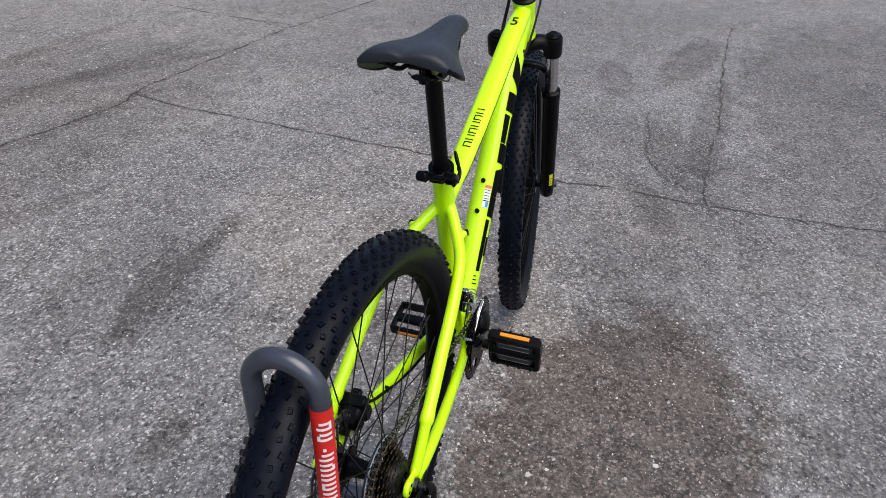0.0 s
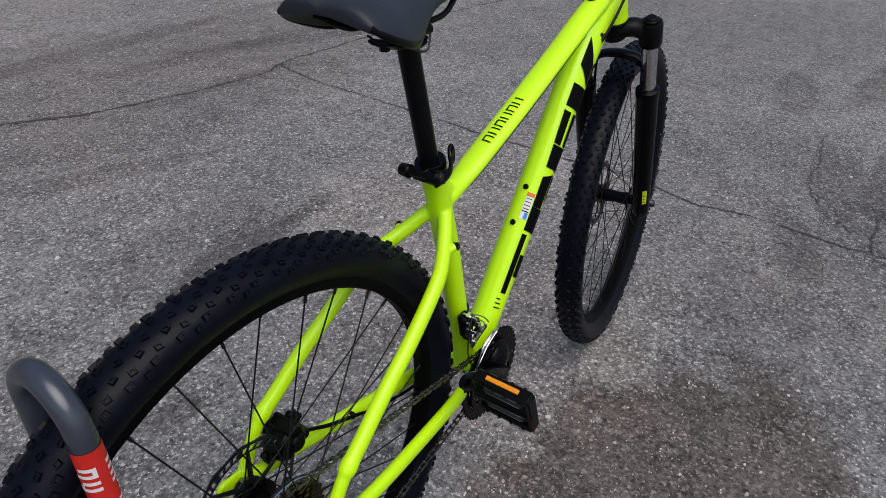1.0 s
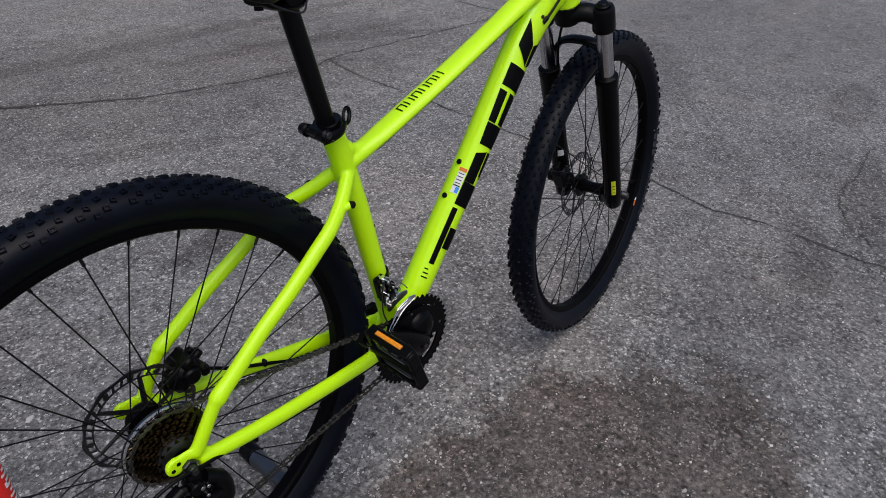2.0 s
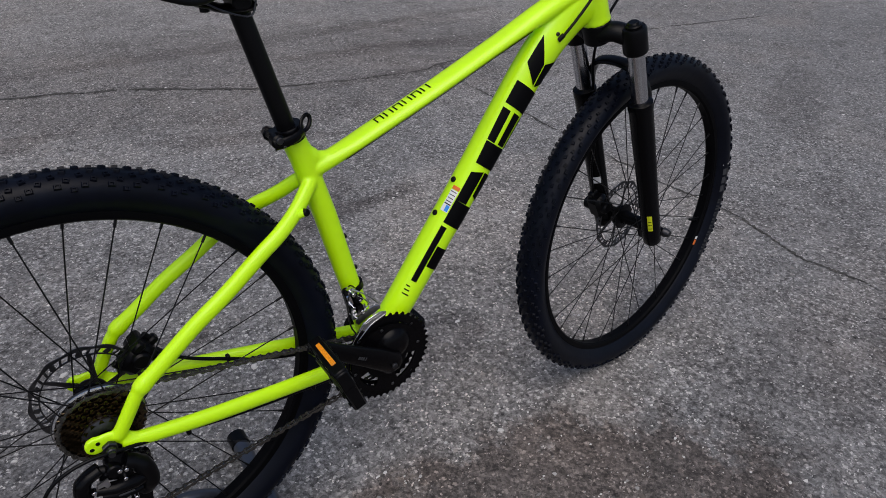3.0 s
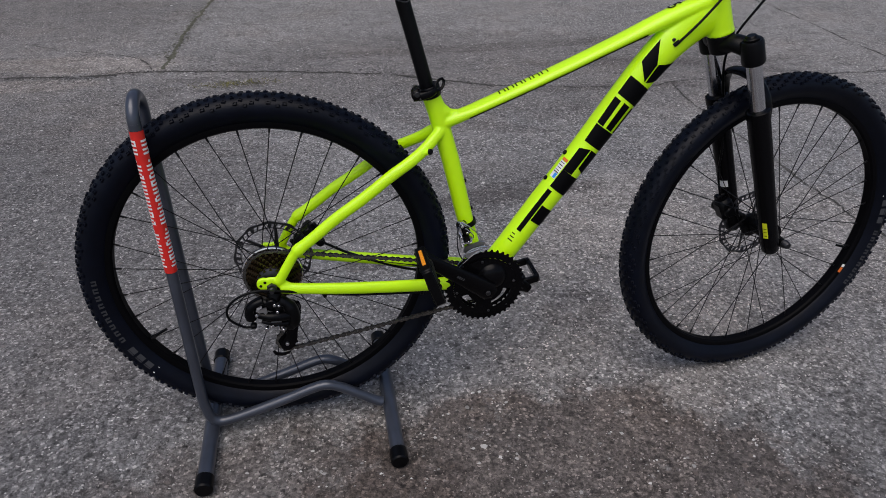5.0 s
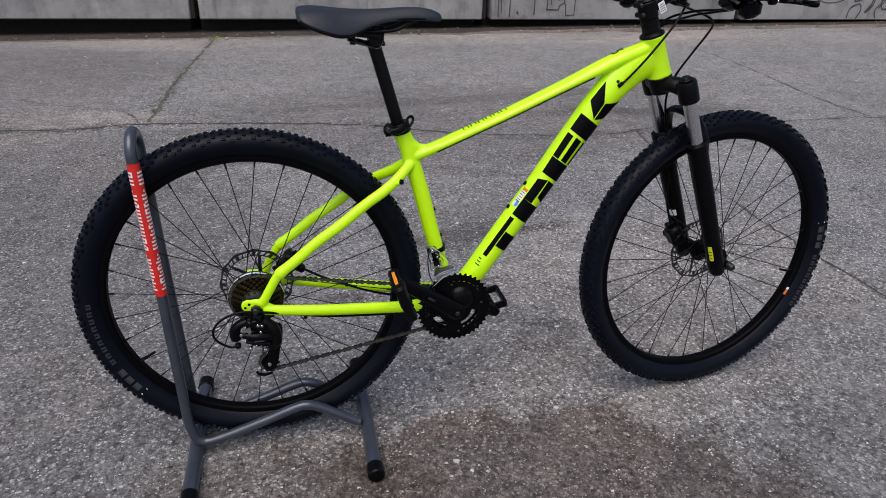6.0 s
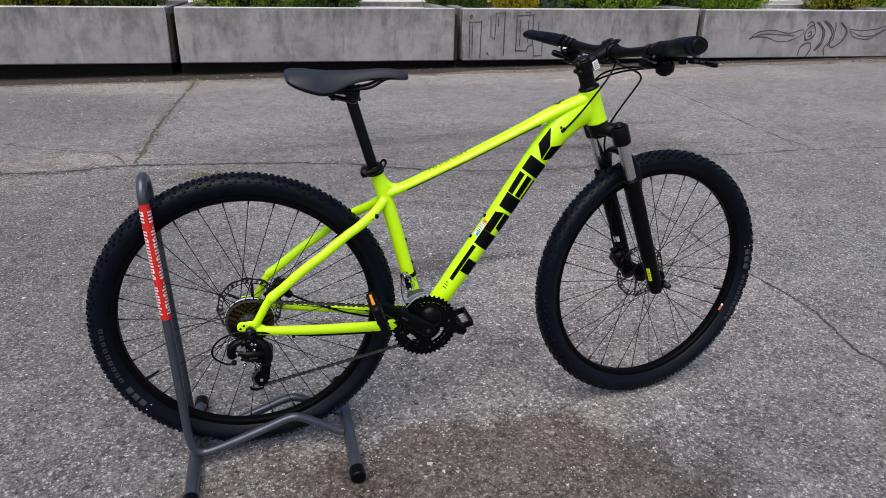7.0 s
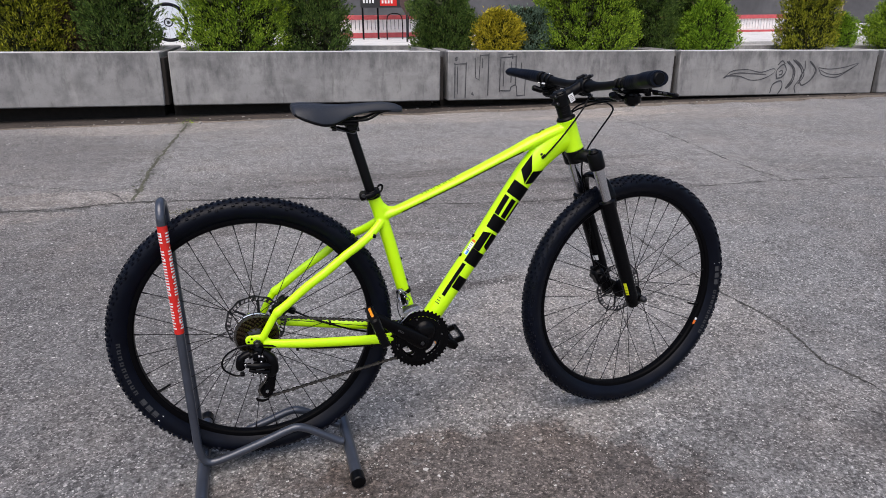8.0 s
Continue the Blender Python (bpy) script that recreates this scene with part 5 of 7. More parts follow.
        part("barrel_adjuster", g, STEEL, pod, "", STEER)
        for dx, dy, dz, r in ((0.020, 0.034, -0.0520, 0.0060), (0.030, 0.004, -0.014, 0.0026), (0.034, 0.022, -0.018, 0.0030)):
            g = Geo()
            q = c + Vector((dx, s * dy, dz))
            cyl(g, q, q + Vector((-0.001, 0, 0.003 if dz > -0.03 else -0.003)), r, seg=12, bevel=0.0006)
            part("screw", g, SILVER, pod, "", STEER)
        if s < 0:
            continue
        g = Geo()
        box(g, (0.0012, 0.017, 0.0048), Matrix.Translation(c + Vector((-0.0178, s * 0.008, -0.0108))) @ Matrix.Rotation(radians(30), 4, "Y"), 0.0003)
        part("gear_scale", g, WHITE_PRINT, win, "white gear scale", STEER)


build_cockpit()


for s in (-1, 1):
    g = Geo()
    tube(g, [(0.7985, s * 0.0235, 0.8110), (0.8070, s * 0.0275, 0.8195)], [0.0048, 0.0040], 14)
    part("cable_port", g, SATIN, bike_frame)
    g = Geo()
    cyl(g, (0.7965, s * 0.0225, 0.8215), (0.7965, s * 0.0262, 0.8215), 0.0034, seg=12, bevel=0.0006)
    part("frame_screw", g, STEEL, bike_frame)


def cable(pts, r, name, label=""):
    g = Geo()
    tube(g, spline(pts, 9), r, 10)
    part(name, g, PLASTIC, bicycle, label)


# right shifter to the left port, left shifter under the stem to the right port, and both brake hoses
cable([(0.976, -0.120, 0.972), (0.968, -0.060, 0.961), (0.952, -0.010, 0.949), (0.911, 0.030, 0.925), (0.872, 0.034, 0.884), (0.830, 0.031, 0.848), (0.802, 0.026, 0.816)], 0.0024, "gear_cable")
cable([(0.935, 0.160, 0.980), (0.945, 0.090, 0.974), (0.945, 0.030, 0.972), (0.939, -0.006, 0.971), (0.929, -0.022, 0.9655), (0.903, -0.034, 0.9325), (0.850, -0.033, 0.866), (0.8055, -0.0265, 0.8165), (0.795, -0.015, 0.806)], 0.0024, "gear_cable")
cable([(0.950, -0.160, 0.992), (0.990, -0.115, 0.976), (0.985, -0.060, 0.966), (0.962, -0.005, 0.958), (0.925, 0.036, 0.938), (0.885, 0.037, 0.895), (0.835, 0.034, 0.856), (0.800, 0.030, 0.822)], 0.0026, "brake_hose")
cable([(0.900, 0.165, 0.992), (0.930, 0.110, 0.982), (0.955, 0.060, 0.970), (0.985, 0.036, 0.957), (1.012, 0.028, 0.9465), (1.028, 0.022, 0.9350), (1.026, 0.018, 0.918), (0.990, 0.020, 0.867), (0.962, 0.026, 0.820), (0.950, 0.032, 0.775), (0.962, 0.044, 0.720), (0.985, 0.048, 0.640), (0.998, 0.048, 0.560), (1.005, 0.052, 0.500), (1.025, 0.056, 0.440)], 0.0026, "brake_hose")


def build_drivetrain():
    YR = -0.0505
    # chainrings
    rings = None
    for teeth, y, mat in ((42, YR, BLACK_PAINT), (32, YR + 0.008, BLACK_PAINT), (22, YR + 0.016, STEEL)):
        r = teeth * 0.0127 / (2 * math.pi) + 0.0022
        g = Geo()
        out = toothed(r, teeth, 0.0052)
        web = 0.0190 if teeth == 42 else 0.0110
        inner = [(a * (r - web) / math.hypot(a, b), b * (r - web) / math.hypot(a, b)) for a, b in out]
        ring_plate(g, out, inner, y - 0.0013, y + 0.0013)
        g.v = [(a + BB.x, b, c + BB.z) for a, b, c in g.v]
        if rings is None:
            rings = part("crankset", g, mat, bicycle, "black triple crankset with toothed rings")
        else:
            part("chainring", g, mat, rings)
    # spider: one broad moulded plate with two windows low in it, and a domed cover
    CR = radians(143)
    g = Geo()
    n, radii, depths = 72, (0.012, 0.0400, 0.0585, 0.0680), (YR - 0.0062, YR - 0.0022)

    def solid(k, band):
        mid = 360 * (k % n + 0.5) / n
        return 0 <= band < 3 and not (band == 1 and (290 < mid < 352 or 200 < mid < 246))

    def at(k, ring, side):
        return (k % n * 4 + ring) * 2 + side

    verts = [(BB.x + r * math.cos(2 * math.pi * k / n), y, BB.z + r * math.sin(2 * math.pi * k / n)) for k in range(n) for r in radii for y in depths]
    faces = []
    for k in range(n):
        for band in range(3):
            if not solid(k, band):
                continue
            a, b, c, d = (k, band), (k, band + 1), (k + 1, band + 1), (k + 1, band)
            faces += [tuple(at(*q, 0) for q in (a, b, c, d)), tuple(at(*q, 1) for q in (d, c, b, a))]
            for p, q, open_side in ((a, b, not solid(k - 1, band)), (b, c, not solid(k, band + 1)), (c, d, not solid(k + 1, band)), (d, a, not solid(k, band - 1))):
                if open_side:
                    faces.append((at(*p, 0), at(*p, 1), at(*q, 1), at(*q, 0)))
    g.add(verts, faces)
    cyl(g, BB + Vector((0, YR - 0.020, 0)), BB + Vector((0, 0.03, 0)), 0.017, seg=20)
    part("spider", g, BLACK_PAINT, rings)
    g = Geo()
    lathe(g, [(0.0, -0.0200), (0.014, -0.0185), (0.023, -0.0150), (0.0300, -0.0090), (0.0315, -0.0060), (0.0, -0.0060)], BB + Vector((0.014, YR, 0.024)), 40)
    part("spider_cover", g, BLACK_PAINT, rings, "domed glossy black cover")
    for k in range(4):
        a = CR + math.pi / 4 + k * math.pi / 2
        g = Geo()
        p = BB + Vector((0.0625 * math.cos(a), 0, 0.0625 * math.sin(a)))
        cyl(g, p + Vector((0, YR - 0.0078, 0)), p + Vector((0, YR + 0.002, 0)), 0.0030, seg=12, bevel=0.001)
        part("ring_bolt", g, STEEL, rings)
    # rivets on the outer ring
    for k in range(4):
        a = 0.75 + k * math.pi / 2
        g = Geo()
        p = BB + Vector((0.072 * math.cos(a), 0, 0.072 * math.sin(a)))
        cyl(g, p + Vector((0, YR - 0.0022, 0)), p + Vector((0, YR + 0.001, 0)), 0.0025, seg=10)
        part("rivet", g, STEEL, rings)
    for s, ang in ((-1, CR), (1, CR + math.pi)):
        d = Vector((math.cos(ang), 0, math.sin(ang)))
        y0 = -0.070 if s < 0 else 0.062
        g = Geo()
        arm = [BB + Vector((0, y0, 0)) - d * 0.018, BB + Vector((0, y0, 0)) - d * 0.006, BB + Vector((0, y0 + s * 0.002, 0)) + d * 0.05, BB + Vector((0, y0 + s * 0.012, 0)) + d * 0.12, BB + Vector((0, y0 + s * 0.016, 0)) + d * 0.166, BB + Vector((0, y0 + s * 0.016, 0)) + d * 0.183]
        tube(g, arm, [(0.006, 0.012), (0.0105, 0.0225), (0.0090, 0.0195), (0.0075, 0.0155), (0.0075, 0.0150), (0.005, 0.010)], 18, side=(0, 1, 0))
        part("crank_arm", g, BLACK_PAINT, rings)
        g = Geo()
        cyl(g, BB + Vector((0, y0 + s * 0.009, 0)), BB + Vector((0, y0 + s * 0.014, 0)), 0.0052, seg=12, bevel=0.001)
        part("crank_bolt", g, STEEL, rings)
        if s < 0:
            g = Geo()
            for k in range(7):
                q = BB + d * (0.052 + 0.0052 * k) + Vector((0, y0 - 0.0098 - 0.0010 * k, 0))
                box(g, (0.0034, 0.0008, 0.0055), Matrix.Translation(q) @ Matrix.Rotation(-ang, 4, "Y"), 0.0002)
            part("print_bar", g, GREY_PRINT, rings)
        # pedal: a cage round a barrel, with reflectors at both edges
        end = BB + d * 0.170 + Vector((0, y0 + s * (0.025 if s < 0 else 0.020), 0))
        tilt = radians(70) if s < 0 else radians(-14)
        M = Matrix.Translation(end + Vector((0, s * 0.058, 0))) @ Matrix.Rotation(tilt, 4, "Y")
        g = Geo()
        cyl(g, end, end + Vector((0, s * 0.105, 0)), 0.0085, 0.0075, seg=14)
        tube(g, [end + Vector((0, s * 0.014, 0)), end + Vector((0, s * 0.098, 0))], [0.0135, 0.0115], 14)
        pedal = part("pedal", g, PLASTIC, bicycle, "black resin pedal with amber reflectors")
        for e in (-1, 1):
            g = Geo()
            box(g, (0.010, 0.088, 0.021), M @ pose(e * 0.038, 0, 0), 0.003)
            rail = part("pedal_rail", g, PLASTIC, pedal)
            for k in range(4):
                for u in (-1, 1):
                    g = Geo()
                    box(g, (0.007, 0.005, 0.003), M @ pose(e * 0.038, -0.030 + 0.020 * k, u * 0.0110), 0.0008)
                    part("grip_stud", g, PLASTIC, rail)
            if s < 0 or e < 0:
                g = Geo()
                box(g, (0.003, 0.052, 0.0072), M @ pose(e * 0.0442, 0, 0), 0.001)
                part("reflector", g, ORANGE, pedal, "amber reflector strip")
            g = Geo()
            box(g, (0.080, 0.009, 0.019), M @ pose(0, e * 0.042, 0), 0.003)
            part("pedal_side", g, PLASTIC, pedal)
        if s < 0:
            for e in (-1, 1):
                g = Geo()
                box(g, (0.008, 0.080, 0.010), M @ pose(e * 0.021, 0, 0), 0.002)
                part("pedal_bridge", g, PLASTIC, pedal)
                g = Geo()
                box(g, (0.020, 0.066, 0.015), M @ pose(e * 0.0195, 0, 0), 0.004)
                pad = part("pedal_pad", g, PAD, pedal, "dark grey ribbed foot pad")
                # two thin bright lines on each face of the pad
                for x in (-0.0065, 0.0065):
                    for z in (-0.0076, 0.0076):
                        g = Geo()
                        box(g, (0.0014, 0.054, 0.0009), M @ pose(e * 0.0195 + x, 0, z), 0.0002)
                        part("pad_edge", g, SILVER, pad, "thin bright line along the pad")
    # cassette
    lots = (28, 24, 22, 20, 18, 16, 14)
    cas = None
    for k, teeth in enumerate(lots):
        r = teeth * 0.0127 / (2 * math.pi) + 0.002
        y = -0.0275 - 0.0046 * k
        g = Geo()
        out = toothed(r, teeth, 0.0048)
        inner = [(a * (r - 0.014) / math.hypot(a, b), b * (r - 0.014) / math.hypot(a, b)) for a, b in out]
        ring_plate(g, out, inner, y - 0.0009, y + 0.0009)
        g.v = [(a + R_AXLE.x, b, c + R_AXLE.z) for a, b, c in g.v]
        if cas is None:
            cas = part("cassette", g, BROWN_STEEL, bicycle, "oiled brown-black rear sprockets")
        else:
            part("sprocket", g, BROWN_STEEL, cas)
    g = Geo()
    lathe(g, [(0.015, -0.026), (0.030, -0.027), (0.030, -0.054), (0.018, -0.060), (0.015, -0.060)], R_AXLE, 30)
    part("freewheel_body", g, STEEL, cas)
    g = Geo()
    lathe(g, [(0.030, -0.0215), (0.057, -0.0225), (0.0615, -0.0205), (0.0615, -0.0185), (0.057, -0.0205), (0.030, -0.0195)], R_AXLE, 60)
    part("spoke_guard", g, STEEL, cas, "dark spoke guard disc")
    g = Geo()
    lathe(g, [(0.0580, -0.0240), (0.0606, -0.0232), (0.0606, -0.0215), (0.0580, -0.0225)], R_AXLE, 60)
    part("guard_ring", g, BRIGHT_STEEL, cas, "bright ring on the spoke guard")
    g = Geo()
    cyl(g, R_AXLE + Vector((0, -0.094, 0)), R_AXLE + Vector((0, 0.086, 0)), 0.0045, seg=12)
    cyl(g, R_AXLE + Vector((0, -0.082, 0)), R_AXLE + Vector((0, -0.073, 0)), 0.0105, seg=6, bevel=0.0015)
    cyl(g, R_AXLE + Vector((0, -0.090, 0)), R_AXLE + Vector((0, -0.082, 0)), 0.0065, seg=12, bevel=0.0015)
    cyl(g, R_AXLE + Vector((0, 0.073, 0)), R_AXLE + Vector((0, 0.086, 0)), 0.0100, seg=6, bevel=0.0015)
    part("axle_nut", g, STEEL, bicycle)
    # chain path in the plane: over the ring, back over the cluster, down through the pulleys
    UP_P, LOW_P = Vector((0.022, 0, 0.308)), Vector((0.012, 0, 0.232))
    path = []

    def arc(c, r, a0, a1, y0, y1, n):
        for k in range(n + 1):
            a = radians(a0 + (a1 - a0) * k / n)
            path.append(Vector((c.x + r * math.cos(a), y0 + (y1 - y0) * k / n, c.z + r * math.sin(a))))

    arc(BB, 0.0445, -82, 100, YR + 0.016, YR + 0.016, 18)
    arc(R_AXLE, 0.0550, 84, 262, -0.0280, -0.0290, 16)
    arc(UP_P, 0.0215, 100, -60, -0.0340, -0.0360, 8)
    arc(LOW_P, 0.0215, 120, 285, -0.0380, -0.0400, 8)
    path.append(path[0].copy())
    run, total = [0.0], 0.0
    for a, b in zip(path, path[1:]):
        total += (b - a).length
        run.append(total)
    count = int(round(total / 0.0127 / 2)) * 2

    def along(s):
        for i in range(len(run) - 1):
            if run[i] <= s <= run[i + 1]:
                return path[i].lerp(path[i + 1], (s - run[i]) / max(1e-9, run[i + 1] - run[i]))
        return path[-1]

    g = Geo()
    for k in range(count):
        a, b = along(total * k / count), along(total * (k + 1) / count)
        w, h = (0.0036, 0.0045) if k % 2 else (0.0024, 0.0034)
        d = (b - a).normalized()
        for s in (-1, 1):
            o = Vector((0, s * w, 0))
            tube(g, [a + o - d * 0.004, a + o, a.lerp(b, 0.5) + o, b + o, b + o + d * 0.004], [(0.0005, 0.0018), (0.0005, h), (0.0005, h * 0.52), (0.0005, h), (0.0005, 0.0018)], 6, side=(0, 1, 0))
        cyl(g, a + Vector((0, -0.0042, 0)), a + Vector((0, 0.0042, 0)), 0.0021, seg=6)
    ch = part("chain", g, CHAIN_STEEL, bicycle, "dark oiled roller chain")
    tagged(ch, kind="stuff")
    # rear derailleur
    g = Geo()
    tube(g, spline([(0.002, -0.078, 0.378), (0.000, -0.084, 0.362), (-0.010, -0.088, 0.352)], 5), [(0.008, 0.013)] * 11, 14, side=(0, 1, 0))
    cyl(g, (-0.004, -0.070, 0.364), (-0.004, -0.098, 0.364), 0.0105, seg=16, bevel=0.002)
    mech = part("rear_derailleur", g, BLACK_PAINT, bicycle, "black rear derailleur with long cage")
    g = Geo()
    tube(g, spline([(-0.020, -0.086, 0.370), (-0.040, -0.088, 0.362), (-0.047, -0.088, 0.345), (-0.044, -0.088, 0.328)], 4), [(0.011, 0.009)] * 5 + [(0.012, 0.011)] * 4 + [(0.012, 0.012)] * 3 + [(0.009, 0.008)], 14, side=(0, 1, 0))
    part("pivot_body", g, BLACK_PAINT, mech)
    g = Geo()
    tube(g, [(-0.030, -0.092, 0.341), (-0.010, -0.098, 0.338), (0.016, -0.096, 0.334), (0.030, -0.090, 0.330)], [(0.009, 0.008), (0.010, 0.009), (0.010, 0.010), (0.008, 0.009)], 12, side=(0, 1, 0))
    part("linkage", g, BLACK_PAINT, mech)
    g = Geo()
    tube(g, [(-0.026, -0.086, 0.323), (0.000, -0.092, 0.316), (0.022, -0.088, 0.312)], [(0.008, 0.006), (0.009, 0.007), (0.008, 0.007)], 12, side=(0, 1, 0))
    part("linkage", g, BLACK_PAINT, mech)
    g = Geo()
    tube(g, spline([(0.012, -0.084, 0.366), (0.026, -0.086, 0.356), (0.034, -0.086, 0.335), (0.034, -0.084, 0.312), (0.022, -0.080, 0.298)], 4), [(0.012, 0.010)] * 5 + [(0.014, 0.013)] * 8 + [(0.012, 0.012)] * 3 + [(0.010, 0.008)], 14, side=(0, 1, 0))
    part("knuckle", g, PLASTIC, mech)
    g = Geo()
    tube(g, [(-0.022, -0.082, 0.358), (0.004, -0.086, 0.352), (0.014, -0.086, 0.350)], [(0.008, 0.012), (0.009, 0.013), (0.008, 0.012)], 12, side=(0, 1, 0))
    part("mount_body", g, PLASTIC, mech)
    for x, z, r, yy in ((0.002, 0.362, 0.0034, -0.0985), (0.010, 0.360, 0.0030, -0.0985), (0.006, 0.347, 0.0030, -0.1005), (-0.006, 0.313, 0.0032, -0.0995), (0.002, 0.312, 0.0036, -0.1000), (-0.020, 0.303, 0.0050, -0.0940), (-0.034, 0.344, 0.0034, -0.1010), (0.012, 0.298, 0.0030, -0.0930)):
        g = Geo()
        cyl(g, (x, yy + 0.010, z), (x, yy, z), r, seg=10, bevel=0.0006)
        part("screw", g, CHROME, mech)
    g = Geo()
    prism(g, [(-0.028, 0.357), (-0.014, 0.362), (-0.013, 0.349), (-0.017, 0.345), (-0.021, 0.351), (-0.029, 0.350)], -0.1012, -0.0990)
    part("clip_plate", g, SILVER, mech, "small bright clip plate")
    g = Geo()
    box(g, (0.020, 0.0012, 0.0028), pose(0.002, -0.1075, 0.330, 0, 3, 0), 0.0004)
    part("print_bar", g, GREY_PRINT, mech)
    for y in (-0.0275, -0.0475):
        g = Geo()
        tube(g, spline([(0.030, y, 0.322), (0.030, y, 0.290), (0.023, y, 0.250), (0.006, y, 0.216)], 5), [(0.0011, w) for w in (0.014, 0.017, 0.018, 0.017, 0.0155, 0.014, 0.0125, 0.0115, 0.0110, 0.0110, 0.0120, 0.0130, 0.0140, 0.0140, 0.0125, 0.0080)], 14, side=(0, 1, 0))
        part("cage_plate", g, BLACK_PAINT, mech)
    g = Geo()
    prism(g, [(-0.020, 0.216), (-0.016, 0.207), (-0.002, 0.2025), (0.014, 0.206), (0.016, 0.212), (0.000, 0.2095), (-0.012, 0.213), (-0.015, 0.219)], -0.0515, -0.0490)
    part("cage_foot", g, PLASTIC, mech)
    for c in (UP_P, LOW_P):
        g = Geo()
        out = toothed(0.0225, 11, 0.0048)
        inner = [(a * 0.006 / math.hypot(a, b), b * 0.006 / math.hypot(a, b)) for a, b in out]
        ring_plate(g, [(c.x + a, c.z + b) for a, b in out], [(c.x + a, c.z + b) for a, b in inner], -0.0390, -0.0350)
        part("pulley", g, PLASTIC, mech)
        g = Geo()
        cyl(g, (c.x, -0.0535, c.z), (c.x, -0.026, c.z), 0.0040, seg=10, bevel=0.0006)
        part("pulley_bolt", g, SILVER, mech)
    # front derailleur: band, folded links, springs and bright cage
    g = Geo()
    tube(g, [(0.4090, 0, 0.453), (0.4065, 0, 0.463)], [0.0178, 0.0178], 24)
    fd = part("front_derailleur", g, PLASTIC, bicycle, "front derailleur with bright steel cage")
    g = Geo()
    box(g, (0.022, 0.018, 0.046), pose(0.3925, -0.024, 0.449, 0, -12, 0), 0.004)
    part("mount_body", g, PLASTIC, fd)
    # outlines of folded steel links: x, z of each corner, its side position, thickness and colour
    links = ((((0.380, 0.476), (0.389, 0.479), (0.399, 0.470), (0.397, 0.464), (0.389, 0.470), (0.382, 0.468)), -0.034, 0.0030, CHROME),
             (((0.379, 0.464), (0.384, 0.466), (0.389, 0.450), (0.386, 0.444), (0.381, 0.450)), -0.036, 0.0022, CHROME),
             (((0.390, 0.462), (0.402, 0.464), (0.405, 0.455), (0.398, 0.450), (0.391, 0.453)), -0.040, 0.0030, PLASTIC),
             (((0.392, 0.446), (0.400, 0.449), (0.404, 0.436), (0.399, 0.428), (0.392, 0.431)), -0.043, 0.0030, PLASTIC),
             (((0.383, 0.442), (0.388, 0.444), (0.392, 0.430), (0.386, 0.420), (0.382, 0.424)), -0.041, 0.0020, SILVER),
             (((0.402, 0.446), (0.406, 0.447), (0.408, 0.434), (0.404, 0.431)), -0.044, 0.0016, CHROME),
             (((0.386, 0.433), (0.396, 0.436), (0.397, 0.4325), (0.387, 0.4295)), -0.047, 0.0014, CHROME))
    for outline, y, half, mat in links:
        g = Geo()
        prism(g, list(outline), y - half, y + half)
        part("linkage", g, mat, fd)
    for x, z, r in ((0.386, 0.472, 0.0034), (0.385, 0.447, 0.0030), (0.400, 0.434, 0.0034), (0.397, 0.457, 0.0028), (0.388, 0.426, 0.0028)):
        g = Geo()
        cyl(g, (x, -0.023, z), (x, -0.0485, z), r, seg=10, bevel=0.0006)
        part("pivot_pin", g, CHROME, fd)
    for pts, r, mat in (([(0.387, -0.040, 0.479), (0.400, -0.046, 0.471), (0.416, -0.047, 0.456), (0.430, -0.045, 0.439)], 0.0011, SILVER),
                        ([(0.392, -0.046, 0.468), (0.404, -0.049, 0.458), (0.410, -0.049, 0.448), (0.404, -0.049, 0.440)], 0.0010, CHROME),
                        ([(0.384, -0.041, 0.474), (0.378, -0.042, 0.462), (0.377, -0.041, 0.440), (0.384, -0.036, 0.400), (0.415, -0.026, 0.345)], 0.0013, STEEL)):
        g = Geo()
        tube(g, spline(pts, 4), r, 8)
        part("spring_wire", g, mat, fd)
    for y in (-0.037, -0.057):
        g = Geo()
        prism(g, [(0.394, 0.4185), (0.404, 0.424), (0.426, 0.4295), (0.437, 0.4270), (0.4375, 0.4205), (0.424, 0.4160), (0.408, 0.4095), (0.396, 0.4030), (0.391, 0.4080)], y - 0.0009, y + 0.0009)
        plate = part("cage_plate", g, SILVER, fd)
        if y < -0.05:
            for line in ([(0.386, 0.408), (0.394, 0.4175), (0.406, 0.424), (0.424, 0.4288), (0.436, 0.4265)], [(0.368, 0.3745), (0.376, 0.390), (0.386, 0.404), (0.396, 0.416)], [(0.371, 0.3725), (0.382, 0.387), (0.394, 0.399), (0.408, 0.411), (0.424, 0.418), (0.436, 0.4225)], [(0.398, 0.4165), (0.412, 0.4215), (0.428, 0.4248)]):
                g = Geo()
                tube(g, spline([(a, y - 0.0014, b) for a, b in line], 3), [(0.0010, 0.0011)] * (3 * (len(line) - 1) + 1), 8, side=(0, 1, 0))
                part("pressed_edge", g, CHROME, plate)
    g = Geo()
    box(g, (0.005, 0.020, 0.003), pose(0.369, -0.047, 0.374, 0, -50, 0), 0.001)
    part("cage_bridge", g, CHROME, fd)


build_drivetrain()


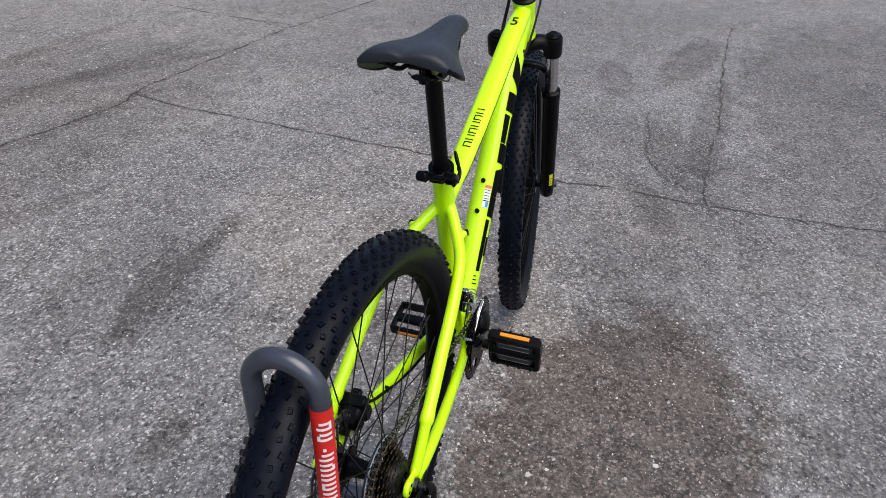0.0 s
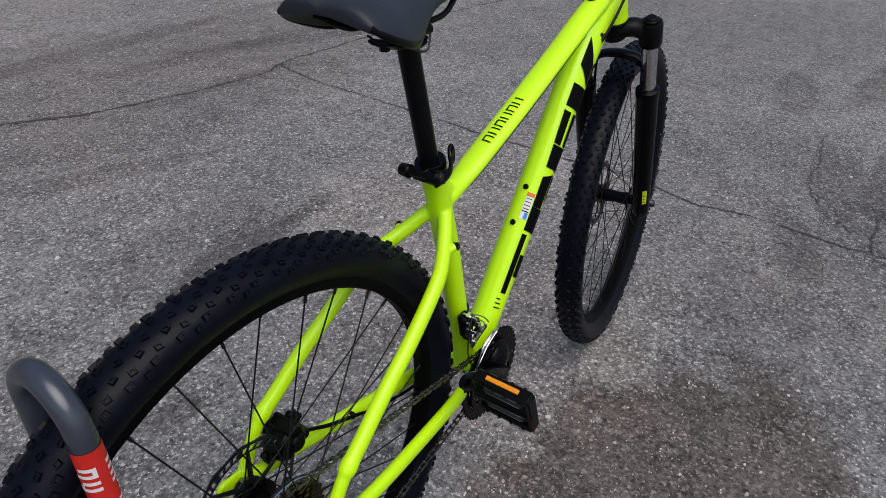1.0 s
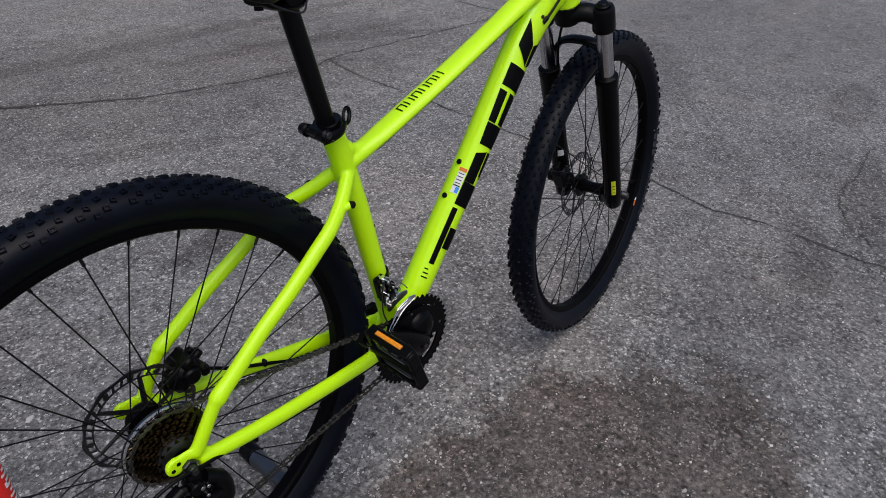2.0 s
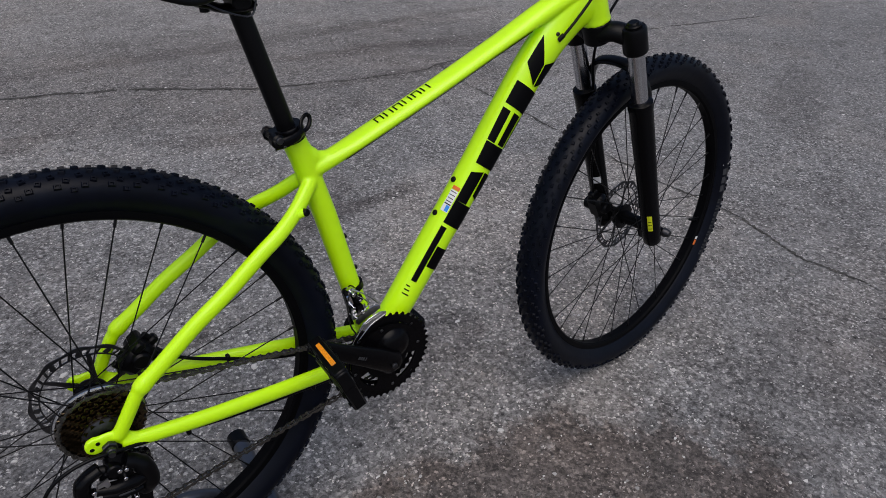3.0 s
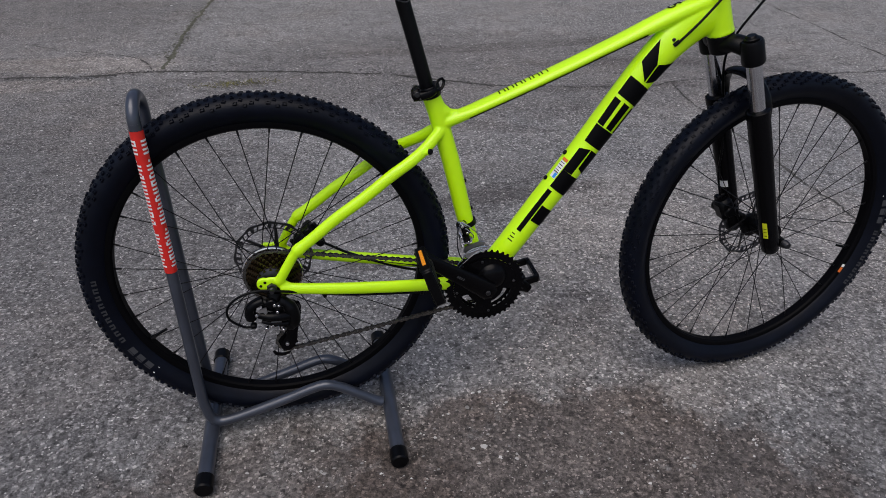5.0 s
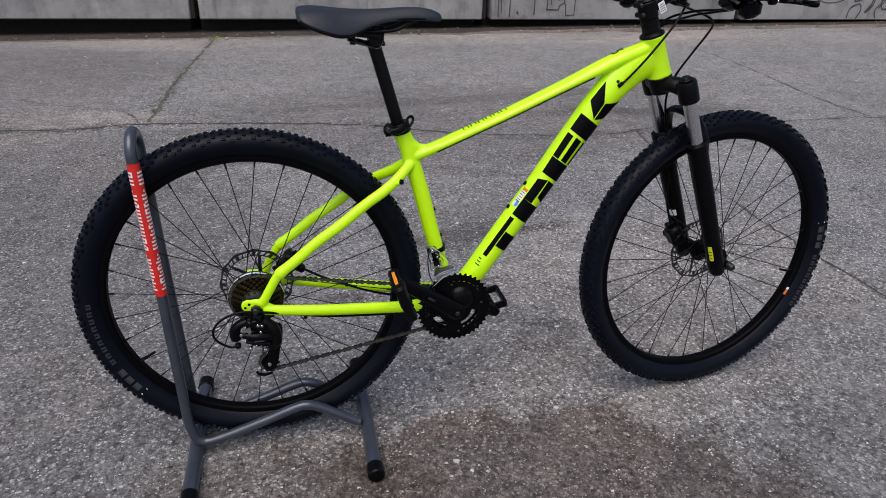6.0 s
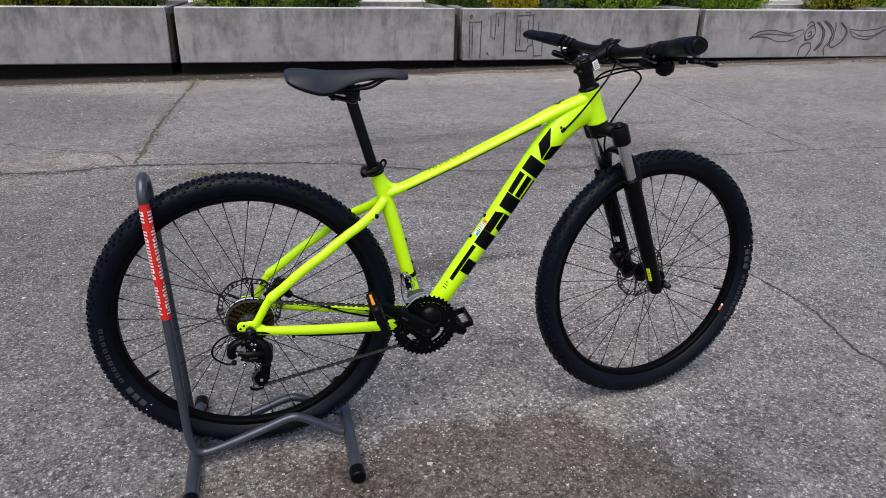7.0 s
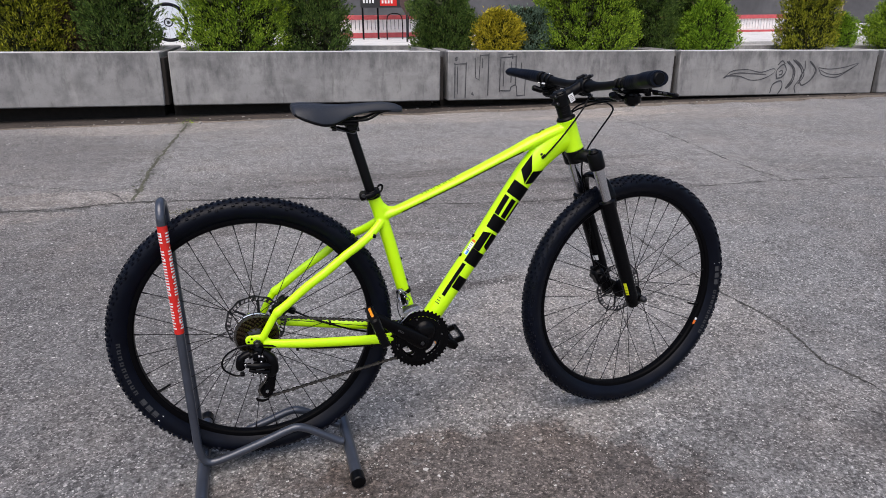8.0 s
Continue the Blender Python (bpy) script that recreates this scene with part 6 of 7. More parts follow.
def build_caliper(centre, xf, turn):
    g = Geo()
    c = Vector(centre)
    M = Matrix.Translation(c) @ Matrix.Rotation(radians(turn), 4, "Y")
    box(g, (0.054, 0.038, 0.036), M, 0.008)
    box(g, (0.020, 0.042, 0.014), M @ pose(0.016, 0, 0.016), 0.004)
    cyl(g, M @ Vector((0.004, 0.012, 0)), M @ Vector((0.004, 0.032, 0)), 0.0150, seg=18, bevel=0.003)
    cyl(g, M @ Vector((0.004, -0.026, 0)), M @ Vector((0.004, -0.012, 0)), 0.0135, seg=18, bevel=0.003)
    cal = part("brake_caliper", g, PLASTIC, bicycle, "black disc brake caliper", xf)
    for s in (-1, 1):
        g = Geo()
        cyl(g, M @ Vector((s * 0.030, 0.006, -0.006)), M @ Vector((s * 0.030, 0.006, 0.014)), 0.0048, seg=10, bevel=0.001)
        box(g, (0.020, 0.016, 0.012), M @ pose(s * 0.028, 0.006, -0.004), 0.003)
        part("mount_bolt", g, SATIN, cal, "", xf)


build_caliper((0.071, 0.053, 0.426), None, -35)
build_caliper((1.045, 0.052, 0.412), STEER, 62)
g = Geo()
box(g, (0.036, 0.018, 0.017), pose(0.092, 0.054, 0.4175, 0, 32, 0), 0.005)
cyl(g, (0.100, 0.043, 0.413), (0.100, 0.065, 0.413), 0.0075, seg=14, bevel=0.001)
part("hose_joint", g, PLASTIC, bicycle)
# hose along the left chainstay, cable under the right one and the loop to the derailleur
cable([(0.092, 0.054, 0.417), (0.114, 0.053, 0.4050), (0.150, 0.051, 0.3840), (0.189, 0.050, 0.3660), (0.2525, 0.048, 0.3390), (0.307, 0.044, 0.3240), (0.360, 0.038, 0.3200), (0.410, 0.030, 0.3220)], 0.0030, "brake_hose")
cable([(0.420, -0.032, 0.318), (0.350, -0.045, 0.322), (0.250, -0.056, 0.334), (0.150, -0.064, 0.348), (0.080, -0.069, 0.364), (0.022, -0.084, 0.384), (-0.028, -0.090, 0.394), (-0.066, -0.090, 0.383), (-0.088, -0.090, 0.360), (-0.087, -0.090, 0.335), (-0.062, -0.090, 0.314), (-0.044, -0.090, 0.314)], 0.0026, "gear_cable")
for x, y, z in ((0.100, -0.0685, 0.357), (0.300, -0.051, 0.328), (0.200, 0.052, 0.3620)):
    g = Geo()
    box(g, (0.007, 0.010, 0.012), pose(x, y, z), 0.002)
    part("cable_guide", g, SATIN, bicycle)
g = Geo()
box(g, (0.012, 0.014, 0.010), pose(-0.044, -0.090, 0.315), 0.003)
part("barrel_adjuster", g, SATIN, bicycle)


# the stand's slot is wide, and the whole bicycle leans a little to its left
LEAN = Matrix.Translation((0, 0, 0.15)) @ Matrix.Rotation(radians(-0.66), 4, "X") @ Matrix.Translation((0, 0, -0.15))
bicycle.matrix_world = LEAN @ bicycle.matrix_world

# ---- display stand ----
def build_stand():
    p = thing("bicycle_stand", (0.02, 0, 0), "grey enamelled tube bicycle stand with a red label on its hoop", "bicycle stand")
    R = 0.0112
    hoop = []
    side = [(0.205, 0.034), (0.190, 0.040), (0.150, 0.068), (0.110, 0.094), (0.080, 0.104), (0.050, 0.098), (0.000, 0.080), (-0.070, 0.057), (-0.125, 0.041), (-0.155, 0.038), (-0.172, 0.052), (-0.179, 0.080), (-0.182, 0.130), (-0.185, 0.430), (-0.1885, 0.700)]
    right = [Vector((x, -0.041 - 0.004 * (z < 0.2), z)) for x, z in side]
    left = [Vector((x, 0.037 + 0.008 * (z < 0.2), z)) for x, z in side]
    top = [Vector((-0.1890, -0.002 - 0.039 * math.cos(t), 0.724 + 0.039 * math.sin(t))) for t in [radians(a) for a in (0, 22.5, 45, 67.5, 90, 112.5, 135, 157.5, 180)]]
    line = spline(right + top + left[::-1], 5)
    g = Geo()
    tube(g, line, R, 20)
    part("hoop_tube", g, STAND, p, "one bent grey steel tube")
    for x, half in ((-0.176, 0.215), (0.222, 0.215)):
        g = Geo()
        cyl(g, (x, -half, 0.0195), (x, half, 0.0195), 0.0165, seg=22, bevel=0.002)
        cross = part("cross_bar", g, STAND, p)
        for s in (-1, 1):
            g = Geo()
            cyl(g, (x, s * (half - 0.030), 0.0195), (x, s * (half + 0.006), 0.0195), 0.0190, seg=22, bevel=0.003)
            part("end_cap", g, PLASTIC, cross, "black rubber end cap")
    # red label wrapped on the near leg, with white bars for its lettering
    a, b = Vector((-0.18515, -0.041, 0.432)), Vector((-0.1886, -0.041, 0.716))

    def wrap(z0, z1, a0, a1, lift, mat, name, n=14):
        g = Geo()
        verts = []
        for z in (z0, z1):
            q = a.lerp(b, z)
            for k in range(n + 1):
                t = radians(a0 + (a1 - a0) * k / n)
                verts.append(q + Vector((math.cos(t), math.sin(t), 0)) * (R + lift))
        g.add(verts, [(k, k + 1, k + n + 2, k + n + 1) for k in range(n)])
        part(name, g, mat, p)

    wrap(0, 1, 0, 360, 0.0006, RED, "red_label", 28)
    rnd = random.Random(5)
    for a0, a1 in ((178, 256), (298, 372)):
        for k in range(17):
            if k in (5, 14):
                wrap(0.05 + k * 0.0535, 0.05 + k * 0.0535 + 0.016, a0 + 24, a0 + 40, 0.0011, WHITE_PRINT, "print_bar", 4)
                continue
            z = 0.05 + k * 0.0535
            wrap(z, z + 0.013, a0, a1, 0.0011, WHITE_PRINT, "print_bar", 6)
            wrap(z + 0.026, z + 0.039, a0 + rnd.choice((0, 14)), a1 - rnd.choice((0, 14)), 0.0011, WHITE_PRINT, "print_bar", 6)
            if rnd.random() < 0.6:
                m = rnd.choice((a0, a1 - 16))
                wrap(z + 0.013, z + 0.026, m, m + 16, 0.0011, WHITE_PRINT, "print_bar", 3)
    return p


build_stand()

# ---- planters and the terrace behind ----
ROW_SLOPE = -0.0152


def row_y(x):
    return 6.80 - 0.062 * x


def build_planter(x0, x1, label):
    """A long concrete trough on a recessed plinth."""
    p = thing("planter", ((x0 + x1) / 2, row_y((x0 + x1) / 2) + 0.85, 0), label, "planter", "concrete planters along the yard")
    cx, L = (x0 + x1) / 2, x1 - x0
    y = row_y(cx)
    top = 0.748 + ROW_SLOPE * cx
    tilt = math.degrees(math.atan(-ROW_SLOPE))
    turn = math.degrees(math.atan(-0.062))
    base = pose(cx, y, top, 0, tilt, turn)
    H, D, w = 0.60, 1.75, 0.13
    g = Geo()
    box(g, (L, w, H), base @ pose(0, w / 2, -H / 2), 0.012)
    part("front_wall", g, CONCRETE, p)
    # thin slabs on the wall tops, sunlit brightness put into their pale colour
    for yy in (w / 2, D - w / 2):
        g = Geo()
        box(g, (L - 0.006, w - 0.006, 0.010), base @ pose(0, yy, 0.001), 0.003)
        part("rim", g, LIT_CONCRETE, p, "pale top edge with sunlit brightness put into its colour")
    g = Geo()
    box(g, (L, w, H), base @ pose(0, D - w / 2, -H / 2), 0.012)
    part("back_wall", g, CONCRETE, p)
    for s in (-1, 1):
        g = Geo()
        box(g, (w, D - 2 * w - 0.004, H - 0.003), base @ pose(s * (L / 2 - w / 2), D / 2, -H / 2 - 0.0015), 0.008)
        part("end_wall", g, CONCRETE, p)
    g = Geo()
    box(g, (L - 2 * w - 0.004, D - 2 * w - 0.004, 0.4), base @ pose(0, D / 2, -0.26), 0.004)
    part("soil", g, SOIL, p, "grey gravel mulch filling the trough")
    # recessed plinth, its near-black colour carries the shade under the trough
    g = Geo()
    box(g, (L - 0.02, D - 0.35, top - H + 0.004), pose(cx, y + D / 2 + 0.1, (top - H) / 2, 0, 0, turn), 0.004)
    part("plinth", g, SHADE_BLACK, p)
    return p, base, H


planters = []
for i, (x0, x1) in enumerate(((-4.4, -0.885), (-0.80, 2.39), (2.48, 5.595), (5.675, 8.82), (8.90, 12.1))):
    planters.append(build_planter(x0, x1, "long weathered grey concrete planter trough" + (" with faded spray scribbles" if i in (2, 3) else " with water stains")))


# added dark blocks that stand in for the shade in the gaps
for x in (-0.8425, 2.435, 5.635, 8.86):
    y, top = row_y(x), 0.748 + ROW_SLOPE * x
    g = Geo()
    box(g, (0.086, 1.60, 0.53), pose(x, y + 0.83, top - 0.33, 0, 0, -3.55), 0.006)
    tagged(part("gap_shade_block", g, SHADE_BLACK, None), "added dark block standing in for shade between planters", "dirt", kind="structure")


def scribble(lines, planter, base, width, soft):
    """Faded sprayed lines on the trough's face, along and down from its middle top."""
    for line in lines:
        g = Geo()
        pts = [(x, -0.003, z) for x, z in line]
        if not soft:
            pts = [Vector(p).lerp(Vector(q), t) for p, q in zip(pts, pts[1:]) for t in (0.04, 0.96)]
        pts = spline(pts, 6) if soft else spline(pts, 3)
        verts = []
        for i, q in enumerate(pts):
            d = (pts[min(i + 1, len(pts) - 1)] - pts[max(i - 1, 0)]).normalized()
            s = Vector((d.z, 0, -d.x)) * width * (0.8 + 0.5 * noise.noise(q * 9))
            verts += [q + s, q - s]
        g.add([base @ v for v in verts], [(2 * k, 2 * k + 1, 2 * k + 3, 2 * k + 2) for k in range(len(pts) - 1)])
        part("spray_line", g, SPRAY, planter)


p3, b3, _ = planters[2]
scribble([[(-1.468, -0.59), (-1.468, -0.155), (-1.324, -0.148), (-1.331, -0.59)],
          [(-1.436, -0.166), (-1.432, -0.537)],
          [(-1.211, -0.071), (-1.199, -0.318), (-1.152, -0.346), (-1.141, -0.049), (-1.032, -0.042), (-1.032, -0.565)],
          [(-1.11, -0.078), (-1.113, -0.205)],
          [(-1.242, -0.495), (-1.222, -0.537), (-1.253, -0.516)],
          [(-0.876, -0.078), (-0.876, -0.484), (-0.736, -0.488), (-0.724, -0.438), (-0.666, -0.41), (-0.67, -0.064), (-0.892, -0.078)],
          [(-0.829, -0.106), (-0.829, -0.445)],
          [(-0.783, -0.035), (-0.713, -0.032), (-0.72, -0.092)],
          [(-0.596, -0.131), (-0.596, -0.254), (-0.534, -0.261), (-0.538, -0.544), (-0.639, -0.551), (-0.654, -0.417)],
          [(-0.728, -0.113), (-0.728, -0.396)],
          [(-1.468, -0.088), (-1.444, -0.064), (-1.444, -0.106), (-1.471, -0.099)]], p3, b3, 0.0082, False)
p4, b4, _ = planters[3]
scribble([[(-0.884, -0.36), (-0.769, -0.272), (-0.54, -0.248), (-0.311, -0.288), (-0.118, -0.24), (-0.104, -0.296), (-0.265, -0.376), (-0.448, -0.392), (-0.632, -0.34), (-0.792, -0.332), (-0.884, -0.36)],
          [(0.607, -0.24), (0.699, -0.336), (0.928, -0.364), (1.111, -0.272), (1.258, -0.176), (1.02, -0.232), (0.79, -0.252), (0.607, -0.232)],
          [(0.644, -0.264), (0.79, -0.32), (0.983, -0.32), (1.185, -0.232)],
          [(-0.852, -0.336), (-0.678, -0.296), (-0.448, -0.304), (-0.219, -0.32)]], p4, b4, 0.0080, True)
scribble([[(-0.044, -0.384), (-0.063, -0.272), (0.029, -0.184), (0.089, -0.264), (0.038, -0.352), (-0.044, -0.376)],
          [(-0.118, -0.576), (-0.09, -0.456), (0.029, -0.408), (0.061, -0.488), (0.011, -0.592)],
          [(0.079, -0.144), (0.194, -0.248), (0.203, -0.388), (0.121, -0.512)],
          [(0.102, -0.136), (0.222, -0.256), (0.222, -0.408), (0.139, -0.512)],
          [(0.171, -0.12), (0.309, -0.228), (0.355, -0.348), (0.267, -0.48), (0.295, -0.576)],
          [(0.203, -0.12), (0.332, -0.216), (0.387, -0.336), (0.313, -0.456)],
          [(0.451, -0.144), (0.561, -0.248), (0.515, -0.392), (0.378, -0.472), (0.332, -0.368), (0.387, -0.248), (0.368, -0.136)],
          [(0.488, -0.176), (0.579, -0.272), (0.534, -0.376)],
          [(-0.058, -0.192), (0.001, -0.136), (0.056, -0.176)],
          [(-0.026, -0.288), (0.02, -0.264), (0.029, -0.312), (-0.017, -0.328)]], p4, b4, 0.0115, True)


DIRT = material("dark_earth", (0.038, 0.029, 0.023), 0.95, grain=0.5, scale=30, bump=0.8, big=0.35, big_scale=3)
GRIT = leafy("brown_grit", (0.07, 0.06, 0.05), (0.16, 0.14, 0.12), (0.34, 0.32, 0.29))


def build_debris():
    """Sand, small stones and a tuft of weed blown against the troughs' foot."""
    rnd = random.Random(21)
    xs = [-4.4 + 0.1 * i for i in range(160)]

    def edge(x):
        # broken edge of the asphalt: a hand further out along the first two troughs
        wide = 0.30 if x < 2.1 else 0.30 - 0.13 * min(1.0, (x - 2.1) / 0.5)
        return wide + 0.06 * noise.noise(Vector((x * 1.7, 0, 1))) + 0.03 * noise.noise(Vector((x * 7, 0, 4)))

    def strip(name, mat, lines, label):
        g = Geo()
        k = len(lines(0.0))
        g.add([(x, row_y(x) - d, z) for x in xs for d, z in lines(x)], [(k * i + a, k * i + a + 1, k * (i + 1) + a + 1, k * (i + 1) + a) for i in range(len(xs) - 1) for a in range(k - 1)])
        tagged(new(name, mesh_of(name, g, mat)), label, "dirt", kind="structure")

    strip("dirt_strip", DIRT, lambda x: ((-0.6, 0.012), (0.02, 0.014), (edge(x), 0.006)), "dark earth along the foot of the planters")
    strip("sand_strip", SAND, lambda x: ((edge(x) - 0.01, 0.0095), (edge(x) + 0.02, 0.007), (edge(x) + 0.035 + max(0.0, 0.16 * min(1.0, max(0.0, x - 1.8)) * (1 + noise.noise(Vector((x * 2.3, 5, 0))))), 0.0005)), "pale sand along the broken asphalt edge")
    g = Geo()
    for _ in range(500):
        x = rnd.uniform(-4, 11)
        y = row_y(x) + rnd.uniform(-0.45, 0.08)
        r = min(0.016, 0.004 + rnd.expovariate(1 / 0.004))
        box(g, (r * 2, r * rnd.uniform(1, 2), r * rnd.uniform(0.4, 1)), pose(x, y, 0.012 + r * 0.2, rnd.uniform(-15, 15), rnd.uniform(-15, 15), rnd.uniform(0, 180)), r * 0.3)
    tagged(new("loose_stones", mesh_of("loose_stones", g, GRIT, True)), "loose pale stones and crumbs below the planters", "stones", kind="stuff")
    for x0, y0, sx, sy, count, longest, mat, label in ((-0.63, row_y(-0.62) - 0.20, 0.05, 0.16, 80, 0.04, LEAF_GREEN, "small green weed growing from the crack"),
                                                       (-0.33, 2.69, 0.13, 0.035, 420, 0.020, LEAF_MOSS, "flat olive moss growing on the asphalt")):
        tuft = thing("weed_tuft", (x0, y0, 0), label, "weed")
        g = Geo()
        for _ in range(count):
            a, ln = rnd.uniform(0, 6.28), rnd.uniform(0.4, 1.0) * longest
            c = Vector((x0 + rnd.gauss(0, sx), y0 + rnd.gauss(0, sy), 0.002))
            out = Vector((math.cos(a), math.sin(a), 0.5)).normalized()
            s = Vector((-math.sin(a), math.cos(a), 0)) * ln * 0.2
            g.add([c, c + out * ln * 0.6 + s, c + out * ln, c + out * ln * 0.6 - s], [(0, 1, 2, 3)])
        part("leaves", g, mat, tuft, flat=True)


build_debris()


def build_shrub(name, x, y, width, height, mat, label, seed, shape="cone", leaf=0.035, count=2600, droop=0.0, trunk_show=0.12):
    """Stem, limbs, and a crown of many small sprays."""
    rnd = random.Random(seed)
    z0 = 0.66 + ROW_SLOPE * x
    p = thing(name, (x, y, z0), label, "shrub", "shrubs in the planters")
    g = Geo()
    tube(g, [(x, y, z0 - 0.02), (x + 0.01, y, z0 + height * 0.4), (x, y + 0.01, z0 + height * 0.85)], [0.035, 0.025, 0.008], 8)
    for k in range(9):
        a, zz = rnd.uniform(0, 6.28), z0 + height * rnd.uniform(0.08, 0.7)
        r = width * 0.33
        tube(g, [(x, y, zz), (x + r * 0.6 * math.cos(a), y + r * 0.6 * math.sin(a), zz + r * 0.35), (x + r * math.cos(a), y + r * math.sin(a), zz + r * 0.8)], [0.012, 0.008, 0.003], 5)
    part("trunk", g, BARK, p)

    def envelope(h, a):
        if shape == "globe":
            return math.sqrt(max(0.02, 1 - (2 * h - 0.85) ** 2 * 0.85))
        if shape == "flame":
            return min(1.0, 0.72 + 1.6 * h) * max(0.06, 1 - h ** 2.2)
        if shape == "spread":
            return 0.8 + 0.14 * math.sin(h * 5 + a) + 0.15 * (1 - h)
        return min(1.0, 0.80 + 1.4 * h) * (1 - 0.42 * h ** 2.0)

    # dark twigs and needles inside, the crown's shade put into their colour
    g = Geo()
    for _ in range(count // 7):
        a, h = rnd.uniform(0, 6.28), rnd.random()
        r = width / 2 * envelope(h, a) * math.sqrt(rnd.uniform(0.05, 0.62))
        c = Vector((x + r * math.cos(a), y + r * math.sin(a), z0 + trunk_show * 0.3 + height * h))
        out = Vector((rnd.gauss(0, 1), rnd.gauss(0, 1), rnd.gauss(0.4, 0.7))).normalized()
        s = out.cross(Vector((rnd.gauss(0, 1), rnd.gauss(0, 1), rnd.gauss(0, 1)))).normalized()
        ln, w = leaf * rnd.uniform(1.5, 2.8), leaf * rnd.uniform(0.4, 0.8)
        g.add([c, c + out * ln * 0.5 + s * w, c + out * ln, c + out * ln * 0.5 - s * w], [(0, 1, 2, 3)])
    part("shaded_inner_foliage", g, LEAF_SHADE, p, flat=True)
    # tufts standing out unevenly, each a bunch of narrow sprays that lean up and outward
    g = Geo()
    per = 46
    for _ in range(count // per):
        a, h = rnd.uniform(0, 6.28), rnd.random() ** 0.9
        k = rnd.uniform(0.62, 1.10)
        r = width / 2 * envelope(h, a) * k
        c0 = Vector((x + r * math.cos(a), y + r * math.sin(a), z0 + trunk_show * 0.3 + height * h))
        lean = Vector((math.cos(a), math.sin(a), rnd.uniform(0.5, 1.5) - droop)).normalized()
        size = leaf * rnd.uniform(1.8, 3.6)
        for _ in range(per):
            t = rnd.random()
            spread = size * 0.62 * (1.05 - t)
            c = c0 + lean * size * (1.6 * t - 0.9) + Vector((rnd.gauss(0, spread), rnd.gauss(0, spread), rnd.gauss(0, spread)))
            out = (lean + Vector((rnd.gauss(0, 0.35), rnd.gauss(0, 0.35), rnd.gauss(0.15, 0.35)))).normalized()
            s = out.cross(Vector((rnd.gauss(0, 1), rnd.gauss(0, 1), rnd.gauss(0, 1)))).normalized()
            ln, w = leaf * rnd.uniform(0.8, 1.7), leaf * rnd.uniform(0.12, 0.22)
            mid = c + out * ln * 0.45
            g.add([c, mid + s * w, c + out * ln, mid - s * w], [(0, 1, 2, 3)])
    part("crown", g, mat, p, flat=True)
    return p


SHRUBS = [
    ("thuja", -2.40, 7.75, 0.95, 1.25, LEAF_OLIVE, "yellow-green thuja shrub with brownish tips", "cone"),
    ("withered_shrub", -1.93, 7.95, 0.62, 0.75, LEAF_BROWN, "withered brown shrub between two thujas", "cone"),
    ("thuja", -1.38, 7.70, 0.90, 1.35, LEAF_DARK, "dark green thuja shrub beside a brighter one", "cone"),
    ("thuja", -0.02, 7.65, 1.30, 1.50, LEAF_GREEN, "dense fresh green thuja shrub", "cone"),
    ("conifer", 0.98, 7.80, 0.92, 1.40, LEAF_DARK, "dark conifer with a bare lower stem", "cone"),
    ("juniper", 2.80, 7.95, 0.95, 0.66, LEAF_DARK, "low dark juniper shrub in gravel", "spread"),
    ("golden_thuja", 3.45, 7.50, 0.62, 0.51, LEAF_GOLD, "golden yellow globe thuja shrub", "globe"),
    ("juniper", 4.02, 7.75, 0.66, 0.55, LEAF_BLUE, "small blue-green juniper shrub", "spread"),
    ("thuja", 4.82, 7.60, 1.45, 1.40, LEAF_GREEN, "broad fresh green thuja shrub", "cone"),
    ("thuja", 5.95, 7.95, 1.05, 1.35, LEAF_DARK, "dark green thuja shrub behind the planter", "cone"),
    ("juniper", 6.82, 7.50, 0.92, 0.74, LEAF_LIME, "bright lime green juniper shrub", "flame"),
    ("conifer", 7.05, 8.05, 1.00, 1.20, LEAF_DARK, "dark conifer behind a brighter shrub", "cone"),
    ("thuja", 8.66, 7.50, 0.84, 1.35, LEAF_OLIVE, "yellow-green thuja shrub in the planter", "cone"),
    ("thuja", 9.75, 7.95, 0.50, 0.50, LEAF_LIME, "small yellow-green globe thuja", "globe"),
    ("thuja", 10.75, 7.55, 1.35, 1.00, LEAF_GREEN, "rounded mid green thuja shrub", "flame"),
]
for i, (name, x, y, w, h, mat, label, shape) in enumerate(SHRUBS):
    build_shrub(name, x, y, w, h, mat, label, 40 + i, shape, leaf=0.034, count=int(25000 * w * (0.5 + h * 0.6)))

# terrace on the same height as the troughs, with its fence
g = Geo()
box(g, (60, 32, 0.55), pose(4, 24.95, 0.365), 0.01)
tagged(part("terrace", g, PAVING, None), "pale paved terrace behind the planters", "terrace", kind="structure")


def build_fence(x0, x1, y, z0):
    p = thing("picket_fence", ((x0 + x1) / 2, y, z0), "low white slatted fence with red rails", "fence", "fences on the terrace")
    for z, h in ((z0 + 0.04, 0.10), (z0 + 0.40, 0.09)):
        g = Geo()
        box(g, (x1 - x0, 0.06, h), pose((x0 + x1) / 2, y - 0.03, z), 0.006)
        part("rail", g, RED_PAINT, p)
    n = int((x1 - x0) / 0.085)
    for k in range(n):
        g = Geo()
        box(g, (0.070, 0.02, 0.33), pose(x0 + 0.045 + k * 0.085, y + 0.02, z0 + 0.22), 0.004)
        part("slat", g, WHITE_PAINT, p)
    for x in (x0 + 0.05, x1 - 0.05):
        g = Geo()
        box(g, (0.09, 0.09, 1.3), pose(x, y + 0.06, z0 + 0.65), 0.006)
        part("post", g, WHITE_PAINT, p)
    return p


build_fence(-6.2, -3.3, 13.2, 0.66)
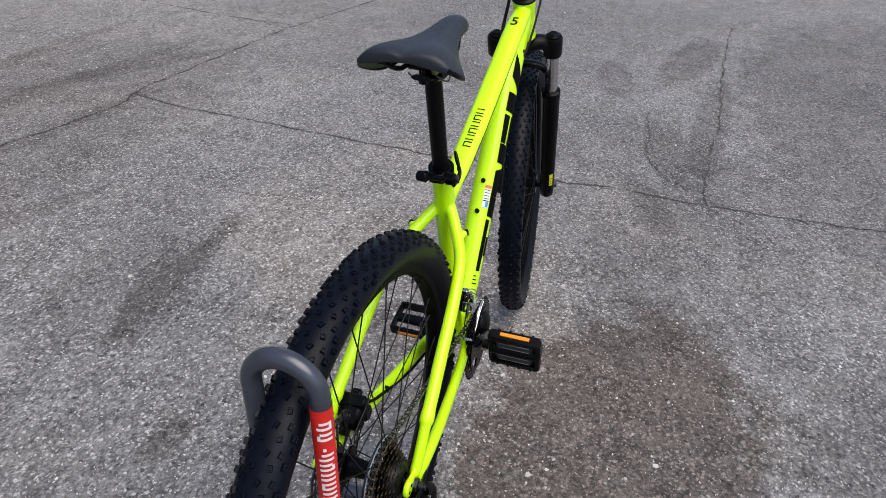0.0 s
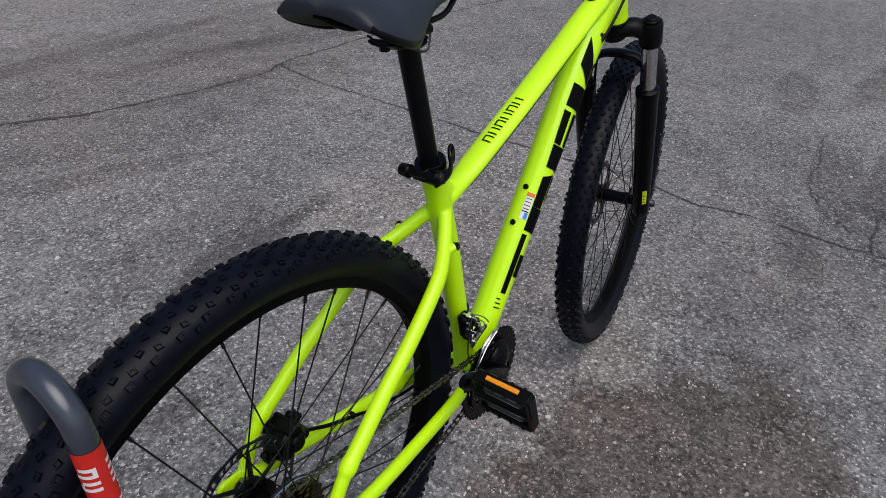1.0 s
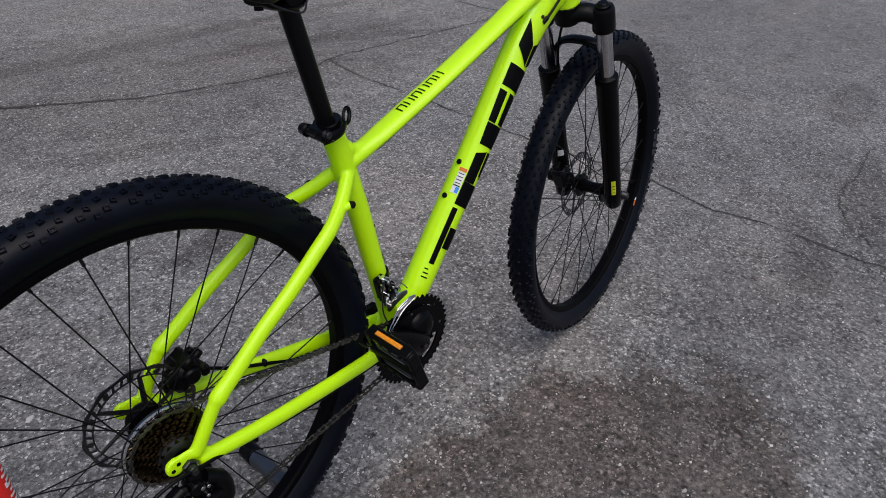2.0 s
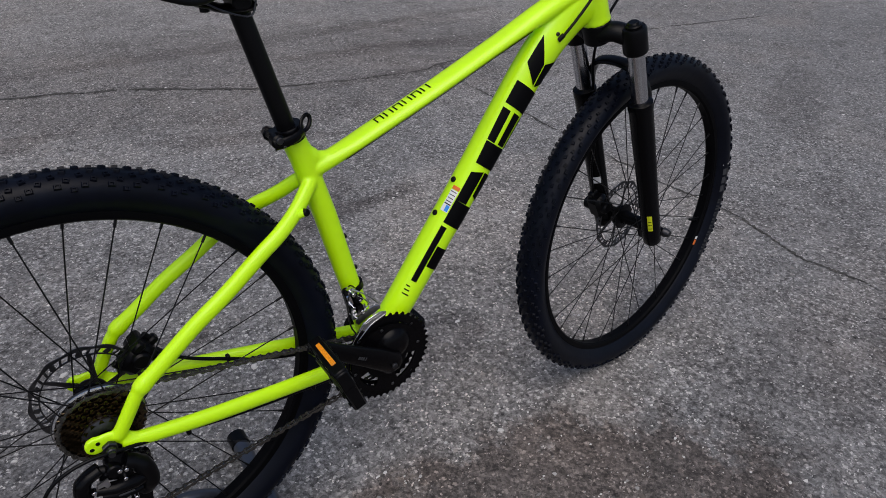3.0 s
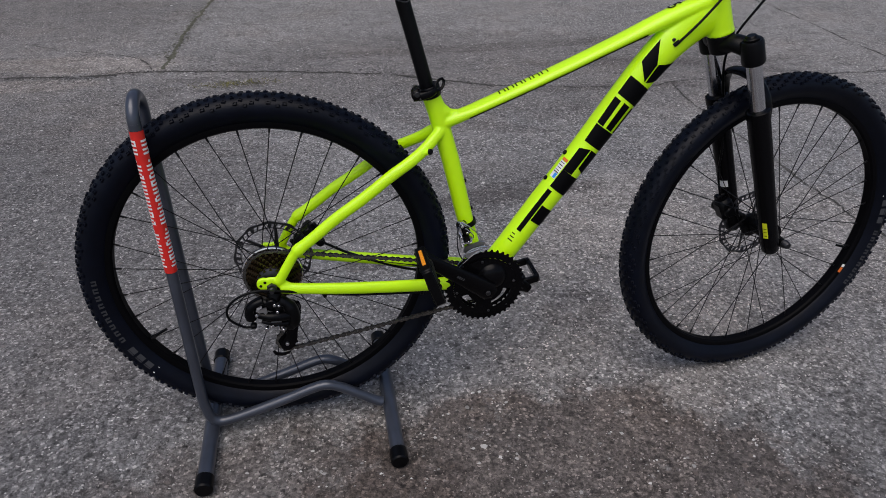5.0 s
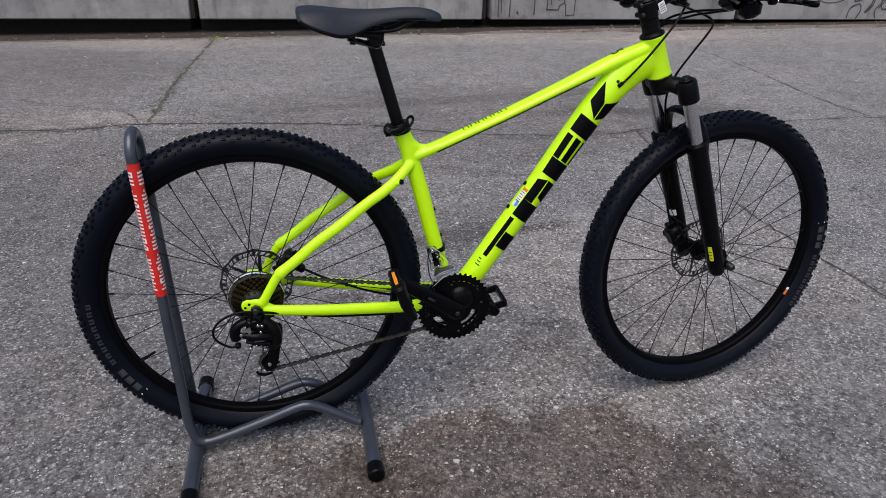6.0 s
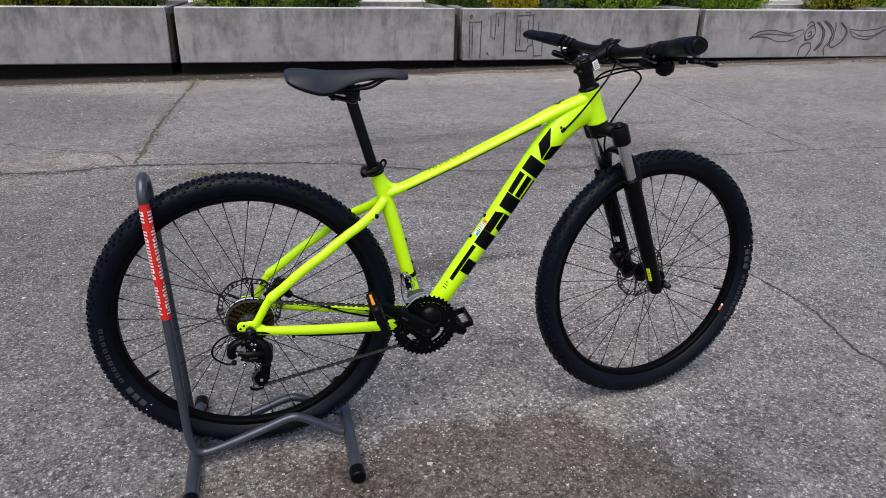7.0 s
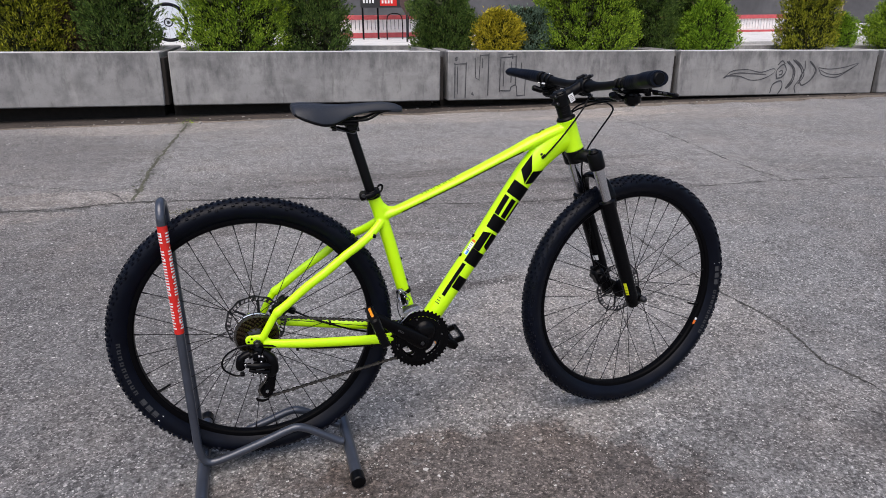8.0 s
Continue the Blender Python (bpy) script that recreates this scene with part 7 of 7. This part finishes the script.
build_fence(1.6, 4.6, 13.2, 0.66)
build_fence(9.6, 13.4, 13.2, 0.60)

# dark sign stand with plain printed bars, and slim posts
sign = thing("sign_board", (2.9, 12.6, 0.64), "black sign board on slim dark posts with pale print", "sign")
for x in (2.43, 2.74):
    g = Geo()
    cyl(g, (x, 12.6, 0.64), (x, 12.6, 2.3), 0.02, seg=10)
    part("post", g, SATIN, sign)
g = Geo()
box(g, (1.45, 0.05, 0.9), pose(3.11, 12.55, 1.70), 0.006)
board = part("board", g, SIGN_BLACK, sign)
g = Geo()
box(g, (0.34, 0.008, 0.15), pose(2.95, 12.522, 1.36), 0.002)
part("red_panel", g, RED, sign)
for k in range(12):
    x = 2.45 + 0.062 * k if k < 4 else 2.83 + 0.062 * (k - 4) if k < 8 else 3.36 + 0.09 * (k - 8)
    g = Geo()
    box(g, (0.036 if k < 8 else 0.06, 0.008, 0.085 if k < 4 else 0.06), pose(x, 12.516, 1.38 if k < 4 else 1.36), 0.001)
    part("print_bar", g, WHITE_PRINT, sign)
for x0 in (2.86, 3.30, 3.74):
    rack = thing("bicycle_rack", (x0 + 0.17, 12.3, 0.64), "slim dark hoop rack on the terrace", "rack", "hoop racks on the terrace")
    g = Geo()
    tube(g, spline([(x0, 12.3, 0.63), (x0, 12.3, 0.95), (x0 + 0.03, 12.3, 1.10), (x0 + 0.16, 12.3, 1.14), (x0 + 0.29, 12.3, 1.10), (x0 + 0.32, 12.3, 0.95), (x0 + 0.32, 12.3, 0.63)], 5), 0.011, 8)
    part("hoop", g, SATIN, rack)
umbrella = thing("closed_parasol", (3.02, 11.2, 0.64), "closed brown parasol on a slim pole", "parasol")
g = Geo()
cyl(g, (3.02, 11.2, 0.63), (3.02, 11.2, 2.6), 0.018, seg=10)
part("pole", g, STEEL, umbrella)
g = Geo()
tube(g, [(3.02, 11.2, 1.12), (3.0, 11.2, 1.3), (3.02, 11.2, 1.9), (3.02, 11.2, 2.5)], [0.02, 0.11, 0.12, 0.03], 14)
part("canopy", g, material("brown_cloth", (0.10, 0.06, 0.055), 0.9, grain=0.2, scale=20), umbrella)
for x in (9.55, 9.75):
    stake = thing("garden_stake", (x, 8.0, 0.55), "pale wooden stake beside a young shrub", "stake", "stakes in the planter")
    g = Geo()
    cyl(g, (x, 8.0, 0.4), (x + 0.02, 8.0, 2.0), 0.02, seg=9)
    part("pole", g, material("pale_wood", (0.35, 0.27, 0.18), 0.8, grain=0.3, scale=20), stake)

# a second bicycle parked on the terrace before a pale board
board = new("pale_board", mesh_of("pale_board", box(Geo(), (3.0, 0.08, 2.2), pose(-1.3, 14.0, 1.70), 0.01), PANEL))
tagged(board, "pale grey-white board behind a parked bicycle", "board")
far = thing("parked_bicycle", (-1.35, 13.0, 0.64), "pale bicycle parked on the terrace", "bicycle")
FC = Vector((-1.30, 13.0, 1.005))
for dx in (0.0, -1.08):
    c = FC + Vector((dx, 0, 0))
    g = Geo()
    lathe(g, [(0.300, -0.010), (0.318, -0.013), (0.318, 0.013), (0.300, 0.010)], c, 40)
    wh = part("wheel", g, SATIN, far)
    g = Geo()
    lathe(g, [(0.317, -0.012), (0.335, -0.024), (0.355, -0.018), (0.365, 0.0), (0.355, 0.018), (0.335, 0.024), (0.317, 0.012)], c, 40)
    part("tyre", g, RUBBER, wh)
    g = Geo()
    cyl(g, c + Vector((0, -0.05, 0)), c + Vector((0, 0.05, 0)), 0.03, seg=12)
    lathe(g, [(0.06, -0.046), (0.085, -0.046), (0.085, -0.044), (0.06, -0.044)], c, 24)
    part("hub", g, STEEL, wh)
    for k in range(16):
        a = k * math.pi / 8
        g = Geo()
        tube(g, [c + Vector((0.02 * math.cos(a), 0, 0.02 * math.sin(a))), c + Vector((0.302 * math.cos(a), 0, 0.302 * math.sin(a)))], 0.0018, 5)
        part("spoke", g, SPOKE, wh)
for name, pts, r in (("fork", [FC, FC + Vector((-0.18, 0, 0.50))], 0.022), ("top_tube", [FC + Vector((-0.19, 0, 0.52)), FC + Vector((-0.75, 0, 0.42))], 0.02), ("down_tube", [FC + Vector((-0.17, 0, 0.46)), FC + Vector((-0.64, 0, -0.05))], 0.024),
                     ("seat_tube", [FC + Vector((-0.64, 0, -0.05)), FC + Vector((-0.76, 0, 0.52))], 0.018), ("chainstay", [FC + Vector((-0.64, 0, -0.05)), FC + Vector((-1.08, 0, 0))], 0.012), ("seatstay", [FC + Vector((-0.74, 0, 0.40)), FC + Vector((-1.08, 0, 0))], 0.010)):
    part(name, tube(Geo(), pts, r, 12), material("pale_frame_paint", (0.55, 0.58, 0.55), 0.35), far)

# building front that closes the view
g = Geo()
box(g, (60, 0.4, 9), pose(4, 20, 5.1), 0.01)
tagged(part("wall_north", g, FACADE, None), "grey rendered building front beyond the terrace", "wall", kind="structure")
